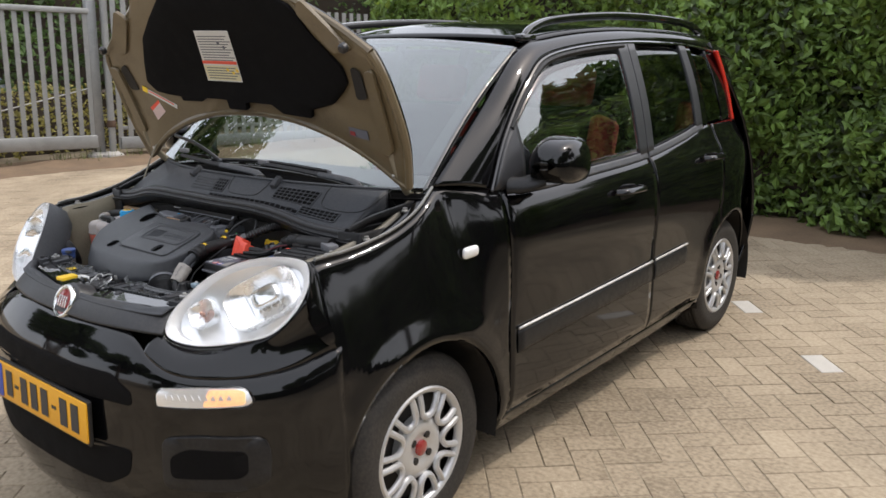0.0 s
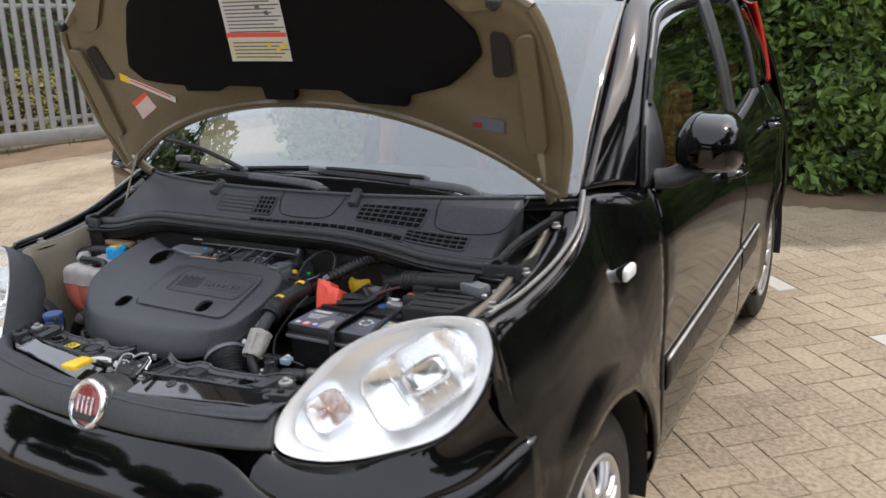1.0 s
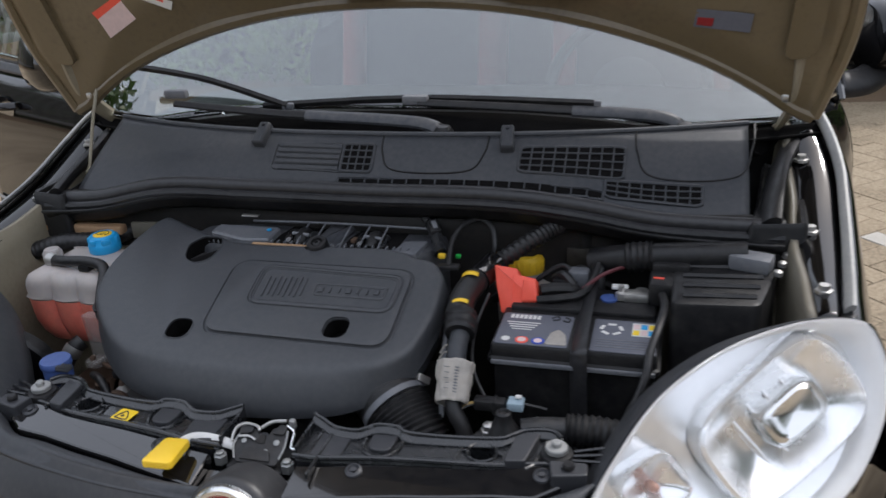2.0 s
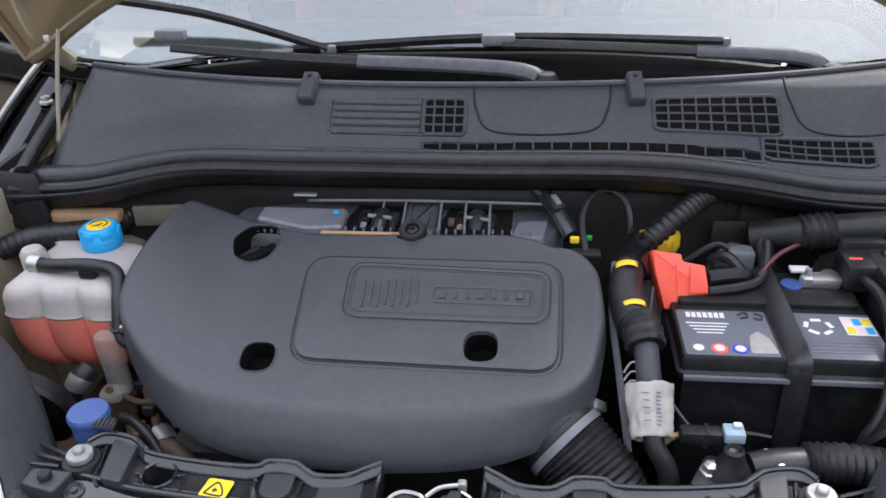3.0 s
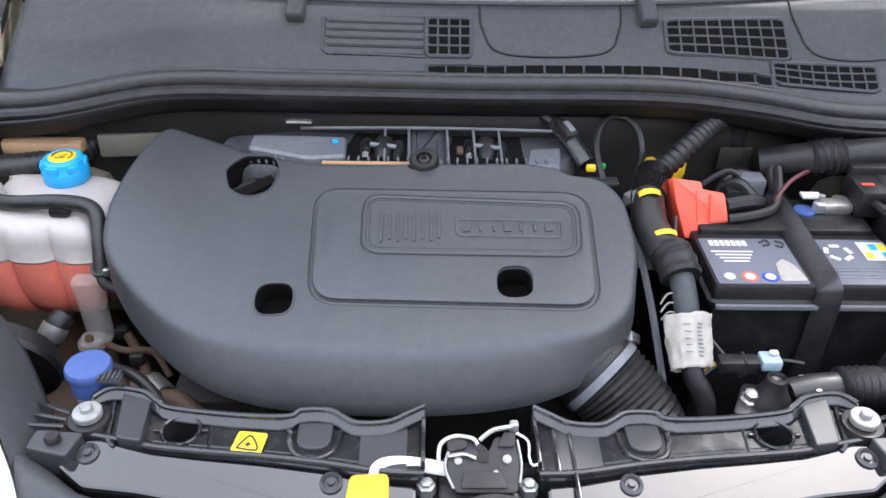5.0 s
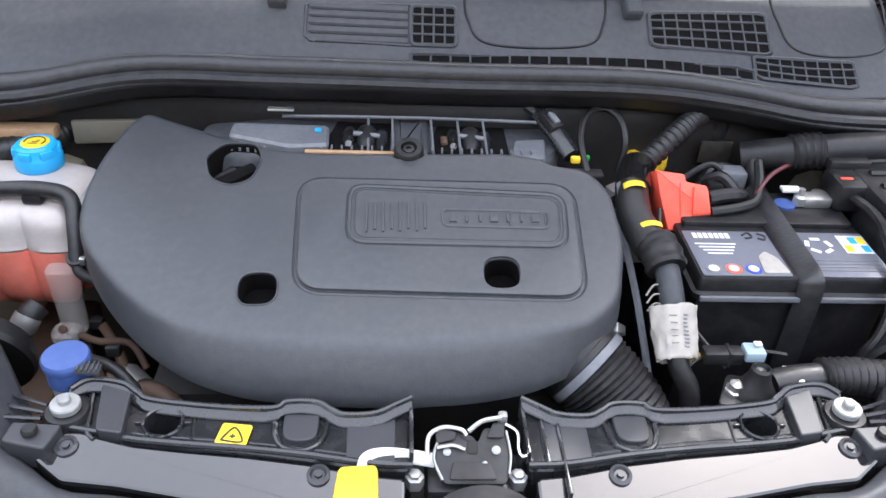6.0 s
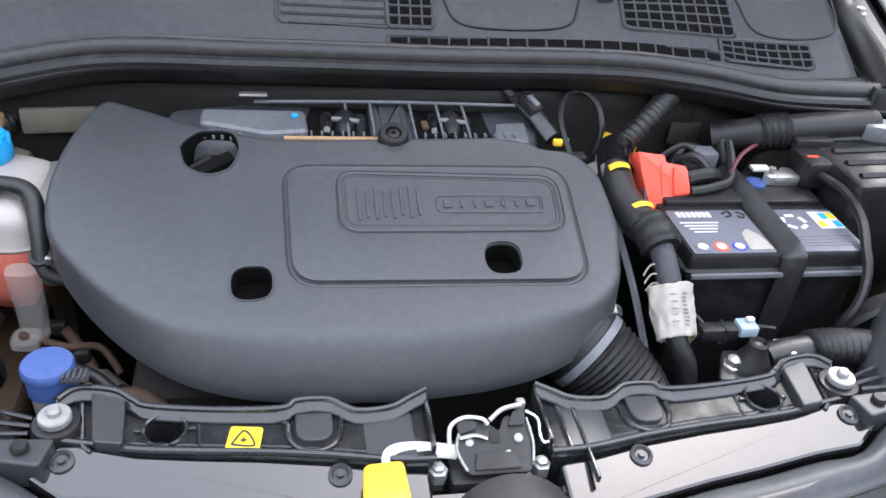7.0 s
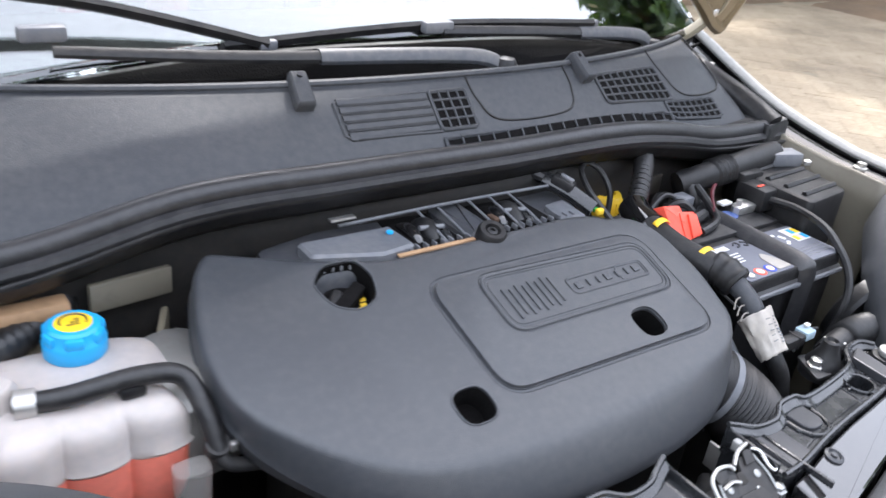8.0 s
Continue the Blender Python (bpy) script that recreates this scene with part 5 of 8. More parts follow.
def on_hood(name, outline, t, lift, material, parent, label="", bevel=0.002, n=5):
    """A thin piece lying on the bonnet's underside; outline of (x, distance from the hinge)."""
    o = ccw(dense(outline, n))
    c = o.mean(0)
    bm = bmesh.new()
    loops = []
    for k, h in ((1.0, 0.0), (1.0, t - bevel), (1 - bevel / 0.15, t), (0.75, t), (0.5, t), (0.25, t)):
        loops.append([bm.verts.new(HM @ Vector((*(c + (q - c) * k), lift + h - crown(*(c + (q - c) * k))))) for q in o])
    m = len(o)
    for a, b in zip(loops, loops[1:]):
        for i in range(m):
            bm.faces.new((a[i], a[(i + 1) % m], b[(i + 1) % m], b[i]))
    bm.faces.new(loops[-1])
    return part(name, bm, material, parent, label)


padl = rounded([(-0.475, 0.30), (-0.44, 0.262), (-0.38, 0.250), (-0.315, 0.243), (-0.315, 0.228), (-0.205, 0.226), (-0.205, 0.240), (-0.068, 0.235), (-0.070, 0.204), (0.022, 0.203), (0.028, 0.230), (0.205, 0.226), (0.205, 0.199), (0.330, 0.194), (0.338, 0.220), (0.445, 0.245), (0.500, 0.282), (0.535, 0.312), (0.532, 0.360), (0.455, 0.45), (0.40, 0.54), (0.30, 0.585), (-0.20, 0.585), (-0.30, 0.52), (-0.385, 0.455), (-0.44, 0.37)], 0.009, 3)
pad = on_hood("insulation_pad", padl, 0.016, 0.020, PAD, hood, "black felt insulation pad", 0.006, 2)
LX, LD = -0.036, -0.018


def lab_q(*pts):
    return [(x + LX, d + LD) for x, d in pts]


lab = on_hood("warning_label", lab_q((-0.090, 0.322), (0.086, 0.318), (0.118, 0.488), (-0.050, 0.492)), 0.0015, 0.0375, WHITELAB, hood, "white warning label with small print and a red line", 0.0004)
on_hood("label_line", lab_q((-0.077, 0.382), (0.096, 0.378), (0.098, 0.388), (-0.075, 0.392)), 0.0008, 0.0392, REDP, lab)
on_hood("label_tint", lab_q((-0.086, 0.326), (0.084, 0.322), (0.093, 0.372), (-0.078, 0.376)), 0.0004, 0.0390, YTINT, lab, "pale yellow lower field")
for k in range(17):
    d = 0.331 + 0.0088 * k
    if k in (5, 6):
        continue
    sh = (d - 0.32) * 0.18
    w = 0.060 + 0.012 * ((k * 7) % 3)
    on_hood("print_bar", lab_q((-0.075 + sh, d), (w + sh, d - 0.003), (w + sh, d), (-0.075 + sh, d + 0.003)), 0.0005, 0.0392, GREYP, lab, n=3)
for x, d in ((0.055, 0.345), (0.078, 0.352), (0.032, 0.355), (0.060, 0.430), (0.040, 0.445)):
    on_hood("label_mark", lab_q(*rounded([(x, d), (x + 0.012, d), (x + 0.012, d + 0.010), (x, d + 0.010)], 0.004)), 0.0006, 0.0395, YSTICK if d < 0.4 else GREYLAB, lab, n=1)
st = on_hood("pink_sticker", [(-0.511, 0.150), (-0.448, 0.182), (-0.462, 0.216), (-0.520, 0.186)], 0.001, 0.022, PINKLAB, hood, "small tilted pale label with a red edge", 0.0003)
on_hood("sticker_edge", [(-0.520, 0.186), (-0.462, 0.216), (-0.466, 0.226), (-0.526, 0.198)], 0.001, 0.0222, REDP, st, "red sticker edge", 0.0003)
st = on_hood("strip_sticker", [(-0.512, 0.256), (-0.375, 0.194), (-0.368, 0.208), (-0.506, 0.270)], 0.001, 0.022, WHITELAB, hood, "long pale strip label with a yellow end", 0.0003)
on_hood("strip_end", [(-0.530, 0.262), (-0.506, 0.251), (-0.500, 0.270), (-0.524, 0.282)], 0.001, 0.0223, YSTICK, st, "yellow strip end", 0.0003)
on_hood("strip_line", [(-0.498, 0.2595), (-0.385, 0.2085), (-0.383, 0.2115), (-0.496, 0.2625)], 0.0008, 0.0230, REDP, st, "thin red line", 0.0002)
st = on_hood("stamp_sticker", [(0.474, 0.150), (0.552, 0.142), (0.555, 0.170), (0.478, 0.177)], 0.001, 0.022, GREYLAB, hood, "dark label with a red reflection painted on", 0.0003)
# dark red patch paints in a reflection that shows only from some angles
on_hood("sticker_edge", [(0.478, 0.153), (0.500, 0.151), (0.502, 0.163), (0.480, 0.165)], 0.0006, 0.0232, BADGERED, st, "dark red patch painting in a reflection", 0.0002)
for s in (1, -1):
    # dark patch on the uncut panel, coloured as the opening's shade
    on_hood("hole_shade_patch", rounded([(s * 0.548, 0.262), (s * 0.596, 0.268), (s * 0.600, 0.352), (s * 0.562, 0.362)], 0.016), 0.0015, 0.0215, DARK, hood, "dark patch painting in the shade of a pressed opening")
    on_hood("pressed_rib", rounded([(s * 0.60, 0.10), (s * 0.645, 0.11), (s * 0.655, 0.36), (s * 0.615, 0.35)], 0.02), 0.010, 0.018, UNDER, hood)
    on_hood("pressed_rib", rounded([(s * 0.52, 0.40), (s * 0.60, 0.41), (s * 0.46, 0.56), (s * 0.42, 0.52)], 0.02), 0.012, 0.018, UNDER, hood)
    part("rubber_stop", lathe([(0.014, 0), (0.014, 0.012), (0.009, 0.018), (0, 0.018)], 14, HM @ Matrix.Translation((s * 0.60, 0.43, 0.012))), RUBBER, hood)
    # hinge arms
    hinge = part("bonnet_hinge", tube([(s * 0.600, 0.16, 0.985), (s * 0.618, 0.10, 1.03), (s * 0.628, 0.055, 1.09), (s * 0.622, 0.02, 1.19)], 0.014, 8, flat=0.5), CREAM, car, "pale metal bonnet hinge arm")
    if s < 0:
        part("hinge_rod", tube([(s * 0.592, 0.06, 1.10), (s * 0.588, 0.02, 1.04), (s * 0.585, -0.02, 0.965), (s * 0.575, -0.045, 0.955)], 0.0030, 6), CREAM, hinge, "thin pale spring rod")
    part("hinge_bolt", lathe([(0.011, 0), (0.011, 0.008), (0.006, 0.012), (0, 0.012)], 10, pose(s * 0.616, 0.06, 1.075, 0, -90 * s)), ZINC, hinge)


# ---- cowl, wipers, seal ----
def cowl_top(x):
    k = abs(x) / 0.56
    return (-0.047 + 0.122 * k ** 2.2, 1.036 - 0.008 * k ** 2)


def cowl_pt(x, v):
    """v: 0 at the seal, 1 at the screen edge."""
    yt, zt = cowl_top(x)
    yb = -0.118 + 0.02 * (abs(x) / 0.6) ** 3
    zb = seal_z(x) - 0.004
    k = v
    y = yb + (yt - yb) * k
    z = zb + (zt - zb) * (k ** 0.85)
    return (x, y, z)


def seal_z(x):
    return table([(-0.62, 0.928), (-0.50, 0.937), (-0.36, 0.966), (-0.2, 0.969), (0.0, 0.968), (0.24, 0.967), (0.34, 0.955), (0.43, 0.939), (0.55, 0.932), (0.62, 0.930)], x)


cowl = part("scuttle_panel", grid(lambda u, v: cowl_pt(-0.565 + 1.13 * u, v), 90, 12), PLASTIC, car, "grey plastic scuttle panel below the windscreen", 50)
solid(cowl, 0.006)
rim = [tuple(Vector(cowl_pt(x, 1.0)) + Vector((0, 0.002, 0.001))) for x in np.linspace(-0.565, 0.565, 31)]
part("scuttle_edge", tube(rim, 0.0045, 8, 90), PLASTIC, cowl, "worn scuttle edge")


def well(u, v):
    x = -0.63 + 1.26 * u
    a, b = Vector(cowl_pt(min(max(x, -0.565), 0.565), 1.0)), Vector(ws_f((x / 0.672 + 1) / 2, 0.016))
    p = a.lerp(b, v)
    p.z -= 0.055 * math.sin(math.pi * v) ** 0.6 + 0.006 + 0.010 * v
    p.y += 0.004
    return p


# blackest material here too, in place of the well's deep shade
solid(part("scuttle_well", grid(well, 60, 8), PAD, cowl, "black sheet painting in the shaded well under the wipers", 60), 0.003)


def cowl_frame(x, v):
    a, b, c = Vector(cowl_pt(x, v)), Vector(cowl_pt(x + 0.01, v)), Vector(cowl_pt(x, v + 0.05))
    return frame_at(a, b - a, c - a)


def vent(x0, x1, v0, v1, cols, rows, blind=0):
    """A grille laid on the panel: black sheet for the opening's shade, frame, slats."""
    def f(off):
        return lambda u, v: tuple(Vector(cowl_pt(x0 + (x1 - x0) * u, v0 + (v1 - v0) * v)) + (cowl_frame(x0 + (x1 - x0) * u, v0 + (v1 - v0) * v).to_3x3() @ Vector((0, 0, off))))
    g = f(0.001)
    o = rounded([(0, 0), (1, 0), (1, 1), (0, 1)], 0.12, 4)
    # black sheet on the surface; the opening's shade is only its colour
    host = part("vent_opening", grid(f(0.0012), 16, 6), PAD, cowl, "black sheet painting in the shade of a vent opening")
    loop = [g(*q) for q in o]
    part("vent_frame", tube(loop + [loop[0]], 0.0026, 6, 90), PLASTIC, host)
    for k in range(1, rows):
        part("slat", tube([f(0.002)(u, k / rows) for u in np.linspace(0, 1, 6)], 0.0016, 6, 10), PLASTIC, host)
    for k in range(1, cols):
        part("slat", tube([f(0.002)(k / cols, v) for v in np.linspace(0, 1, 4)], 0.0014, 6, 6), PLASTIC, host)
    return host


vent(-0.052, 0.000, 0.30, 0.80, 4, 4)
for k in range(5):
    v = 0.345 + 0.102 * k
    part("louvre", tube([tuple(Vector(cowl_pt(x, v)) + Vector((0, -0.0006, 0.0004))) for x in np.linspace(-0.170, -0.056, 8)], 0.0042, 8, 12, flat=0.5), PLASTIC, cowl, "broad moulded slat")
    # black line on the surface paints the shade between two slats
    part("slat_shade_line", tube([tuple(Vector(cowl_pt(x, v - 0.051)) + Vector((0, 0, 0.0002))) for x in np.linspace(-0.168, -0.056, 8)], 0.0013, 6, 12), BLACKP, cowl)
lo = [tuple(Vector(cowl_pt(-0.174 + 0.122 * a, 0.285 + 0.52 * b)) + Vector((0, -0.0004, 0.0004))) for a, b in [(1, 0)] + rounded([(0.1, 0), (0, 0.12), (0, 0.88), (0.1, 1)], 0.05, 3) + [(1, 1)]]
part("louvre_rim", tube(lo, 0.0018, 6, 60), PLASTIC, cowl)
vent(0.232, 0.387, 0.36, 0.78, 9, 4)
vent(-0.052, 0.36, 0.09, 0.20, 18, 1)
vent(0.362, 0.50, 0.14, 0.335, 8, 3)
# access lids, drawn by their seams
for a, b, lo in ((0.010, 0.180, 0.34), (0.40, 0.575, 0.42)):
    q = [(a, 1.0), (a + 0.004, lo + 0.3), (a + 0.03, lo), (b - 0.03, lo), (b - 0.004, lo + 0.3), (b, 1.0)]
    part("lid_seam", tube([tuple(Vector(cowl_pt(x, v)) + Vector((0, -0.0003, 0.0002))) for x, v in spline(q, 24)], 0.0016, 6, 50), BLACKP, cowl)
for x in (-0.205, 0.209):
    m = cowl_frame(x, 0.93)
    jet = part("washer_jet", rings(rounded([(-0.013, -0.028), (0.013, -0.028), (0.012, 0.02), (-0.012, 0.02)], 0.006), [(0.002, -0.004), (0.002, 0.009), (0.0032, 0.013), (0.0048, 0.0145)], m), PLASTIC, car, "grey washer jet")
    part("nozzle", lathe([(0.003, 0), (0.003, 0.003), (0, 0.003)], 8, m @ Matrix.Translation((0, 0.010, 0.0145))), INK, jet)
# bay seal
sealp = [(x, -0.124 + 0.015 * (abs(x) / 0.6) ** 3, seal_z(x)) for x in np.linspace(-0.61, 0.61, 41)]
seal = part("bonnet_seal", tube(sealp, 0.0125, 12, 160), RUBBER, car, "black rubber bonnet seal")
part("seal_lip", tube([(x, y - 0.013, z - 0.010) for x, y, z in sealp], 0.007, 8, 160), RUBBER, seal)
solid(part("seal_carrier", grid(lambda u, v: (sealp[round(u * 40)][0], -0.136 + 0.022 * v, sealp[round(u * 40)][2] - 0.014 - 0.027 * v), 40, 4), BLACKP, car, "black seal carrier"), 0.004)
for s in (1, -1):
    part("scuttle_end", rings(rounded([(0.56, -0.135), (0.640, -0.12), (0.655, 0.10), (0.60, 0.16), (0.575, -0.05)], 0.012) if s > 0 else rounded([(-0.56, -0.135), (-0.640, -0.12), (-0.655, 0.10), (-0.60, 0.16), (-0.575, -0.05)], 0.012), [(0, 0.86), (0, 0.935), (0.004, 0.942), (0.010, 0.940), (0.014, 0.92)]), BLACKP, cowl, "black plastic scuttle corner box")
    # open corner beside the scuttle panel: side wall and slanting black arm
    solid(part("scuttle_side", grid(lambda u, v: tuple(Vector(cowl_pt(s * 0.5645, u)) + Vector((0, 0, -0.002 - 0.075 * v))), 10, 3), PLASTIC, cowl, "dark side of the scuttle panel"), 0.003)
    part("corner_arm", tube([(s * 0.634, 0.110, 0.985), (s * 0.612, 0.030, 0.972), (s * 0.598, -0.050, 0.958), (s * 0.590, -0.120, 0.938)], 0.019, 10, 24, flat=0.55), BLACKP, cowl, "slanting black moulded arm")
# wipers
for base, elbow, joint, tip, clip, blade in (
        ((0.10, -0.018, 1.030), (0.052, -0.005, 1.046), (-0.22, 0.022, 1.052), (-0.425, 0.045, 1.062), (-0.43, 0.062, 1.076), ((-0.56, 0.115, 1.118), (-0.20, 0.048, 1.058))),
        ((0.47, 0.055, 1.020), (0.434, 0.060, 1.042), (0.25, 0.05, 1.056), (0.04, 0.045, 1.066), (0.035, 0.050, 1.070), ((-0.25, 0.055, 1.056), (0.33, 0.062, 1.062)))):
    arm = part("wiper_arm", tube([base, elbow, joint, tip], lambda f: 0.0105 - 0.0035 * f, 8, 30, flat=0.6), BLACKP, car, "grey-black wiper arm")
    part("arm_root", tube([base, elbow, tuple(Vector(elbow).lerp(Vector(joint), 0.75))], lambda f: 0.0122 - 0.002 * f, 10, 24, flat=0.6), MANI, arm, "satin grey arm root")
    part("wiper_pivot", lathe([(0.016, -0.02), (0.016, 0.006), (0.011, 0.014), (0, 0.016)], 16, Matrix.Translation(base)), BLACKP, arm)
    part("wiper_clip", box((0.045, 0.016, 0.016), clip, 0.004), GREYP, arm)
    b0, b1 = Vector(blade[0]), Vector(blade[1])
    mid = (b0 + b1) / 2 + Vector((0, 0.004, 0.010))
    bl = part("wiper_blade", tube([tuple(b0), tuple(mid), tuple(b1)], 0.0065, 6, 20, flat=1.3), BLACKP, arm, "black wiper blade")
    part("blade_tip", box((0.022, 0.010, 0.012), tuple(b1), 0.003), GREYP, bl)

# ---- engine bay ----
bay = part("bay_floor", box((1.10, 0.46, 0.02), (0, -0.33, 0.42), 0), DARK, car)
solid(part("bulkhead", grid(lambda u, v: (-0.60 + 1.2 * u, -0.105 + 0.01 * math.sin(9 * u), 0.44 + 0.50 * v), 30, 12), DARK, car, "dark bulkhead behind the engine"), 0.012)
for s in (1, -1):
    def inner(u, v):
        y = -0.315 + 0.475 * u
        z = 0.44 + (ztop(y) - 0.45) * v
        x = 0.60 + 0.03 * v + 0.012 * noise.noise((u * 4, v * 3, s))
        return (s * x, y, z)
    # left inner wing and tower use darker olive, shade put into the colour
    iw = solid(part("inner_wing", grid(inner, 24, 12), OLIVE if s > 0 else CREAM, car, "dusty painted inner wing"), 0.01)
    def flange(u, v):
        y = -0.318 + 0.508 * u
        zt = ztop(y)
        xo = side_x(y, zt - 0.002) - 0.004
        return (s * (0.622 + (xo - 0.622) * v), y, zt - 0.022 + 0.010 * math.sin(math.pi * v) + 0.006 * v)
    solid(part("wing_flange", grid(flange, 24, 5), PAINT, iw, "painted wing flange"), 0.004)
    rim = [(s * (side_x(y, ztop(y) - 0.004) - 0.006), y, ztop(y) + 0.0005) for y in np.linspace(-0.31, 0.15, 12)]
    # light grey strip paints the sky reflection on the black flange
    part("wing_edge_glare", tube(rim, 0.0085, 8, 50, flat=0.5), WASHER, iw, "pale strip painting in the sky's glare on the black wing edge")
    for y in (-0.25, -0.1, 0.06):
        part("wing_bolt", lathe([(0.011, 0), (0.011, 0.004), (0.007, 0.005), (0.007, 0.011), (0, 0.011)], 6, Matrix.Translation((s * 0.645, y, ztop(y) - 0.012))), ZINC, iw)
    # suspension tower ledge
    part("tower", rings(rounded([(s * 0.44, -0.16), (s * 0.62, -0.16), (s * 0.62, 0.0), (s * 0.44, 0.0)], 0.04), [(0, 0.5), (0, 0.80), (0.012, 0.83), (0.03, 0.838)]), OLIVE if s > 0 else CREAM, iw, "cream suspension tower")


def plane_z(x, y):
    return 0.9835 + 0.045 * x + 0.342 * y


CM = frame_at((0, 0, 0.9835), (1, 0, 0.045), (0, 1, 0.342))


def on_cover(x, y):
    """Plan place to the cover's own coordinates."""
    q = CM.inverted() @ Vector((x, y, plane_z(x, y)))
    return (q.x, q.y)


out = [(-0.352, -0.138), (-0.262, -0.176), (-0.190, -0.199), (-0.150, -0.203), (0.06, -0.208), (0.092, -0.216), (0.105, -0.226), (0.140, -0.232), (0.163, -0.262), (0.168, -0.33), (0.154, -0.400), (0.132, -0.432), (0.104, -0.454), (0.062, -0.471), (0.01, -0.479), (-0.06, -0.482), (-0.15, -0.477), (-0.21, -0.468), (-0.256, -0.453), (-0.294, -0.430), (-0.329, -0.399), (-0.359, -0.364), (-0.382, -0.328), (-0.394, -0.290), (-0.396, -0.250), (-0.388, -0.205), (-0.370, -0.158)]
o2 = [on_cover(*p) for p in rounded(out, 0.02, 4)]
o2 = ccw(o2)
tn = np.roll(o2, -1, 0) - np.roll(o2, 1, 0)
tn /= np.linalg.norm(tn, axis=1)[:, None] + 1e-9
front = np.clip(tn[:, 0], 0, 1) ** 2.4
for _ in range(2):
    front = 0.25 * np.roll(front, 1) + 0.5 * front + 0.25 * np.roll(front, -1)
inset = lambda a, b: a + (b - a) * front  # noqa: E731
LEV = [((0.012, -0.055), (0.028, -0.058)), ((0.002, -0.0545), (0.018, -0.0575)), ((0.0, -0.051), (0.011, -0.053)), ((-0.0008, -0.034), (0.0048, -0.0465)), ((0.0004, -0.0320), (0.0052, -0.0440)), ((0.0006, -0.026), (0.0105, -0.0325)), ((0.0010, -0.012), (0.0375, -0.0082)),
       ((0.0020, -0.0065), (0.0430, -0.0046)), ((0.0034, -0.0034), (0.0480, -0.0020)), ((0.0062, -0.0012), (0.0530, -0.0006)), ((0.0110, 0.0), (0.0590, 0.0))]
cb = rings(o2, [(inset(e[0], f[0]), inset(e[1], f[1])) for e, f in LEV], CM)


def hole(x, y, w, h, r, ang=0.0, n=5):
    c = on_cover(x, y)
    ca, sa = math.cos(ang), math.sin(ang)
    pts = [(c[0] + ca * a - sa * b, c[1] + sa * a + ca * b) for a, b in rounded([(-w, -h), (w, -h), (w, h), (-w, h)], r, n)]
    return rings(pts, [(0, -0.14), (0, 0.02)], CM), pts


hex_pts = [(a * 1.12, b * 1.22) for a, b in ((0.027, 0.004), (0.020, 0.024), (-0.012, 0.026), (-0.029, 0.010), (-0.022, -0.016), (-0.002, -0.026), (0.018, -0.020))]
c1 = on_cover(-0.241, -0.221)
h1p = rounded([(c1[0] + a, c1[1] + b) for a, b in hex_pts], 0.010, 3)
h2b, h2p = hole(-0.198, -0.3755, 0.0192, 0.0190, 0.0165)
h3b, h3p = hole(0.038, -0.3655, 0.0182, 0.0190, 0.0165)
notch = rings(rounded([(on_cover(-0.054, -0.207)[0] + a, on_cover(-0.054, -0.207)[1] + b) for a, b in ((-0.018, -0.012), (0.018, -0.012), (0.018, 0.03), (-0.018, 0.03))], 0.010, 4), [(0, -0.06), (0, 0.02)], CM)
def ringtube(pts, r, z, n=8):
    """A closed ring of round section along an outline on the cover."""
    c = [Vector((*p, z)) for p in pts]
    m = len(c)
    bm = bmesh.new()
    loops = []
    for i in range(m):
        t = (c[(i + 1) % m] - c[i - 1]).normalized()
        side = Vector((t.y, -t.x, 0))
        loops.append([bm.verts.new(CM @ (c[i] + r * (math.cos(a) * side + math.sin(a) * Vector((0, 0, 1))))) for a in (2 * math.pi * k / n for k in range(n))])
    for i in range(m):
        for k in range(n):
            bm.faces.new((loops[i][k], loops[i][(k + 1) % n], loops[(i + 1) % m][(k + 1) % n], loops[(i + 1) % m][k]))
    return bm


def grown(pts, d):
    c = np.array(pts).mean(0)
    return [tuple(np.array(p) + np.sign(np.array(p) - c) * d) for p in pts]


big = [(-0.161, -0.378), (0.116, -0.394), (0.118, -0.261), (-0.166, -0.245)]
inner_box = [(-0.113, -0.327), (0.104, -0.338), (0.107, -0.275), (-0.114, -0.257)]


def outline(pts, r):
    return [on_cover(*p) for p in dense(rounded(pts, r, 6), 2)]


cb = cut(cb, [ringtube(outline(grown(big, 0.0030), 0.029), 0.0026, 0.0004), rings(h1p, [(0, -0.12), (0, 0.02)], CM), h2b, h3b, notch])
cover = part("engine_cover", cb, COVER, car, "matt dark grey plastic engine cover with rounded front", 30)
for p in (h1p, h2p, h3p):
    r = [tuple(CM @ Vector((x, y, 0.0003))) for x, y in ccw(p)]
    part("hole_rim", tube(r + [r[0]], 0.0010, 6, 70), COVER, cover)
    # black sleeve and shallow black floor put the hole's shade into colour
    part("hole_black_sleeve", rings(offset2d(ccw(p), 0.0007), [(0, -0.05), (0, -0.0022)], CM, caps=(False, False)), PAD, cover)
    part("hole_black_floor", slab(offset2d(ccw(p), -0.002), 0.002, 0.0005, CM @ Matrix.Translation((0, 0, -0.040 if p is h1p else -0.030))), PAD, cover)


def ridge(pts, corner, r, z=0.0):
    return part("raised_ridge", ringtube(outline(pts, corner), r, z), COVER, cover)


pan = slab([on_cover(*p) for p in rounded(big, 0.026, 6)], 0.0052, 0.0012, CM @ Matrix.Translation((0, 0, -0.0012)))
pan = cut(pan, [rings(h3p, [(0, -0.03), (0, 0.02)], CM), ringtube(outline(grown(inner_box, 0.0026), 0.020), 0.0017, 0.0042), ringtube(outline(grown(inner_box, -0.0050), 0.014), 0.0013, 0.0042)])
part("raised_panel", pan, COVER, cover, degrees=30)
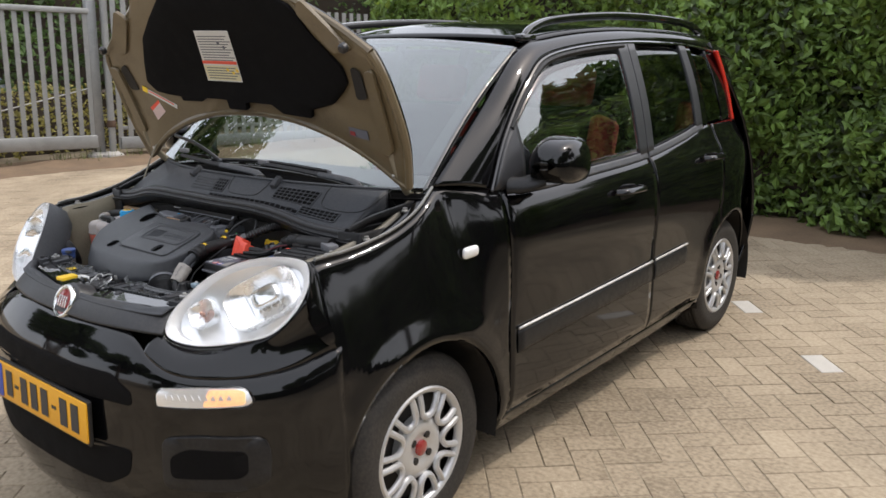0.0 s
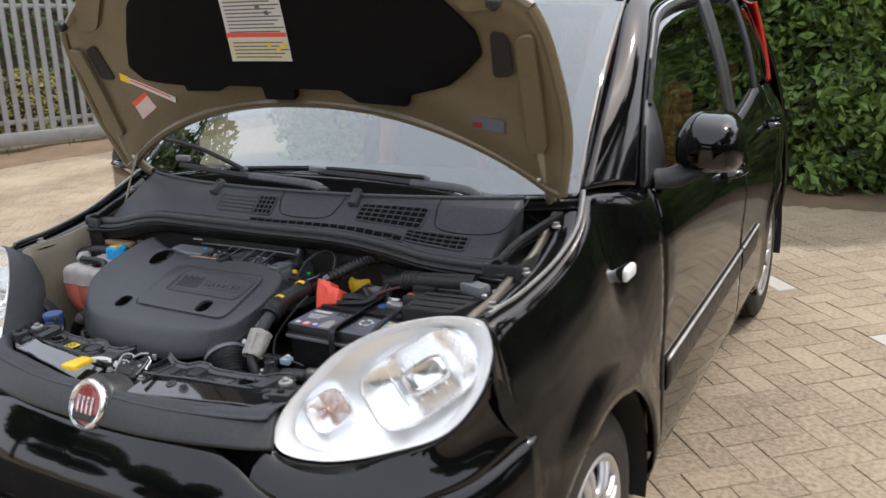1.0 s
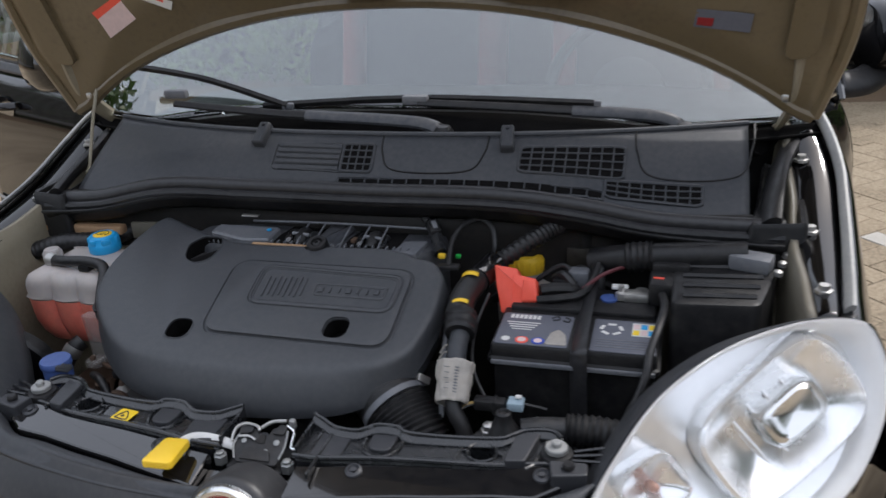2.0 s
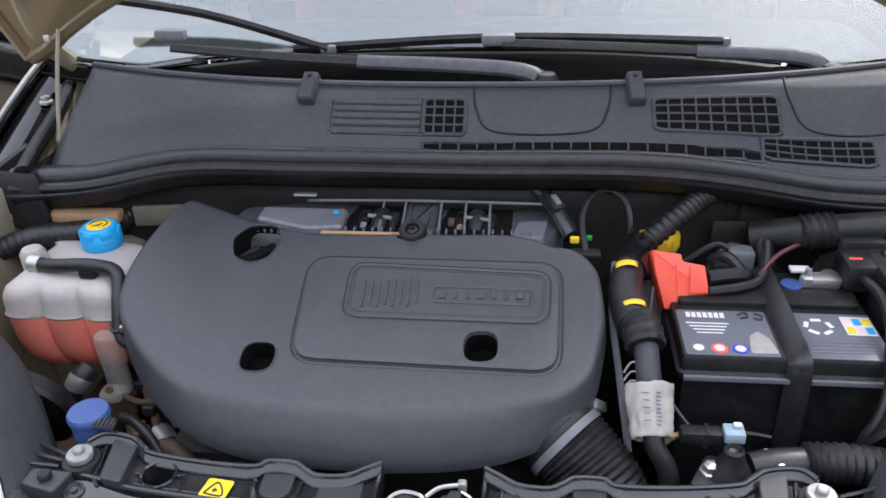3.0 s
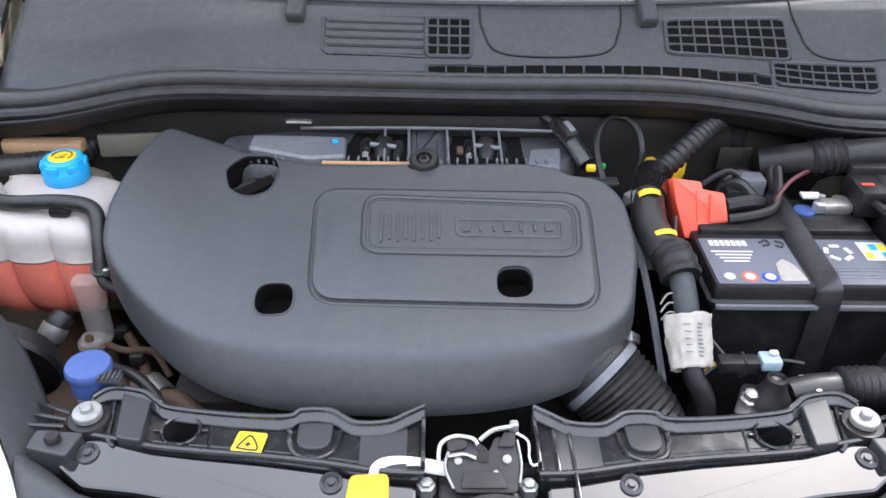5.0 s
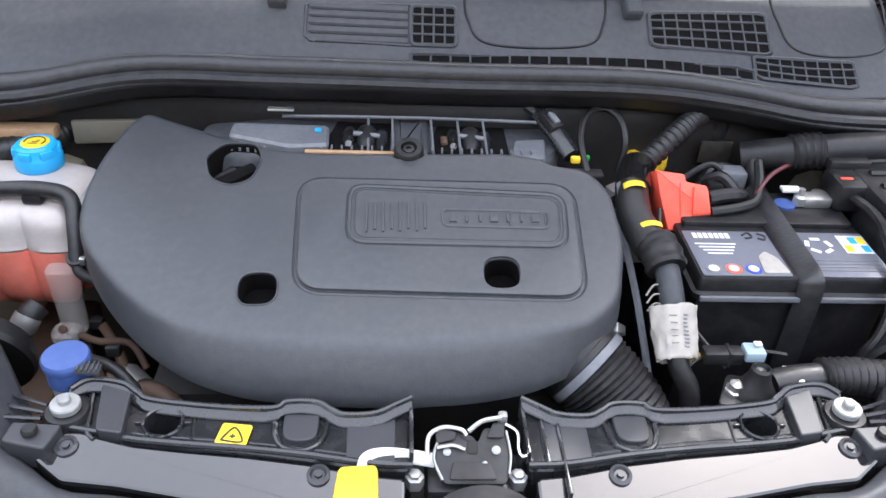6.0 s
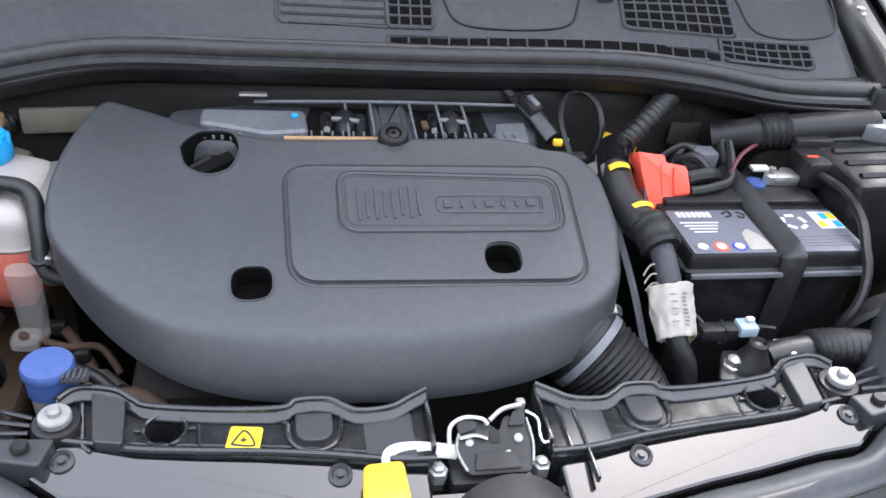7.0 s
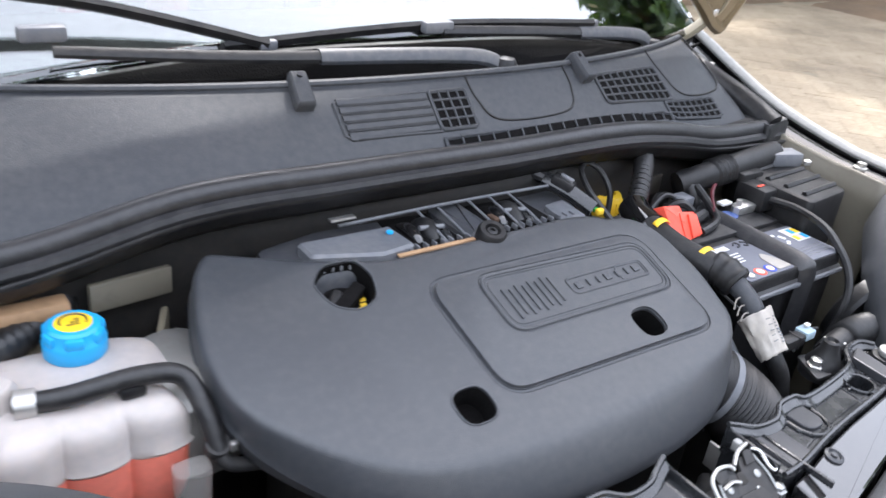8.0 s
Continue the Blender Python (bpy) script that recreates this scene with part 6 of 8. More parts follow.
ridge(inner_box, 0.018, 0.0019, 0.0040)
ridge([(-0.018, -0.310), (0.089, -0.316), (0.090, -0.295), (-0.019, -0.290)], 0.006, 0.0015, 0.0040)
ridge([(0.050, -0.3125), (0.086, -0.3145), (0.087, -0.297), (0.051, -0.294)], 0.004, 0.0011, 0.0040)
# emblem bars pressed into the cover
for k in range(8):
    x = -0.096 + 0.0170 * (k // 2) + 0.0085 * (k % 2)
    part("pressed_bar", box((0.0026, 0.040 if k % 2 == 0 else 0.034, 0.0022), (*on_cover(x, -0.297), 0.0046), 0.0006, m=CM), COVER, cover)
for k in range(7):
    part("pressed_bar", box((0.0028 if k % 3 else 0.008, 0.009, 0.0026), (*on_cover(-0.008 + 0.0140 * k, -0.3015 - 0.0004 * k), 0.0046), 0.0006, m=CM), COVER, cover)
# oil filler seen in the opening
fc = Vector((-0.241, -0.221, plane_z(-0.241, -0.221) - 0.020))
FCM = CM.to_3x3().to_4x4()
FCM = Matrix.Translation(fc) @ FCM
oil = part("oil_filler_cap", lathe([(0.0275, -0.022), (0.0275, -0.008), (0.024, -0.004), (0, -0.004)], 24, FCM), PAD, car, "black oil filler cap with yellow marks")
part("cap_grip", box((0.050, 0.015, 0.014), (0, 0, 0.002), 0.003, m=FCM @ Matrix.Rotation(0.55, 4, "Z")), PAD, oil, "dark finger grip")
part("cap_grip", box((0.030, 0.010, 0.010), (-0.006, 0.012, 0.001), 0.003, m=FCM @ Matrix.Rotation(0.75, 4, "Z")), BLACKP, oil)
for k, (dx, dy) in enumerate(((0.017, -0.005), (0.019, 0.001), (0.012, -0.009), (0.018, 0.007), (-0.010, -0.012), (-0.014, -0.006))):
    part("cap_mark", box((0.0060, 0.0042, 0.0012), (dx, dy, -0.0030), 0.0, m=FCM @ Matrix.Rotation(0.2 * k, 4, "Z").to_3x3().to_4x4() if k > 3 else FCM), YELLOW, oil)
bolt = part("cover_bolt", lathe([(0.0165, -0.03), (0.0165, 0.001), (0.0145, 0.004), (0.009, 0.004), (0.0075, -0.002), (0, -0.002)], 24, CM @ Matrix.Translation((*on_cover(-0.053, -0.206), 0.001))), BLACKP, cover, "black rubber-mounted cover bolt")
part("bolt_head", lathe([(0.006, -0.003), (0.006, 0.001), (0.003, 0.002), (0.0028, -0.001), (0, -0.001)], 12, CM @ Matrix.Translation((*on_cover(-0.053, -0.206), 0.002))), STEELD, bolt)

# engine block below
part("engine_block", box((0.46, 0.20, 0.26), (-0.09, -0.30, 0.60), 0.02), DARK, car, "dark engine block")
part("alternator", lathe([(0.05, -0.06), (0.055, -0.05), (0.055, 0.03), (0.04, 0.05), (0.015, 0.055)], 20, pose(-0.395, -0.21, 0.80, 90)), ALU, car, "cast alloy pump body")
for q in ((-0.41, -0.17, 0.83),):
    part("alloy_boss", lathe([(0.020, -0.05), (0.020, 0.0), (0.012, 0.004), (0.012, 0.016), (0, 0.018)], 10, Matrix.Translation(q)), ALU, car)
# pipes and brackets seen below the cover's edge
for pts, r, m in ((((-0.36, -0.40, 0.70), (-0.31, -0.40, 0.735), (-0.26, -0.43, 0.72), (-0.20, -0.46, 0.70)), 0.010, RUST), (((-0.38, -0.36, 0.74), (-0.34, -0.39, 0.75), (-0.30, -0.42, 0.72)), 0.006, HOSE), (((-0.33, -0.36, 0.70), (-0.30, -0.44, 0.715), (-0.22, -0.47, 0.71), (-0.12, -0.48, 0.70)), 0.012, HOSE),
                  (((-0.31, -0.46, 0.74), (-0.27, -0.45, 0.75), (-0.24, -0.46, 0.735)), 0.005, STEELD), (((-0.36, -0.33, 0.69), (-0.32, -0.37, 0.68), (-0.28, -0.45, 0.66)), 0.016, ALU), (((-0.05, -0.47, 0.70), (0.03, -0.48, 0.715), (0.08, -0.46, 0.70)), 0.010, STEELD)):
    part("pipe", tube(pts, r, 10, 20), m, car)
for q in ((-0.315, -0.425, 0.735), (-0.345, -0.385, 0.745), (0.02, -0.485, 0.72)):
    part("bracket_bolt", lathe([(0.010, -0.02), (0.010, 0.0), (0.006, 0.002), (0.006, 0.009), (0, 0.010)], 8, Matrix.Translation(q)), RUST, car)
# intake manifold behind the cover
mani = part("intake_manifold", rings(rounded([(-0.30, -0.160), (-0.265, -0.190), (-0.18, -0.200), (0.095, -0.206), (0.125, -0.16), (0.125, -0.100), (-0.20, -0.095), (-0.29, -0.115)], 0.012), [(0, 0.80), (0, 0.888), (0.004, 0.894), (0.010, 0.895)]), MANI, car, "grey moulded intake manifold behind the cover")
for x0, x1 in ((-0.142, -0.074), (-0.022, 0.062)):
    # thin black plate on top; the pocket's shade is its colour
    part("pocket_shade_plate", slab(rounded([(x0 - 0.004, -0.150), (x0, -0.190), (x1, -0.190), (x1, -0.100), (x0 + 0.006, -0.100)], 0.006), 0.003, 0.001, Matrix.Translation((0, 0, 0.8935))), PAD, mani, "black plate painting in the shade of a runner pocket")
    for k, (dx, r) in enumerate(((0.020, 0.0085), (0.040, 0.0125), (0.057, 0.0075))):
        part("runner", tube([(x0 + dx, -0.125 - 0.006 * k, 0.893), (x0 + dx + 0.001, -0.150, 0.899), (x0 + dx, -0.172 - 0.003 * k, 0.893)], lambda f, r=r: r * (0.55 + 0.45 * math.sin(math.pi * f)), 14, 12), (GLOSSP, BLACKP, RAILP)[k], mani, "glossy black runner")
    part("runner_band", tube([(x0 + 0.026, -0.158, 0.906), (x0 + 0.056, -0.162, 0.905)], 0.003, 10, 4), GREYP, mani)
part("copper_fleck", box((0.008, 0.016, 0.006), (-0.012, -0.160, 0.900), 0.002), RUST, mani)
part("yellowed_strip", box((0.100, 0.006, 0.003), (-0.118, -0.1965, 0.9015), 0.001), LEDGE, mani, "yellowed plastic strip")
part("manifold_boss", rings(rounded([(-0.071, -0.196), (-0.030, -0.196), (-0.028, -0.108), (-0.073, -0.108)], 0.010), [(0, 0.885), (0, 0.900), (0.005, 0.905), (0.010, 0.906)]), MANI, mani)
part("grey_web", slab(rounded([(0.062, -0.200), (0.100, -0.202), (0.106, -0.152), (0.070, -0.158)], 0.004), 0.010, 0.002, Matrix.Translation((0, 0, 0.892))), GREYP, mani)
part("wire_frame", tube([(-0.20, -0.128, 0.911), (-0.05, -0.128, 0.913), (0.10, -0.132, 0.913)], 0.0020, 6), GREYP, mani)
for x in (-0.100, -0.072, -0.027, 0.004, 0.034):
    part("wire_frame", tube([(x, -0.128, 0.912), (x + 0.001, -0.165, 0.905), (x + 0.002, -0.198, 0.897)], 0.0016, 6), GREYP, mani)
hump = [(-0.16 + 0.0675 * k / 4, -0.086 - 0.010 * (1 if k % 4 == 0 else 0), 0.930 - 0.012 * (1 if k % 4 == 0 else 0)) for k in range(17)]
part("arch_rim", tube(hump, 0.0042, 8, 90), MANI, mani, "scalloped grey rim")
solid(part("arch_shade", grid(lambda u, v: (-0.17 + 0.29 * u, -0.090 - 0.012 * v, 0.925 - 0.03 * v), 20, 4), BLACKP, mani), 0.004)
part("coil_pack", rings(rounded([(-0.255, -0.140), (-0.145, -0.142), (-0.142, -0.190), (-0.185, -0.196), (-0.255, -0.172)], 0.005), [(0, 0.87), (0, 0.905), (0.003, 0.908)]), GREYP, mani, "grey coil pack")
for k in range(9):
    part("rib", box((0.003, 0.018, 0.006), (-0.285 + 0.009 * k, -0.176 - 0.0012 * k, 0.899), 0.001), GREYP, mani)
for k in range(22):
    part("rib", box((0.0022, 0.009, 0.006), (-0.150 + 0.0112 * k, -0.188 - 0.0001 * k, 0.9015), 0.0006), GREYP, mani)
part("blue_dot", lathe([(0.004, 0), (0.004, 0.002), (0, 0.003)], 12, Matrix.Translation((-0.156, -0.160, 0.909))), BLUECAP, mani, "small blue paint dot")
part("steel_tab", box((0.03, 0.008, 0.003), (-0.20, -0.135, 0.923), 0.001), ZINC, mani)
sens = part("sensor_plug", tube([(0.101, -0.120, 0.918), (0.117, -0.150, 0.910), (0.133, -0.182, 0.896)], 0.0105, 8, flat=0.8), RAILP, car, "dark diagonal sensor plug")
part("plug_body", box((0.017, 0.030, 0.015), (0, 0, 0), 0.003, m=frame_at((0.113, -0.142, 0.918), (0.88, 0.45, 0), (-0.42, 0.85, 0.28))), BLACKP, sens)
part("plug_latch", box((0.007, 0.018, 0.004), (0, -0.002, 0.009), 0.001, m=frame_at((0.113, -0.142, 0.918), (0.88, 0.45, 0), (-0.42, 0.85, 0.28))), GREYP, sens, "grey latch")
part("plug_clip", box((0.011, 0.007, 0.008), (0.137, -0.189, 0.895), 0.002), YELLOW, sens, "yellow locking clip")
part("plug_tail", tube([(0.101, -0.120, 0.918), (0.08, -0.105, 0.925), (0.05, -0.095, 0.92)], 0.007, 8), HOSE, sens)
part("coil_hose", tube([(0.150, -0.200, 0.885), (0.146, -0.160, 0.908), (0.158, -0.128, 0.922), (0.180, -0.114, 0.926), (0.200, -0.124, 0.915), (0.206, -0.142, 0.890), (0.200, -0.150, 0.86)], 0.0040, 8, 40), HOSE, car, "thin black looped hose")
part("green_clip", box((0.008, 0.006, 0.006), (0.155, -0.165, 0.885), 0.001), mat("green_plastic", (0.03, 0.4, 0.06), 0.4), car)
part("metal_bracket", box((0.034, 0.016, 0.006), (0.150, -0.203, 0.885), 0.002), STEELD, car)

# brake fluid cap
bf = part("brake_reservoir", lathe([(0.045, 0.72), (0.048, 0.78), (0.046, 0.815), (0.026, 0.825), (0.026, 0.84)], 24, Matrix.Translation((0.2465, -0.0975, 0.0005))), TANK, car, "milky brake fluid reservoir")
cap = part("yellow_cap", lathe([(0.026, 0.838), (0.028, 0.842), (0.028, 0.860), (0.025, 0.866), (0.018, 0.867), (0.015, 0.863), (0, 0.863)], 32, Matrix.Translation((0.2465, -0.0975, 0.0005))), YELLOW, bf, "yellow screw cap")
for k in range(20):
    a = 2 * math.pi * k / 20
    part("grip_rib", box((0.0022, 0.0030, 0.016), (0.2465 + 0.0280 * math.cos(a), -0.0975 + 0.0280 * math.sin(a), 0.8515), 0.0006), YELLOW, cap)

# loom of hoses in front of the battery
loom = part("wiring_loom", tube([(0.207, -0.190, 0.879), (0.197, -0.225, 0.877), (0.190, -0.275, 0.872), (0.196, -0.330, 0.869)], 0.0185, 14, 40), HOSE, car, "thick black wiring loom wrapped in tape")
part("bellows", tube([(0.318, -0.098, 0.919), (0.300, -0.110, 0.920), (0.266, -0.142, 0.909), (0.218, -0.180, 0.885)], 0.0116, 14, rib=0.0024, ribs=22), HOSE, loom, "corrugated black conduit")
part("elbow", tube([(0.306, -0.108, 0.926), (0.325, -0.097, 0.922), (0.335, -0.090, 0.90), (0.335, -0.088, 0.86)], 0.013, 12), HOSE, loom)
part("tape_wrap", tube([(0.214, -0.178, 0.883), (0.206, -0.196, 0.879), (0.198, -0.226, 0.877)], 0.0200, 18, 24), GLOSSP, loom, "shiny black tape")
part("collar", tube([(0.200, -0.322, 0.871), (0.203, -0.340, 0.868), (0.205, -0.356, 0.862)], 0.0195, 16, rib=0.002, ribs=3), BLACKP, loom)
part("lower_loom", tube([(0.205, -0.350, 0.864), (0.206, -0.375, 0.850), (0.207, -0.392, 0.834), (0.208, -0.410, 0.816)], 0.0125, 12, 30), PLASTIC, loom, "dark grey cloth sleeve")
def crumple(u, v):
    c = Vector((0.207, -0.386, 0.838)).lerp(Vector((0.209, -0.424, 0.802)), v)
    a = 2 * math.pi * u
    side, up = Vector((1, 0.06, 0)), Vector((0, -0.62, 0.79))
    r = 0.0186 + 0.0020 * noise.noise((3 * math.cos(a), 3 * math.sin(a), v * 3)) + 0.0009 * noise.noise((8 * math.cos(a), 8 * math.sin(a), v * 9)) - 0.0035 * v
    ragged = 0.0022 * noise.noise((4 * math.cos(a), 4 * math.sin(a), 7.7 + round(v)))
    return c + side * (r * 1.30 * math.cos(a)) + up * (r * 0.98 * math.sin(a)) + Vector((0, ragged, 0))


solid(part("loom_label", grid(crumple, 48, 18), PAPER, loom, "crumpled white paper wrap with faint print round the loom", 40), 0.0008)
part("loom_tail", tube([(0.208, -0.405, 0.820), (0.212, -0.425, 0.795), (0.225, -0.432, 0.770), (0.235, -0.44, 0.72)], 0.0105, 10, 24), HOSE, loom)
for k in range(9):
    part("label_bar", grid(lambda u, v: crumple(0.19 + 0.035 * u, 0.22 + 0.070 * k + 0.030 * v) + Vector((0, -0.0007, 0.0009)), 4, 2), GREYP, loom)
for k in range(5):
    part("label_bar", grid(lambda u, v: crumple(0.27 + (0.05 - 0.006 * (k % 2)) * u, 0.20 + 0.13 * k + 0.020 * v) + Vector((0, -0.0006, 0.0008)), 4, 2), GREYP, loom)
for k in range(3):
    part("label_fold", tube([(0.183, -0.374 - 0.006 * k, 0.843 - 0.005 * k), (0.190, -0.370 - 0.007 * k, 0.853 - 0.006 * k), (0.201, -0.373 - 0.008 * k, 0.855 - 0.007 * k)], 0.0016, 6, 10, flat=0.6), PAPER, loom)
for x, y, z, w in ((0.1885, -0.242, 0.8965, 0.0085), (0.1905, -0.312, 0.8895, 0.007)):
    def patch(u, v, x=x, y=y, z=z, w=w):
        a = -0.75 + 1.3 * u
        return (x + 0.006 + 0.0200 * math.sin(a), y + w * (v - 0.5), z - 0.0200 + 0.0204 * math.cos(a) - 0.19 * w * (0.5 - v))
    solid(part("yellow_tape", grid(patch, 10, 3), YELLOW, loom, "small yellow tape patch", 60), 0.0008)
part("thin_wire", tube([(0.182, -0.225, 0.885), (0.176, -0.29, 0.862), (0.182, -0.36, 0.82), (0.19, -0.41, 0.77)], 0.004, 6), GREYP, loom)
part("thin_wire", tube([(0.222, -0.255, 0.872), (0.214, -0.31, 0.845), (0.225, -0.37, 0.82), (0.262, -0.42, 0.79)], 0.0022, 6), HOSE, loom)

# red terminal cover
RBM = frame_at((0.255, -0.235, 0.871), (1, 0.05, 0), (0, 0.54, 0.84))
u = 0.00066
face = [(-28, -50), (10, -53), (12, -28), (49, -25), (42, 25), (5, 32), (2, 45), (-48, 52), (-42, 10)]
rb = part("terminal_cover", slab(rounded([(a * u, b * u) for a, b in face], 0.0022, 2), 0.034, 0.0022, RBM @ Matrix.Translation((0, 0, -0.034))), REDP, car, "bright red plastic battery terminal cover", 25)
part("cover_step", slab(rounded([(14 * u, -24 * u), (46 * u, -22 * u), (41 * u, 20 * u), (16 * u, 24 * u)], 0.0015, 2), 0.003, 0.001, RBM), REDP, rb)
part("cover_ridge", box((0.0012, 0.036, 0.0016), (-0.004, 0.002, 0.0006), 0.0005, m=RBM), REDP, rb)
part("power_cable", tube([(0.288, -0.220, 0.866), (0.310, -0.214, 0.867), (0.330, -0.208, 0.864), (0.340, -0.196, 0.850)], 0.0085, 8, 30, rib=0.0), HOSE, rb, "black power cable")
part("power_cable", tube([(0.286, -0.241, 0.861), (0.315, -0.236, 0.863), (0.342, -0.222, 0.864), (0.356, -0.195, 0.872), (0.362, -0.165, 0.885)], 0.0055, 8, 30), HOSE, rb)
part("dark_red_wire", tube([(0.345, -0.215, 0.868), (0.372, -0.186, 0.880), (0.41, -0.165, 0.888), (0.45, -0.150, 0.893)], 0.0028, 6), mat("dark_red_rubber", (0.10, 0.02, 0.025), 0.5), rb)

# battery
batt = part("battery", rings(rounded([(0.243, -0.352), (0.452, -0.352), (0.452, -0.180), (0.243, -0.180)], 0.005), [(0.004, 0.62), (0.004, 0.823), (-0.004, 0.825), (-0.004, 0.831), (0.0, 0.833), (0.0, 0.847), (0.002, 0.850)]), BLACKP, car, "black car battery with grey top labels under a strap")
part("battery_deck", slab(rounded([(0.252, -0.255), (0.446, -0.255), (0.446, -0.186), (0.252, -0.186)], 0.004), 0.006, 0.002, Matrix.Translation((0, 0, 0.8502))), BLACKP, batt)
part("edge_strip", box((0.205, 0.004, 0.006), (0.3475, -0.358, 0.828), 0.001), GREYP, batt, "pale grey strip along the battery's front ledge")
for a, b in ((0.247, 0.341), (0.369, 0.450)):
    bl = part("battery_label", slab(rounded([(a, -0.349), (b, -0.349), (b, -0.266), (a, -0.266)], 0.003), 0.0012, 0.0004, Matrix.Translation((0, 0, 0.8503))), GREYLAB, batt, "grey-blue printed battery label")
    if a < 0.3:
        for k in range(7):
            part("print_bar", box((0.0045, 0.010, 0.0004), (a + 0.012 + 0.006 * k, -0.276, 0.8518), 0), WHITELAB, bl)
        for k in range(4):
            part("print_bar", box((0.045 - 0.006 * k, 0.002, 0.0004), (a + 0.03, -0.292 - 0.006 * k, 0.8518), 0), WHITELAB, bl)
        for k, m in enumerate((WHITELAB, REDP, PLATEBLUE)):
            part("print_disc", lathe([(0.0085, 0), (0.0085, 0.0005), (0, 0.0005)], 18, Matrix.Translation((a + 0.014 + 0.021 * k, -0.338, 0.8516))), m if k else GREYP, bl)
            part("print_disc", lathe([(0.0055, 0), (0.0055, 0.0004), (0, 0.0004)], 18, Matrix.Translation((a + 0.014 + 0.021 * k, -0.338, 0.8522))), WHITELAB if k < 1 else PINKLAB, bl)
        part("torn_patch", slab(rounded([(0.312, -0.345), (0.340, -0.345), (0.336, -0.318), (0.326, -0.305), (0.316, -0.315)], 0.004), 0.0006, 0.0002, Matrix.Translation((0, 0, 0.8518))), PAPER, bl, "torn white paper patch")
        part("pen_mark", tube([(0.312, -0.275, 0.852), (0.320, -0.270, 0.852), (0.322, -0.278, 0.852), (0.314, -0.281, 0.852)], 0.0013, 5, 16), INK, bl)
        part("pen_mark", tube([(0.330, -0.271, 0.852), (0.337, -0.276, 0.852), (0.334, -0.283, 0.852), (0.328, -0.280, 0.852)], 0.0013, 5, 16), INK, bl)
    else:
        for k in range(5):
            an = 2 * math.pi * k / 5
            part("recycling_arrow", box((0.011, 0.005, 0.0005), (0, 0, 0), 0.001, m=Matrix.Translation((0.392, -0.292, 0.8518)) @ Matrix.Rotation(an, 4, "Z") @ Matrix.Translation((0, 0.0125, 0))), WHITELAB, bl)
        part("square_print", slab([(0.418, -0.306), (0.448, -0.306), (0.448, -0.272), (0.418, -0.272)], 0.0005, 0.0001, Matrix.Translation((0, 0, 0.8516))), WHITELAB, bl)
        for k in range(3):
            for j in range(2):
                part("square_print", slab([(0.4195 + 0.0095 * k, -0.304 + 0.016 * j), (0.4275 + 0.0095 * k, -0.304 + 0.016 * j), (0.4275 + 0.0095 * k, -0.292 + 0.016 * j), (0.4195 + 0.0095 * k, -0.292 + 0.016 * j)], 0.0004, 0.0001, Matrix.Translation((0, 0, 0.8523))), (YSTICK, PINKLAB, BLUECAP)[(k + j) % 3], bl)
        for k in range(4):
            part("print_bar", box((0.07, 0.0015, 0.0004), (0.41, -0.320 - 0.006 * k, 0.8518), 0), GREYP, bl)
part("battery_strap", tube([(0.352, -0.175, 0.80), (0.353, -0.178, 0.853), (0.354, -0.20, 0.8585), (0.355, -0.30, 0.8565), (0.356, -0.350, 0.854), (0.357, -0.3600, 0.842), (0.3575, -0.3600, 0.80), (0.358, -0.358, 0.70)], 0.0125, 8, 60, flat=0.22), RUBBER, batt, "black rubber hold-down strap")
part("terminal", lathe([(0.010, 0.85), (0.009, 0.868), (0, 0.869)], 16, Matrix.Translation((0.425, -0.205, 0))), ZINC, batt)
clampp = part("terminal_clamp", box((0.035, 0.02, 0.014), (0.418, -0.212, 0.862), 0.004), ZINC, batt, "bright battery clamp")
part("clamp_nut", lathe([(0.008, 0), (0.008, 0.010), (0.004, 0.012), (0.004, 0.02), (0, 0.02)], 6, Matrix.Translation((0.398, -0.215, 0.858))), ZINC, clampp)
part("white_tag", box((0.022, 0.012, 0.004), (0.395, -0.195, 0.866), 0.001), WHITELAB, batt)
part("blue_ring", lathe([(0.012, 0), (0.012, 0.003), (0.008, 0.004)], 16, Matrix.Translation((0.382, -0.216, 0.856))), NAVYCAP, batt)
plug = part("earth_plug", box((0.035, 0.05, 0.035), (0.452, -0.205, 0.873), 0.006), BLACKP, car, "black earth cable plug")
part("plug_mark", box((0.014, 0.004, 0.001), (0.447, -0.212, 0.8912), 0), REDP, plug)
part("earth_cable", tube([(0.452, -0.225, 0.875), (0.457, -0.27, 0.878), (0.451, -0.318, 0.872), (0.443, -0.350, 0.856), (0.440, -0.371, 0.836), (0.431, -0.386, 0.81), (0.419, -0.390, 0.78), (0.415, -0.38, 0.72)], 0.0055, 8, 40), HOSE, plug, "black earth cable")

# control box, intake duct on the car's left
cbx = part("control_box", slab(rounded([(0.464, -0.285), (0.572, -0.276), (0.602, -0.16), (0.575, -0.125), (0.50, -0.118), (0.464, -0.15)], 0.012), 0.14, 0.006, Matrix.Translation((0, 0, 0.752))), BLACKP, car, "black plastic fuse and control box")
for k in range(4):
    part("box_rib", tube([(0.478, -0.262 + 0.030 * k, 0.8925), (0.568 + 0.006 * k, -0.255 + 0.030 * k, 0.8925)], 0.0045, 6), BLACKP, cbx)
part("connector", box((0.055, 0.032, 0.022), (0, 0, 0), 0.004, m=pose(0.566, -0.165, 0.902, 0, 0, -18)), GREYP, cbx, "light grey connector block")
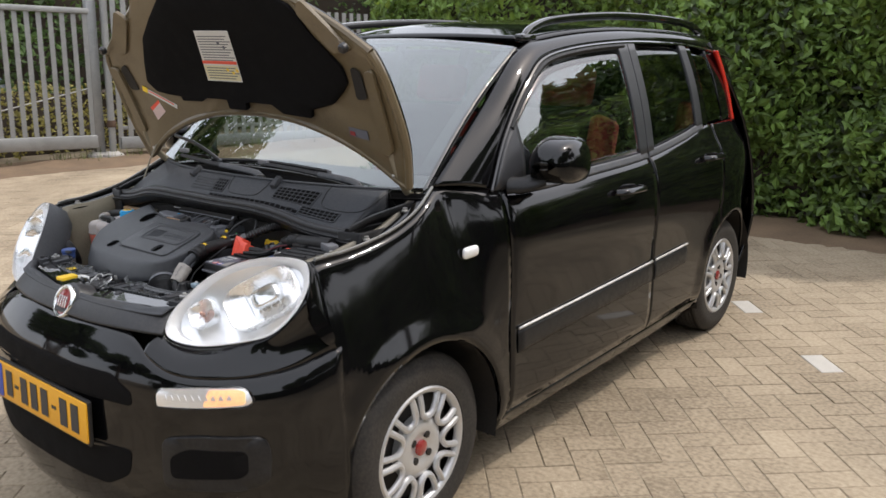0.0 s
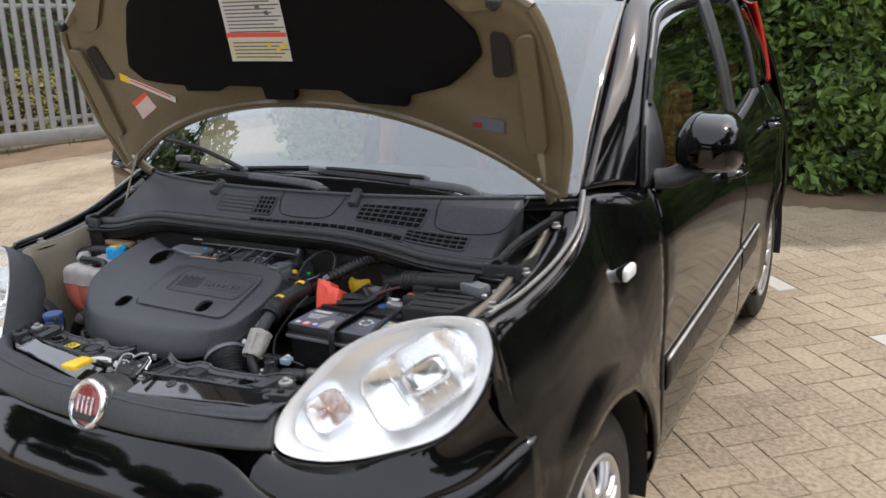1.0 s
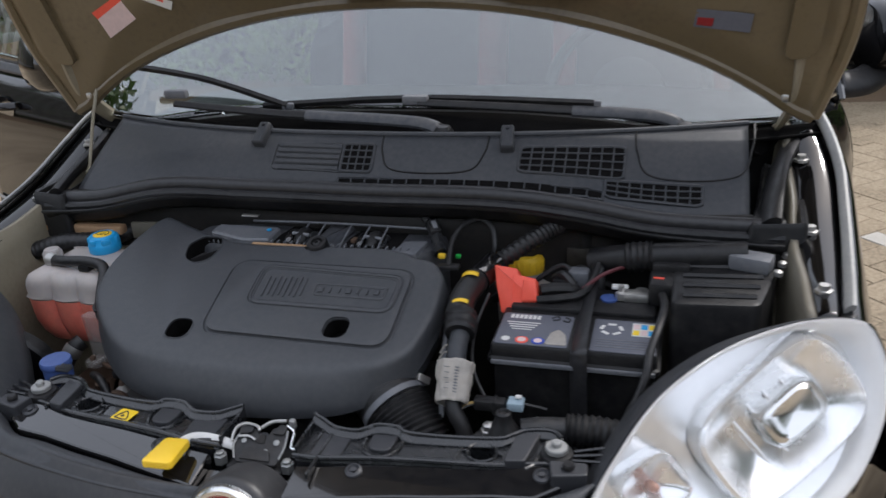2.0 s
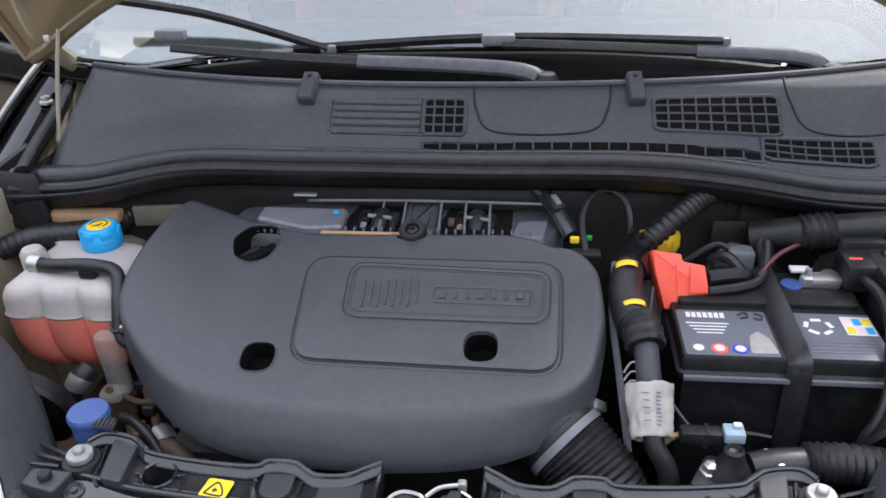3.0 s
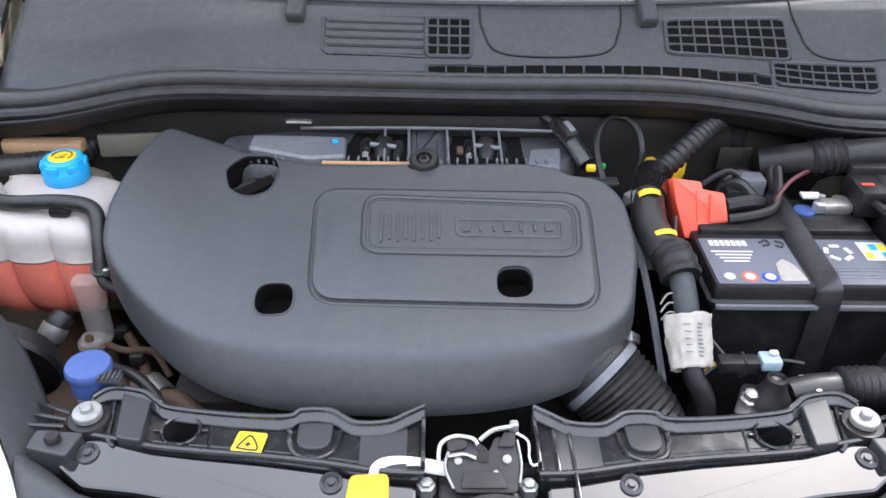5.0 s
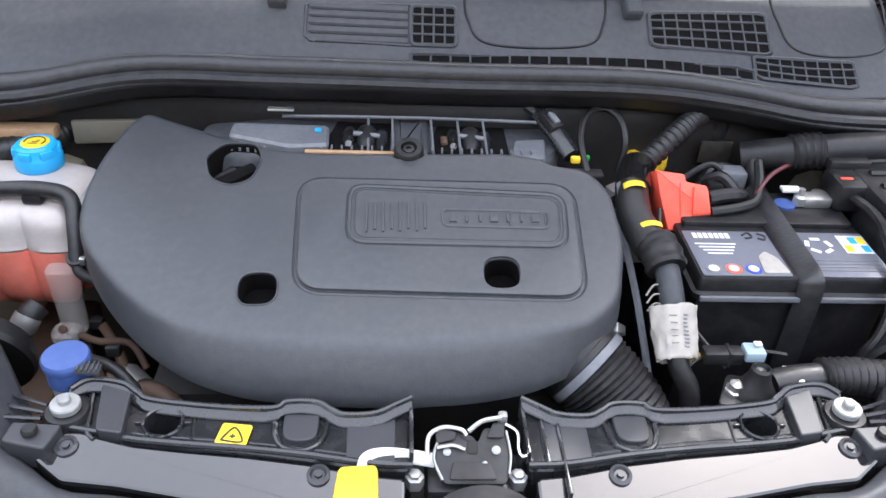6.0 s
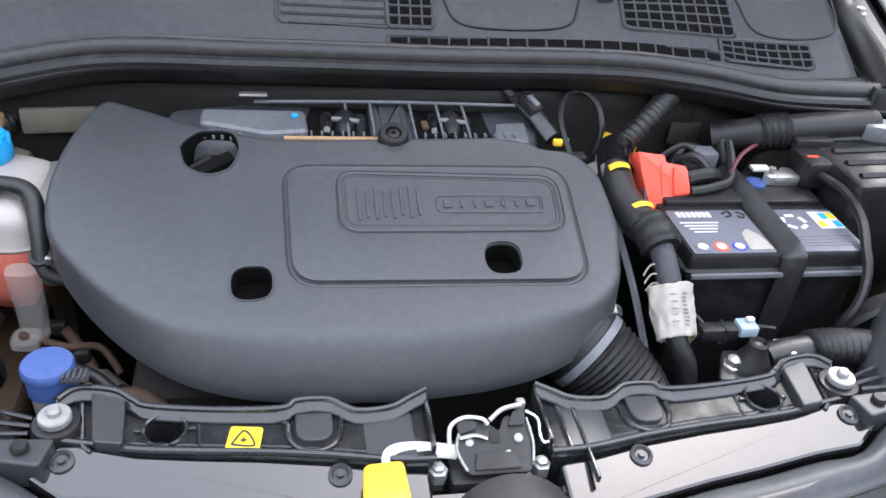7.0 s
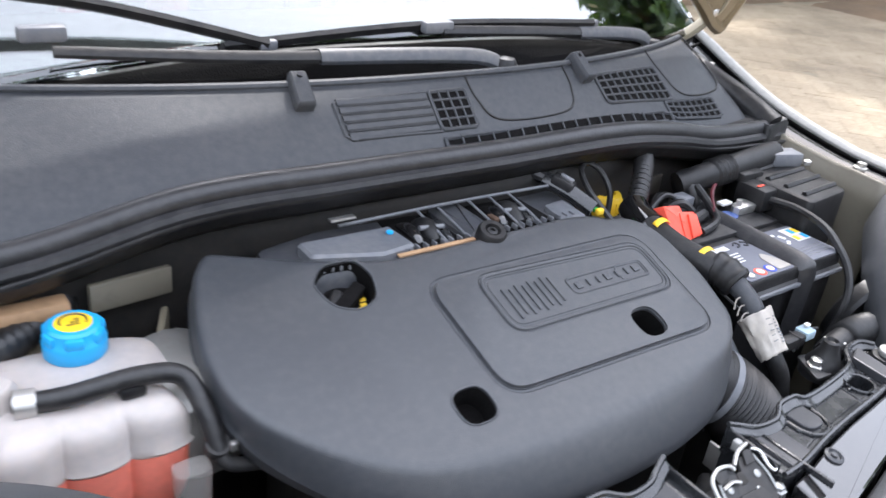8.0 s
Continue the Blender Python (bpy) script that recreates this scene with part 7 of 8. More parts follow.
for k in range(3):
    part("connector_bolt", lathe([(0.006, 0), (0.006, 0.006), (0.003, 0.008), (0, 0.008)], 8, Matrix.Translation((0.598 + 0.008 * k, -0.19 + 0.03 * k, 0.895))), ZINC, cbx)
duct = part("intake_duct", tube([(0.352, -0.140, 0.878), (0.40, -0.156, 0.894), (0.45, -0.158, 0.900), (0.56, -0.150, 0.905)], 0.0190, 14, 30), BLACKP, car, "grey-black ribbed intake duct")
part("bellows", tube([(0.400, -0.156, 0.894), (0.420, -0.157, 0.897), (0.438, -0.158, 0.899)], 0.0195, 14, rib=0.003, ribs=5), BLACKP, duct)
part("duct_clip", box((0.05, 0.018, 0.014), (0.462, -0.180, 0.893), 0.003), BLACKP, duct)
part("hose_bend", tube([(0.362, -0.145, 0.885), (0.362, -0.165, 0.872), (0.364, -0.175, 0.84), (0.366, -0.178, 0.78)], 0.0105, 10), HOSE, duct)
for pts, r in ((((0.30, -0.15, 0.83), (0.33, -0.13, 0.86), (0.37, -0.15, 0.85), (0.40, -0.14, 0.82)), 0.006), (((0.27, -0.16, 0.85), (0.31, -0.155, 0.875), (0.335, -0.175, 0.86)), 0.004), (((0.20, -0.13, 0.80), (0.24, -0.15, 0.83), (0.30, -0.14, 0.80)), 0.008), (((0.30, -0.17, 0.86), (0.315, -0.18, 0.872), (0.33, -0.19, 0.86)), 0.007)):
    part("cable", tube(pts, r, 8), HOSE, car)
part("relay", box((0.03, 0.025, 0.03), (0.335, -0.165, 0.86), 0.004), GREYP, car)
part("relay", box((0.022, 0.03, 0.025), (0.31, -0.175, 0.855), 0.004), BLACKP, car)
part("bracket_plate", box((0.04, 0.003, 0.03), (0.33, -0.112, 0.870), 0.001), DARKTAN, car)

# coolant tank
def tank_loop(depth, d):
    """The tank's plan: three soft lobes in front, plain behind; d: inset."""
    o = [(x, -0.262 - depth * abs(math.sin(math.pi * (x + 0.562) / 0.050)) ** 0.6) for x in np.linspace(-0.562, -0.412, 37)] + rounded([(-0.398, -0.24), (-0.398, -0.155), (-0.44, -0.135), (-0.575, -0.135)], 0.025, 4)
    c = np.array((-0.485, -0.20))
    return c + (ccw(o) - c) * (1 - d / 0.08)


tank = part("coolant_tank", stack([(tank_loop(0.008, 0), 0.809), (tank_loop(0.008, -0.0026), 0.8125), (tank_loop(0.008, 0), 0.817), (tank_loop(0.008, 0), 0.832), (tank_loop(0.008, 0.002), 0.841), (tank_loop(0.008, 0.007), 0.850), (tank_loop(0.003, 0.016), 0.855), (tank_loop(0.0, 0.03), 0.857)]), TANK, car, "milky coolant expansion tank half full of red coolant", 50)
part("coolant", stack([(tank_loop(0.002, 0.035), 0.718), (tank_loop(0.008, 0.018), 0.730), (tank_loop(0.008, 0.008), 0.748), (tank_loop(0.008, 0.002), 0.770), (tank_loop(0.008, 0.0), 0.8085)]), COOLANT, tank, "red coolant behind milky plastic", 50)
part("tank_ear", lathe([(0.016, 0.84), (0.016, 0.868), (0.012, 0.874), (0, 0.875)], 16, Matrix.Translation((-0.545, -0.205, 0))), TANK, tank)
part("filler_neck", lathe([(0.023, 0.855), (0.022, 0.872)], 24, Matrix.Translation((-0.4745, -0.1600, -0.009))), TANK, tank)
CAPM = Matrix.Translation((-0.4745, -0.1600, -0.009)) @ Matrix.Translation((0, 0, 0.866)) @ Matrix.Diagonal((1.06, 1.06, 0.80, 1)) @ Matrix.Translation((0, 0, -0.866))
bc = part("blue_cap", lathe([(0.0240, 0.866), (0.0250, 0.868), (0.0250, 0.882), (0.0240, 0.886), (0.0225, 0.889), (0.0215, 0.899), (0.019, 0.902), (0.0145, 0.902)], 40, CAPM), BLUECAP, tank, "sky-blue pressure cap with a yellow disc")
for k in range(6):
    a = 2 * math.pi * k / 6 + 0.3
    part("cap_lug", box((0.009, 0.015, 0.014), (0, 0, 0), 0.003, m=CAPM @ Matrix.Translation((0, 0, 0.891)) @ Matrix.Rotation(a, 4, "Z") @ Matrix.Translation((0.0200, 0, 0))), BLUECAP, bc)
part("cap_disc", lathe([(0.0148, 0.899), (0.0148, 0.9025), (0.013, 0.9035), (0, 0.9035)], 28, CAPM), YELLOW, bc, "yellow warning disc")
for k in range(3):
    part("disc_mark", box((0.010 - 0.003 * k, 0.0016, 0.0006), (-0.001 + 0.002 * k, -0.005 + 0.0035 * k, 0.9037), 0, m=CAPM), INK, bc)
part("disc_ring", tube([tuple(CAPM @ Vector((0.0105 * math.cos(a), 0.0105 * math.sin(a), 0.9038))) for a in np.linspace(-0.6, 3.4, 14)], 0.0008, 5, 40), INK, bc)
hs = part("tank_hose", tube([(-0.535, -0.222, 0.862), (-0.50, -0.236, 0.868), (-0.445, -0.240, 0.872), (-0.412, -0.248, 0.866), (-0.402, -0.275, 0.84), (-0.400, -0.292, 0.815)], 0.0088, 10, 60), HOSE, car, "thin black coolant hose")
part("steel_pipe", tube([(-0.400, -0.290, 0.818), (-0.396, -0.298, 0.806), (-0.380, -0.300, 0.798), (-0.35, -0.298, 0.79), (-0.31, -0.29, 0.78)], 0.0066, 10, 30), STEELD, hs, "grey steel pipe end")
part("hose_clip", lathe([(0.0105, -0.005), (0.0108, 0.0), (0.0105, 0.005)], 16, frame_at((-0.400, -0.290, 0.818), (1, 0, 0), (0, 0.8, 0.4))), STEELD, hs, "small steel spring clip")
part("clip_lug", box((0.007, 0.007, 0.009), (-0.390, -0.300, 0.822), 0.002), ZINC, hs)
part("hose_clip", lathe([(0.012, -0.008), (0.012, 0.008)], 16, frame_at((-0.528, -0.225, 0.863), (0, 0, 1), (0.2, 1, 0))), ZINC, hs, "bright hose clip")
part("hose_holder", box((0.022, 0.022, 0.012), (-0.452, -0.238, 0.862), 0.004), BLACKP, hs)
part("outlet_hose", tube([(-0.458, -0.282, 0.748), (-0.468, -0.296, 0.738), (-0.487, -0.306, 0.705), (-0.505, -0.318, 0.64), (-0.51, -0.33, 0.58)], 0.0135, 12), HOSE, tank)
part("outlet_clip", tube([(-0.4655, -0.293, 0.742), (-0.4685, -0.297, 0.737), (-0.472, -0.299, 0.731)], 0.0150, 20, 4), ZINC, tank)
part("sight_tube", rings(rounded([(-0.4355, -0.297), (-0.4065, -0.297), (-0.4065, -0.277), (-0.4355, -0.277)], 0.007, 5), [(0.006, 0.716), (0.002, 0.719), (0.001, 0.728), (0.001, 0.755), (0.0, 0.770), (-0.001, 0.802)]), CLEARP, tank, "clear plastic bracket tube")
part("tube_foot", rings(rounded([(-0.4440, -0.308), (-0.4150, -0.308), (-0.4150, -0.281), (-0.4440, -0.281)], 0.010, 5), [(0.004, 0.712), (0.0, 0.715), (0.0, 0.723), (0.003, 0.726)]), CLEARP, tank, "clear rounded tube foot")
part("tube_screw", lathe([(0.0050, 0), (0.0050, 0.003), (0, 0.004)], 10, pose(-0.4295, -0.2985, 0.728, 60)), RUST, tank)
part("thick_hose", tube([(-0.62, -0.165, 0.848), (-0.574, -0.146, 0.858), (-0.524, -0.128, 0.858), (-0.487, -0.104, 0.862), (-0.462, -0.080, 0.868), (-0.452, -0.055, 0.892), (-0.452, -0.048, 0.925)], 0.0155, 14, rib=0.0009, ribs=34), HOSE, car, "black corrugated heater hose")
# grimy metalwork and pipes deep beside the tank
part("chassis_leg", box((0.07, 0.22, 0.05), (-0.475, -0.27, 0.64), 0.010), RUST, car, "grimy rust-stained chassis leg")
for pts, r in ((((-0.42, -0.235, 0.69), (-0.395, -0.275, 0.71), (-0.365, -0.32, 0.705), (-0.345, -0.36, 0.68)), 0.006), (((-0.41, -0.30, 0.72), (-0.385, -0.315, 0.725), (-0.355, -0.312, 0.72), (-0.335, -0.33, 0.70)), 0.004), (((-0.435, -0.25, 0.66), (-0.41, -0.30, 0.68), (-0.37, -0.36, 0.675)), 0.009)):
    part("engine_pipe", tube(pts, r, 10, 24), RUST, car, "grimy thin engine pipe")
for x, y, z in ((-0.372, -0.318, 0.716), (-0.405, -0.268, 0.712)):
    part("pipe_bracket", box((0.016, 0.012, 0.014), (x, y, z), 0.003, m=Matrix.Rotation(0, 4, "Z")), STEELD, car)
part("wood_tone_ledge", box((0.17, 0.022, 0.016), (-0.552, -0.113, 0.876), 0.004), LEDGE, car, "rust-stained ledge")
part("tower_wall", box((0.16, 0.008, 0.12), (0, 0, 0), 0.004, m=pose(-0.400, -0.150, 0.780, 0, 0, 66)), CREAM, car, "dull beige sheet metal beside the tank")
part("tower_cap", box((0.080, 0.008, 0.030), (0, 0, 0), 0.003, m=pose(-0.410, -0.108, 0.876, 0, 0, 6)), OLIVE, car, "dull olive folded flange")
for x, y, z, r in ((-0.372, -0.100, 0.800, 0.017), (-0.384, -0.132, 0.775, 0.014), (-0.365, -0.150, 0.755, 0.019)):
    part("engine_casting", lathe([(r, -0.05), (r, 0.0), (r * 0.8, 0.006), (r * 0.45, 0.007), (r * 0.4, 0.014), (0, 0.015)], 14, pose(x, y, z, 20, -25)), ALU, car, "grimy cast alloy lump beside the engine")

# washer filler
WFM = Matrix.Translation((-0.3635, -0.439, 0))
wf = part("washer_filler", lathe([(0.0175, 0.70), (0.0175, 0.800), (0.019, 0.803)], 28, WFM), TANK, car, "white washer filler neck")
part("neck_collar", lathe([(0.0178, 0.786), (0.0195, 0.788), (0.0195, 0.808)], 28, WFM), NAVYCAP, wf, "dark blue collar")
wc = part("washer_cap", lathe([(0.0205, 0.806), (0.0215, 0.809), (0.0215, 0.814), (0.0200, 0.8165), (0.012, 0.8168), (0, 0.8168)], 36, WFM), NAVYCAP, wf, "blue flip-up washer cap")
part("cap_tab", box((0.022, 0.012, 0.005), (-0.3395, -0.452, 0.811), 0.002), PLASTIC, wc)
for k in range(5):
    part("tab_rib", box((0.0022, 0.012, 0.003), (-0.348 + 0.0043 * k, -0.452, 0.8145), 0.0008), PLASTIC, wc)

# air hose at the cover's front corner
AIR = [(0.080, -0.372, 0.800), (0.112, -0.395, 0.786), (0.142, -0.418, 0.766), (0.166, -0.438, 0.738), (0.182, -0.452, 0.69)]
part("air_bellows", tube(AIR, 0.0420, 32, rib=0.0032, ribs=30), HOSE, car, "ribbed black air hose")
part("hose_cuff", tube([(0.088, -0.378, 0.797), (0.108, -0.392, 0.788), (0.131, -0.409, 0.774)], 0.0455, 32, 8), BLACKP, car, "smooth black hose cuff")
clampm = part("hose_clamp", tube([(0.124, -0.4042, 0.7785), (0.127, -0.4065, 0.7765), (0.130, -0.4088, 0.7745)], 0.0460, 40, 4), GREYP, car, "dull steel hose clamp")
part("clamp_screw", box((0.020, 0.012, 0.011), (0, 0, 0), 0.002, m=frame_at((0.158, -0.381, 0.805), (0.62, 0.45, -0.64), (0.78, -0.4, 0.48))), ZINC, clampm)
part("fin", box((0.004, 0.03, 0.03), (0.06, -0.475, 0.75), 0.001), ALU, car)

# sensor block and pipe in front of the battery
sb = part("pressure_sensor", box((0.040, 0.016, 0.015), (0.256, -0.415, 0.802), 0.003), BLACKP, car, "black pressure sensor with a blue clip")
part("sensor_rib", box((0.004, 0.018, 0.017), (0.262, -0.415, 0.802), 0.001), BLACKP, sb)
part("blue_clip", box((0.020, 0.018, 0.012), (0.288, -0.413, 0.804), 0.002), mat("ice_blue_plastic", (0.30, 0.385, 0.44), 0.4), sb, "pale blue clip")
part("clip_window", box((0.008, 0.006, 0.003), (0.291, -0.411, 0.8135), 0.001), WHITELAB, sb)
for k in range(3):
    part("gold_wires", tube([(0.237, -0.416 + 0.003 * k, 0.799), (0.228, -0.421 + 0.003 * k, 0.799), (0.214, -0.430 + 0.002 * k, 0.792)], 0.0014, 6), GOLD if k else HOSE, sb)
part("clip_tail", tube([(0.298, -0.410, 0.803), (0.312, -0.408, 0.800), (0.325, -0.409, 0.798)], 0.002, 6), HOSE, sb)
vb = part("valve_body", lathe([(0.026, 0.772), (0.024, 0.785), (0.017, 0.796), (0.011, 0.808), (0.0095, 0.818), (0.007, 0.820), (0.005, 0.816), (0, 0.815)], 18, Matrix.Translation((0.280, -0.450, -0.002))), BLACKP, car, "dark cone-shaped valve body")
part("valve_bolt", lathe([(0.0105, 0), (0.0105, 0.003), (0.008, 0.004), (0.0075, 0.010), (0.004, 0.012), (0, 0.012)], 6, Matrix.Translation((0.2615, -0.449, 0.786))), ZINC, vb)
part("valve_plate", slab(rounded([(0.240, -0.466), (0.290, -0.470), (0.296, -0.432), (0.262, -0.424)], 0.006), 0.004, 0.001, Matrix.Translation((0, 0, 0.782))), STEELD, vb)
for k in range(3):
    part("pipe_collar", box((0.0075, 0.020, 0.012), (0.309 + 0.0085 * k, -0.438 + 0.004 * (k % 2), 0.792), 0.002), ZINC, vb)
part("pipe", tube([(0.300, -0.440, 0.785), (0.33, -0.434, 0.787), (0.37, -0.430, 0.787), (0.41, -0.428, 0.785), (0.45, -0.425, 0.76)], 0.0155, 12, 20), HOSE, vb)
part("pipe_bellows", tube([(0.352, -0.432, 0.788), (0.385, -0.430, 0.788), (0.425, -0.428, 0.782)], 0.0175, 14, rib=0.0032, ribs=10), HOSE, vb)

# front cross rail in two halves, latch between
BACK = [(0.049, -0.476), (0.064, -0.482), (0.082, -0.490), (0.108, -0.492), (0.121, -0.487), (0.134, -0.480), (0.160, -0.480), (0.172, -0.486), (0.22, -0.483), (0.278, -0.475), (0.293, -0.467), (0.308, -0.456), (0.330, -0.452), (0.343, -0.455), (0.352, -0.466)]
FRONT = [(0.354, -0.504), (0.342, -0.508), (0.318, -0.513), (0.284, -0.521), (0.241, -0.526), (0.188, -0.531), (0.135, -0.538), (0.085, -0.547), (0.049, -0.549)]


BACKS = spline(BACK, 81)


def circle(c, r, n=28):
    return [(c[0] + r * math.cos(a), c[1] + r * math.sin(a)) for a in np.linspace(0, 2 * math.pi, n, endpoint=False)]


for s in (1, -1):
    flip = lambda pts: [(s * a, b) for a, b in pts]  # noqa: E731
    hc = (s * 0.265, -0.5000)
    rail = rings(rounded(flip(BACK + FRONT), 0.010, 3), [(0, 0.735), (0, 0.787), (0.002, 0.7905), (0.005, 0.7915)])
    rail = cut(rail, [rings(circle(hc, 0.0158), [(0, 0.74), (0, 0.81)])])
    rl = part("cross_rail", rail, RAILP, car, "black plastic front cross rail", 12)
    part("hole_ring", lathe([(0.0158, 0.788), (0.0180, 0.7895), (0.0183, 0.7945), (0.0172, 0.7960), (0.0155, 0.7950), (0.0152, 0.762)], 36, Matrix.Translation((*hc, 0)), close=False), RAILP, rl)
    part("hole_plug", lathe([(0.0157, 0.757), (0.0, 0.756)], 24, Matrix.Translation((*hc, 0))), DARK, rl)
    for sx in (-1, 1):
        part("hole_tab", box((0.006, 0.003, 0.003), (hc[0] + sx * 0.0212, hc[1], 0.7935), 0.001), RAILP, rl)
    part("hole_plate", tube([(s * a, b, 0.7915) for a, b in ((0.240, -0.488), (0.2385, -0.505), (0.2395, -0.521), (0.262, -0.5195), (0.288, -0.516))], 0.0018, 6, 40), RAILP, rl, "raised edge round the hole")
    boss = rounded(flip([(0.146 - 0.0155, -0.486), (0.146 - 0.0150, -0.522), (0.146 + 0.0150, -0.522), (0.146 + 0.0155, -0.486)]), [0.003, 0.0145, 0.0145, 0.003], 7)
    part("u_boss", slab(boss, 0.0050, 0.0014, Matrix.Translation((0, 0, 0.7910))), PILLAR, rl, "raised U-shaped boss", 12)
    part("boss_surround", tube([(s * a, b, 0.7925) for a, b in ((0.118, -0.494), (0.1235, -0.500), (0.1245, -0.512), (0.130, -0.524), (0.138, -0.5295), (0.146, -0.531), (0.154, -0.5295), (0.162, -0.524), (0.1675, -0.512), (0.1685, -0.500), (0.174, -0.494))], 0.0026, 8, 50), RAILP, rl)
    part("square_boss", slab(rounded(flip([(0.327, -0.460), (0.299, -0.470), (0.294, -0.519), (0.317, -0.515)]), 0.004, 4), 0.013, 0.0015, Matrix.Translation((0, 0, 0.788))), PILLAR, rl, "raised square boss", 20)
    part("boss_rim", tube([(s * a, b, 0.7930) for a, b in ((0.336, -0.458), (0.330, -0.490), (0.326, -0.510), (0.318, -0.519))], 0.0022, 8, 24), RAILP, rl)
    part("end_panel", slab(rounded(flip([(0.064, -0.494), (0.106, -0.497), (0.105, -0.540), (0.064, -0.543)]), 0.003, 3), 0.0022, 0.0008, Matrix.Translation((0, 0, 0.7912))), PILLAR, rl, "raised end panel", 12)
    hi = lambda a: 0.799 + 0.0045 * max(0.0, 1 - abs(a - 0.147) / 0.03) ** 0.5 + 0.005 * max(0.0, (a - 0.28) / 0.1) + 0.006 * max(0.0, (0.075 - a) / 0.026)  # noqa: E731
    part("rail_lip", tube([(s * a, b - 0.002, hi(a) - 0.001) for a, b in BACK], 0.0030, 8, 90), RAILP, rl)
    solid(part("rail_flange", grid(lambda u, v: (lambda q: (s * q[0], q[1] - 0.002 - 0.011 * v, hi(q[0]) - 0.006 * v * v - 0.002 * math.sin(math.pi * v)))(BACKS[round(u * 80)]), 80, 4), RAILP, rl, "raised rear flange", 40), 0.004)
    part("rail_lip", tube([(s * a, b + 0.003, 0.7925) for a, b in FRONT[1:]], 0.0032, 8, 70), RAILP, rl)
    part("rail_step", tube([(s * a, b + 0.0105, 0.7908) for a, b in FRONT[2:-1]], 0.0016, 6, 70), RAILP, rl)
    part("end_flange", box((0.004, 0.062, 0.030), (s * 0.050, -0.508, 0.785), 0.0015), RAILP, rl)
    if s > 0:
        for x, y0, y1 in ((0.0665, -0.492, -0.545), (0.0800, -0.500, -0.578)):
            part("end_rib", box((0.0035, y0 - y1, 0.008), (x, (y0 + y1) / 2, 0.7915), 0.0012), RAILP, rl)
    # bolts on rubber mounts at the outer ends
    pin = part("fixing_pin", lathe([(0.0205, 0.770), (0.0205, 0.790), (0.018, 0.796), (0.013, 0.797)], 28, Matrix.Translation((s * 0.349, -0.489, 0.002))), BLACKP, rl, "bolt on a black rubber mount")
    part("pin_washer", lathe([(0.0125, 0.798), (0.0129, 0.803), (0.0120, 0.8045), (0.0056, 0.805), (0.0056, 0.8095), (0.0042, 0.811), (0, 0.811)], 28, Matrix.Translation((s * 0.349, -0.489, 0.002))), WASHER, pin, "dull zinc washer and bolt", 25)
    for k in range(3):
        part("web", tube([(s * 0.368, -0.482 - 0.008 * k, 0.796), (s * 0.408, -0.470 - 0.014 * k, 0.799)], 0.0020, 6), RAILP, rl)
    part("corner_block", slab(rounded(flip([(0.344, -0.512), (0.386, -0.509), (0.388, -0.530), (0.350, -0.539)]), 0.004, 3), 0.026, 0.002, Matrix.Translation((0, 0, 0.778))), PILLAR, rl, "grey corner block", 20)
    part("block_bolt", lathe([(0.0068, 0), (0.0068, 0.003), (0.0055, 0.005), (0, 0.005)], 14, Matrix.Translation((s * 0.3665, -0.522, 0.8053))), BLACKP, rl)
part("yellow_sticker", slab(rounded([(-0.217, -0.525), (-0.190, -0.528), (-0.187, -0.504), (-0.213, -0.501)], 0.003), 0.0008, 0.0002, Matrix.Translation((0, 0, 0.7942))), YSTICK, car, "yellow warning sticker with a triangle")
tri = [(-0.212, -0.521, 0.7953), (-0.194, -0.523, 0.7953), (-0.202, -0.507, 0.7953), (-0.212, -0.521, 0.7953)]
part("sticker_triangle", tube(tri, 0.0009, 5, 30), INK, car)
part("sticker_mark", box((0.005, 0.0015, 0.0005), (-0.2025, -0.517, 0.7955), 0), INK, car)
part("sticker_mark", box((0.0015, 0.005, 0.0005), (-0.2025, -0.517, 0.7958), 0), INK, car)

latch = part("bonnet_latch", box((0.075, 0.050, 0.04), (0.0, -0.535, 0.755), 0.006), BLACKP, car, "dark steel bonnet latch with bright arms")
LM = frame_at((0.002, -0.556, 0.779), (1, 0, 0), (0, 0.055, 0.028)) @ Matrix.Diagonal((0.84, 0.84, 0.84, 1))
lp = slab(rounded([(-0.030, 0.0), (0.034, 0.0), (0.038, 0.030), (0.034, 0.056), (0.012, 0.058), (0.006, 0.042), (-0.006, 0.042), (-0.012, 0.054), (-0.032, 0.050), (-0.040, 0.025)], 0.006), 0.005, 0.0015, LM)
part("latch_plate", lp, STEELD, latch, "grey pressed steel latch plate")
# dark patch on the plate, coloured as the shade of a slot
part("slot_shade_patch", slab(rounded([(-0.006, 0.030), (0.006, 0.030), (0.005, 0.044), (-0.005, 0.044)], 0.004), 0.0012, 0.0003, LM @ Matrix.Translation((0, 0, 0.005))), DARK, latch)
part("latch_arm", tube([tuple(LM @ Vector(p)) for p in ((-0.046, 0.030, 0.004), (-0.044, 0.048, 0.008), (-0.030, 0.056, 0.010), (-0.012, 0.054, 0.010), (-0.006, 0.048, 0.009))], 0.0020, 8, 24), ZINC, latch, "pale zinc latch arm")
part("latch_arm", tube([tuple(LM @ Vector(p)) for p in ((-0.004, 0.052, 0.010), (0.010, 0.062, 0.012), (0.030, 0.066, 0.012))], 0.0022, 8, 20), ZINC, latch, "pale zinc latch arm")
part("latch_wire", tube([tuple(LM @ Vector(p)) for p in ((0.034, 0.060, 0.010), (0.046, 0.052, 0.008), (0.047, 0.036, 0.006), (0.050, 0.028, 0.006), (0.058, 0.030, 0.006))], 0.0016, 6, 24), CHROME, latch, "bright spring wire")
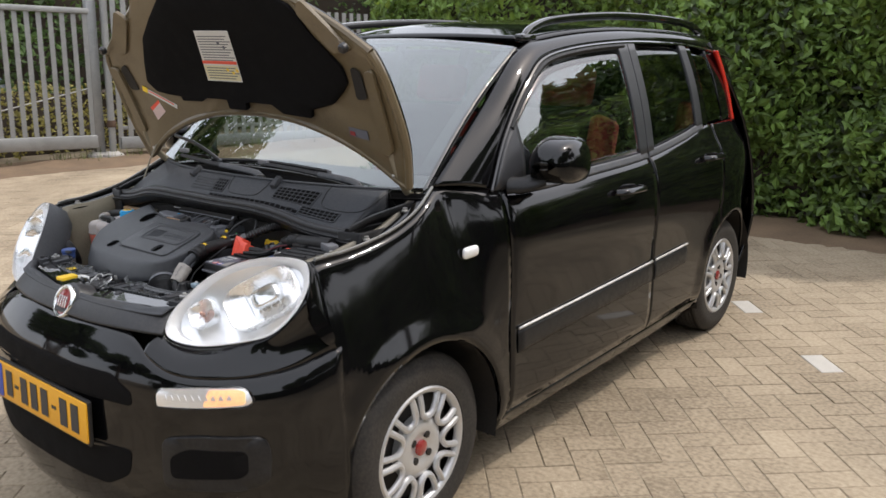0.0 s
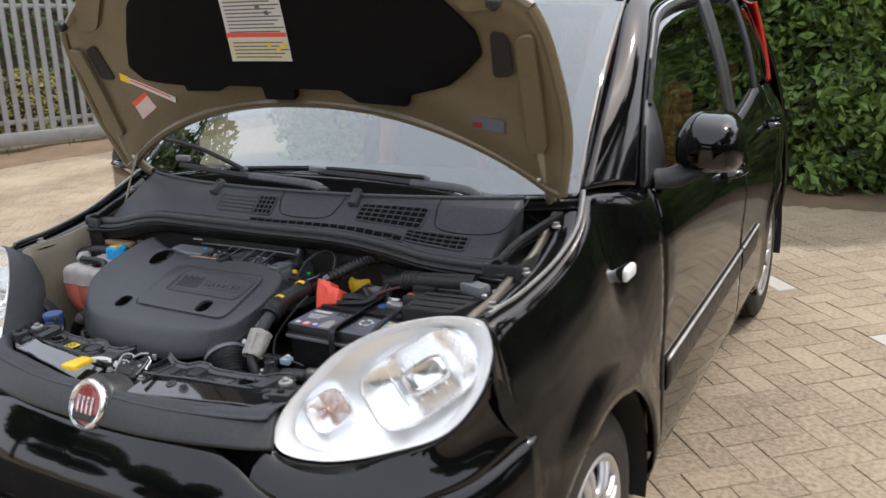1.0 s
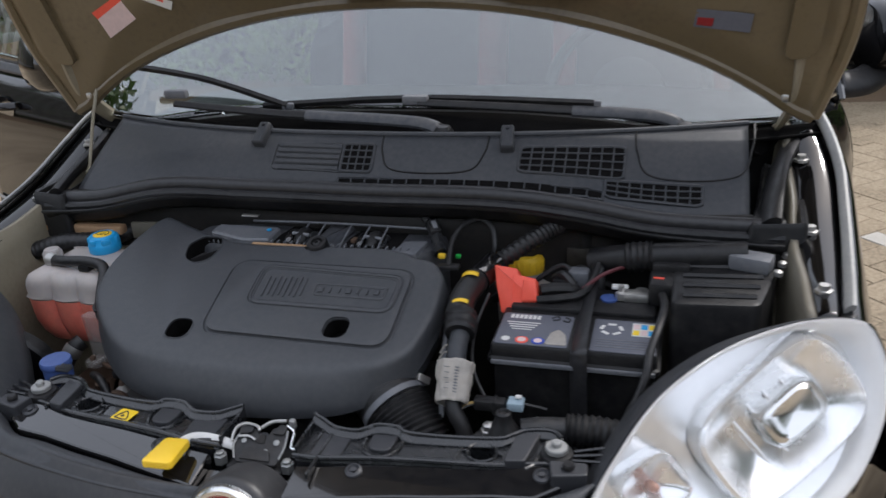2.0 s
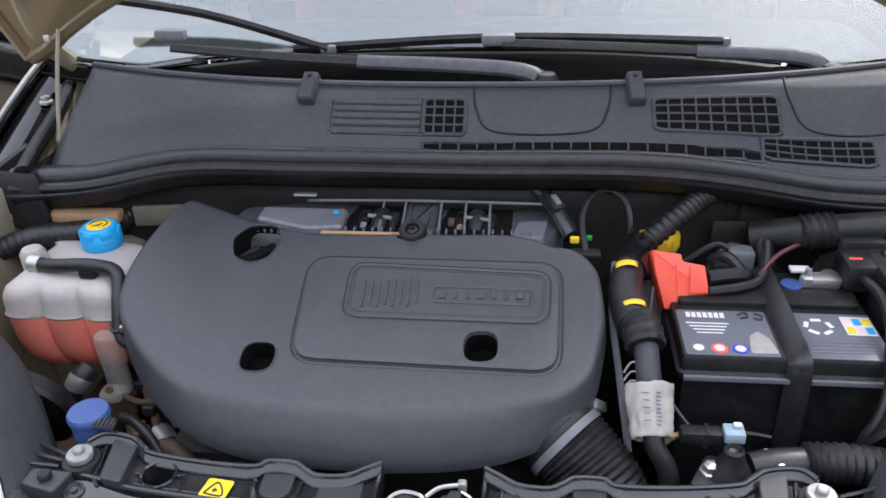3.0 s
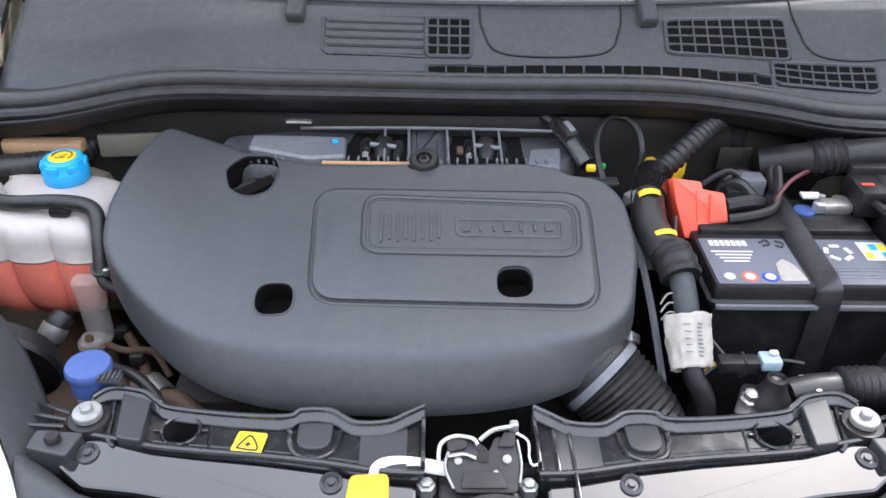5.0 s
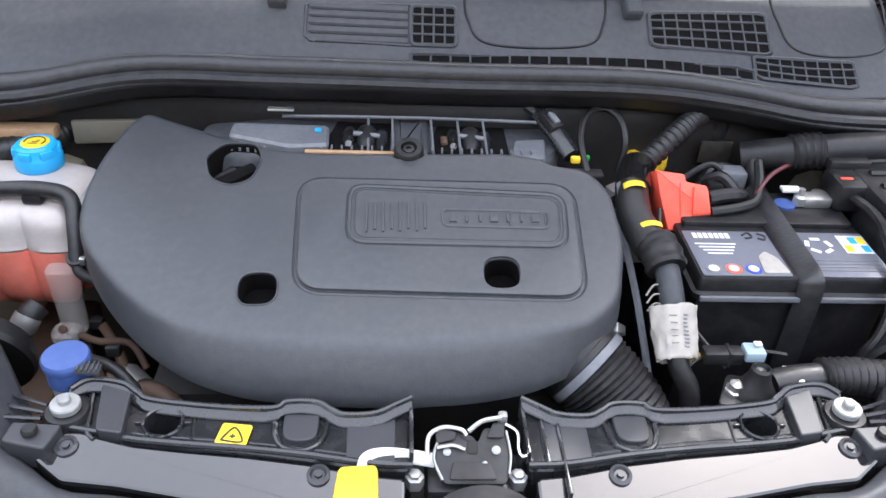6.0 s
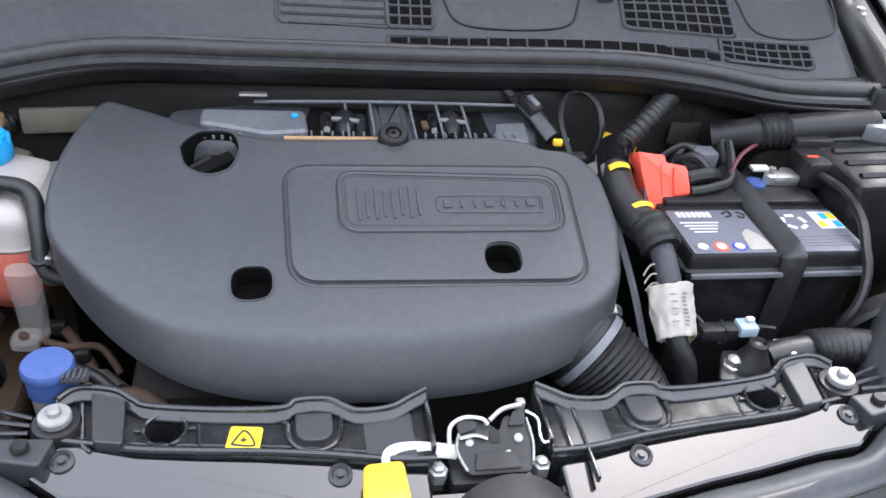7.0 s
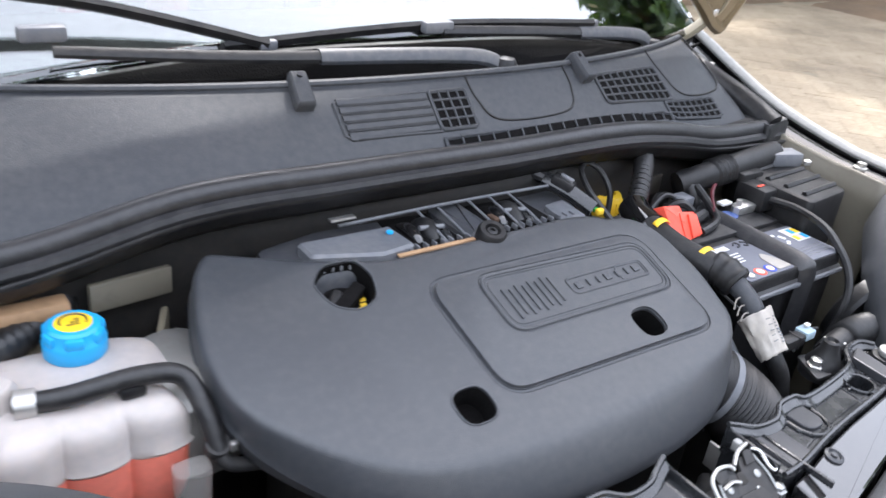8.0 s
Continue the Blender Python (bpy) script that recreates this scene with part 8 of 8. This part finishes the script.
part("latch_wire", tube([tuple(LM @ Vector(p)) for p in ((-0.036, 0.036, 0.008), (-0.020, 0.038, 0.009), (-0.008, 0.034, 0.008))], 0.0018, 6, 16), ZINC, latch)
for pts, z in (([(-0.036, 0.040), (-0.018, 0.044), (-0.016, 0.052), (-0.030, 0.056), (-0.038, 0.050)], 0.006), ([(0.014, 0.046), (0.032, 0.046), (0.034, 0.060), (0.022, 0.062)], 0.006), ([(-0.024, 0.004), (0.024, 0.004), (0.018, 0.020), (-0.020, 0.022)], 0.005)):
    part("latch_tongue", slab(rounded(pts, 0.003, 3), 0.003, 0.0008, LM @ Matrix.Translation((0, 0, z))), STEELD, latch)
for x, y, r in ((-0.026, 0.032, 0.0042), (0.024, 0.034, 0.0046), (0.012, 0.020, 0.003)):
    part("latch_rivet", lathe([(r, 0.004), (r, 0.0065), (r * 0.5, 0.0075), (0, 0.0075)], 12, LM @ Matrix.Translation((x, y, 0))), GALV, latch)
# pale lines paint bright highlights along the dark plate's edges
part("latch_edge_glint", tube([tuple(LM @ Vector(p)) for p in ((0.036, 0.010, 0.006), (0.0385, 0.030, 0.006), (0.035, 0.054, 0.006))], 0.0013, 6, 16), GALV, latch)
part("latch_edge_glint", tube([tuple(LM @ Vector(p)) for p in ((-0.031, 0.004, 0.006), (-0.0395, 0.026, 0.006), (-0.033, 0.048, 0.006))], 0.0013, 6, 16), GALV, latch)
part("latch_hook", box((0.008, 0.008, 0.012), (0.030, -0.502, 0.803), 0.002), WASHER, latch)
part("latch_pivot", lathe([(0.009, 0), (0.009, 0.008), (0.005, 0.010), (0, 0.010)], 14, Matrix.Translation((-0.003, -0.522, 0.786))), PLASTIC, latch)
for x in (-0.047, 0.041):
    part("latch_bolt", lathe([(0.0082, -0.01), (0.0082, 0.001), (0.0055, 0.002), (0.0055, 0.005), (0.004, 0.006), (0, 0.006)], 6, Matrix.Translation((x, -0.548, 0.780))), GALV, latch)
part("release_lever", tube([(-0.030, -0.536, 0.787), (-0.060, -0.534, 0.791), (-0.080, -0.536, 0.793), (-0.090, -0.545, 0.795), (-0.092, -0.562, 0.798)], 0.0060, 8, 40, flat=0.42), WHITELAB, latch, "white release lever")
part("release_handle", slab(rounded([(-0.114, -0.606), (-0.076, -0.604), (-0.078, -0.556), (-0.110, -0.558)], 0.006), 0.009, 0.003, Matrix.Translation((0, 0, 0.797))), YELLOW, latch, "bright yellow release handle")
part("latch_well", box((0.13, 0.09, 0.02), (0.0, -0.515, 0.70), 0.004), DARK, latch)

# glossy cover panel ahead of the rail
SLOPE = Matrix(((1, 0, 0, 0), (0, 1, 0, 0), (0, 0.19, 1, 0.19 * 0.535), (0, 0, 0, 1)))


def front_panel(s):
    o = [(0.055, -0.554), (0.085, -0.551), (0.135, -0.541), (0.188, -0.534), (0.241, -0.529), (0.284, -0.524), (0.315, -0.516), (0.329, -0.511), (0.345, -0.511), (0.362, -0.537), (0.335, -0.557), (0.289, -0.562), (0.229, -0.573), (0.182, -0.580), (0.12, -0.592), (0.055, -0.604)]
    fp = part("slam_panel", rings(rounded([(s * a, b) for a, b in o], 0.004, 3), [(0, 0.742), (0, 0.786), (0.001, 0.7890), (0.003, 0.7900)], SLOPE), GLOSSP, car, "glossy black front panel reflecting the sky", 6)
    for x, y in ((s * 0.127, -0.5525), (s * 0.3385, -0.526)):
        part("panel_clip", lathe([(0.0098, 0.788), (0.0098, 0.792), (0.007, 0.7935), (0.0055, 0.791), (0.0032, 0.791), (0.0032, 0.7935), (0, 0.7935)], 20, SLOPE @ Matrix.Translation((x, y, 0.0))), PILLAR, fp)
    return fp


front_panel(1)
front_panel(-1)
part("panel_centre", rings(rounded([(-0.058, -0.562), (0.058, -0.562), (0.052, -0.608), (-0.052, -0.608)], 0.006), [(0, 0.74), (0, 0.772), (0.003, 0.776)], SLOPE), GLOSSP, car, "glossy black middle panel", 6)
def cap_f(u, v):
    """The rounded top of the nose, from the glossy panel to the grille bar."""
    x = (-1 + 2 * u) * 0.405
    yi = -table([(0.0, 0.609), (0.055, 0.607), (0.12, 0.596), (0.182, 0.584), (0.229, 0.577), (0.289, 0.566), (0.335, 0.560), (0.365, 0.540), (0.41, 0.510)], abs(x))
    q = nose(s_of(x), 0.775) + nose_n(s_of(x), 0.775) * 0.010
    p = Vector((x, yi, 0.785 + 0.19 * (yi + 0.535))).lerp(q, v)
    p.z += 0.012 * math.sin(math.pi * min(1, v * 1.1)) + 0.006 * math.exp(-(x / 0.06) ** 2) * math.sin(math.pi * v)
    return p


solid(part("nose_cap", grid(cap_f, 60, 10), PLASTIC, car, "dark satin plastic nose top above the grille", 60), 0.004)
# headlight backs in the bay
for s in (1, -1):
    part("lamp_back_cap", lathe([(0.060, -0.006), (0.062, 0.0), (0.055, 0.018), (0.030, 0.026), (0, 0.028)], 28, frame_at((s * 0.478, -0.392, 0.772), (1, 0, 0), (0, -0.3, 1)) @ pose(0, 0, 0, 180)), BLACKP, car, "dark grey round headlight back cover")
# dark shield closing the nose behind the grille
part("radiator", box((0.74, 0.03, 0.44), (0, -0.55, 0.52), 0.004), DARK, car, "dark radiator")
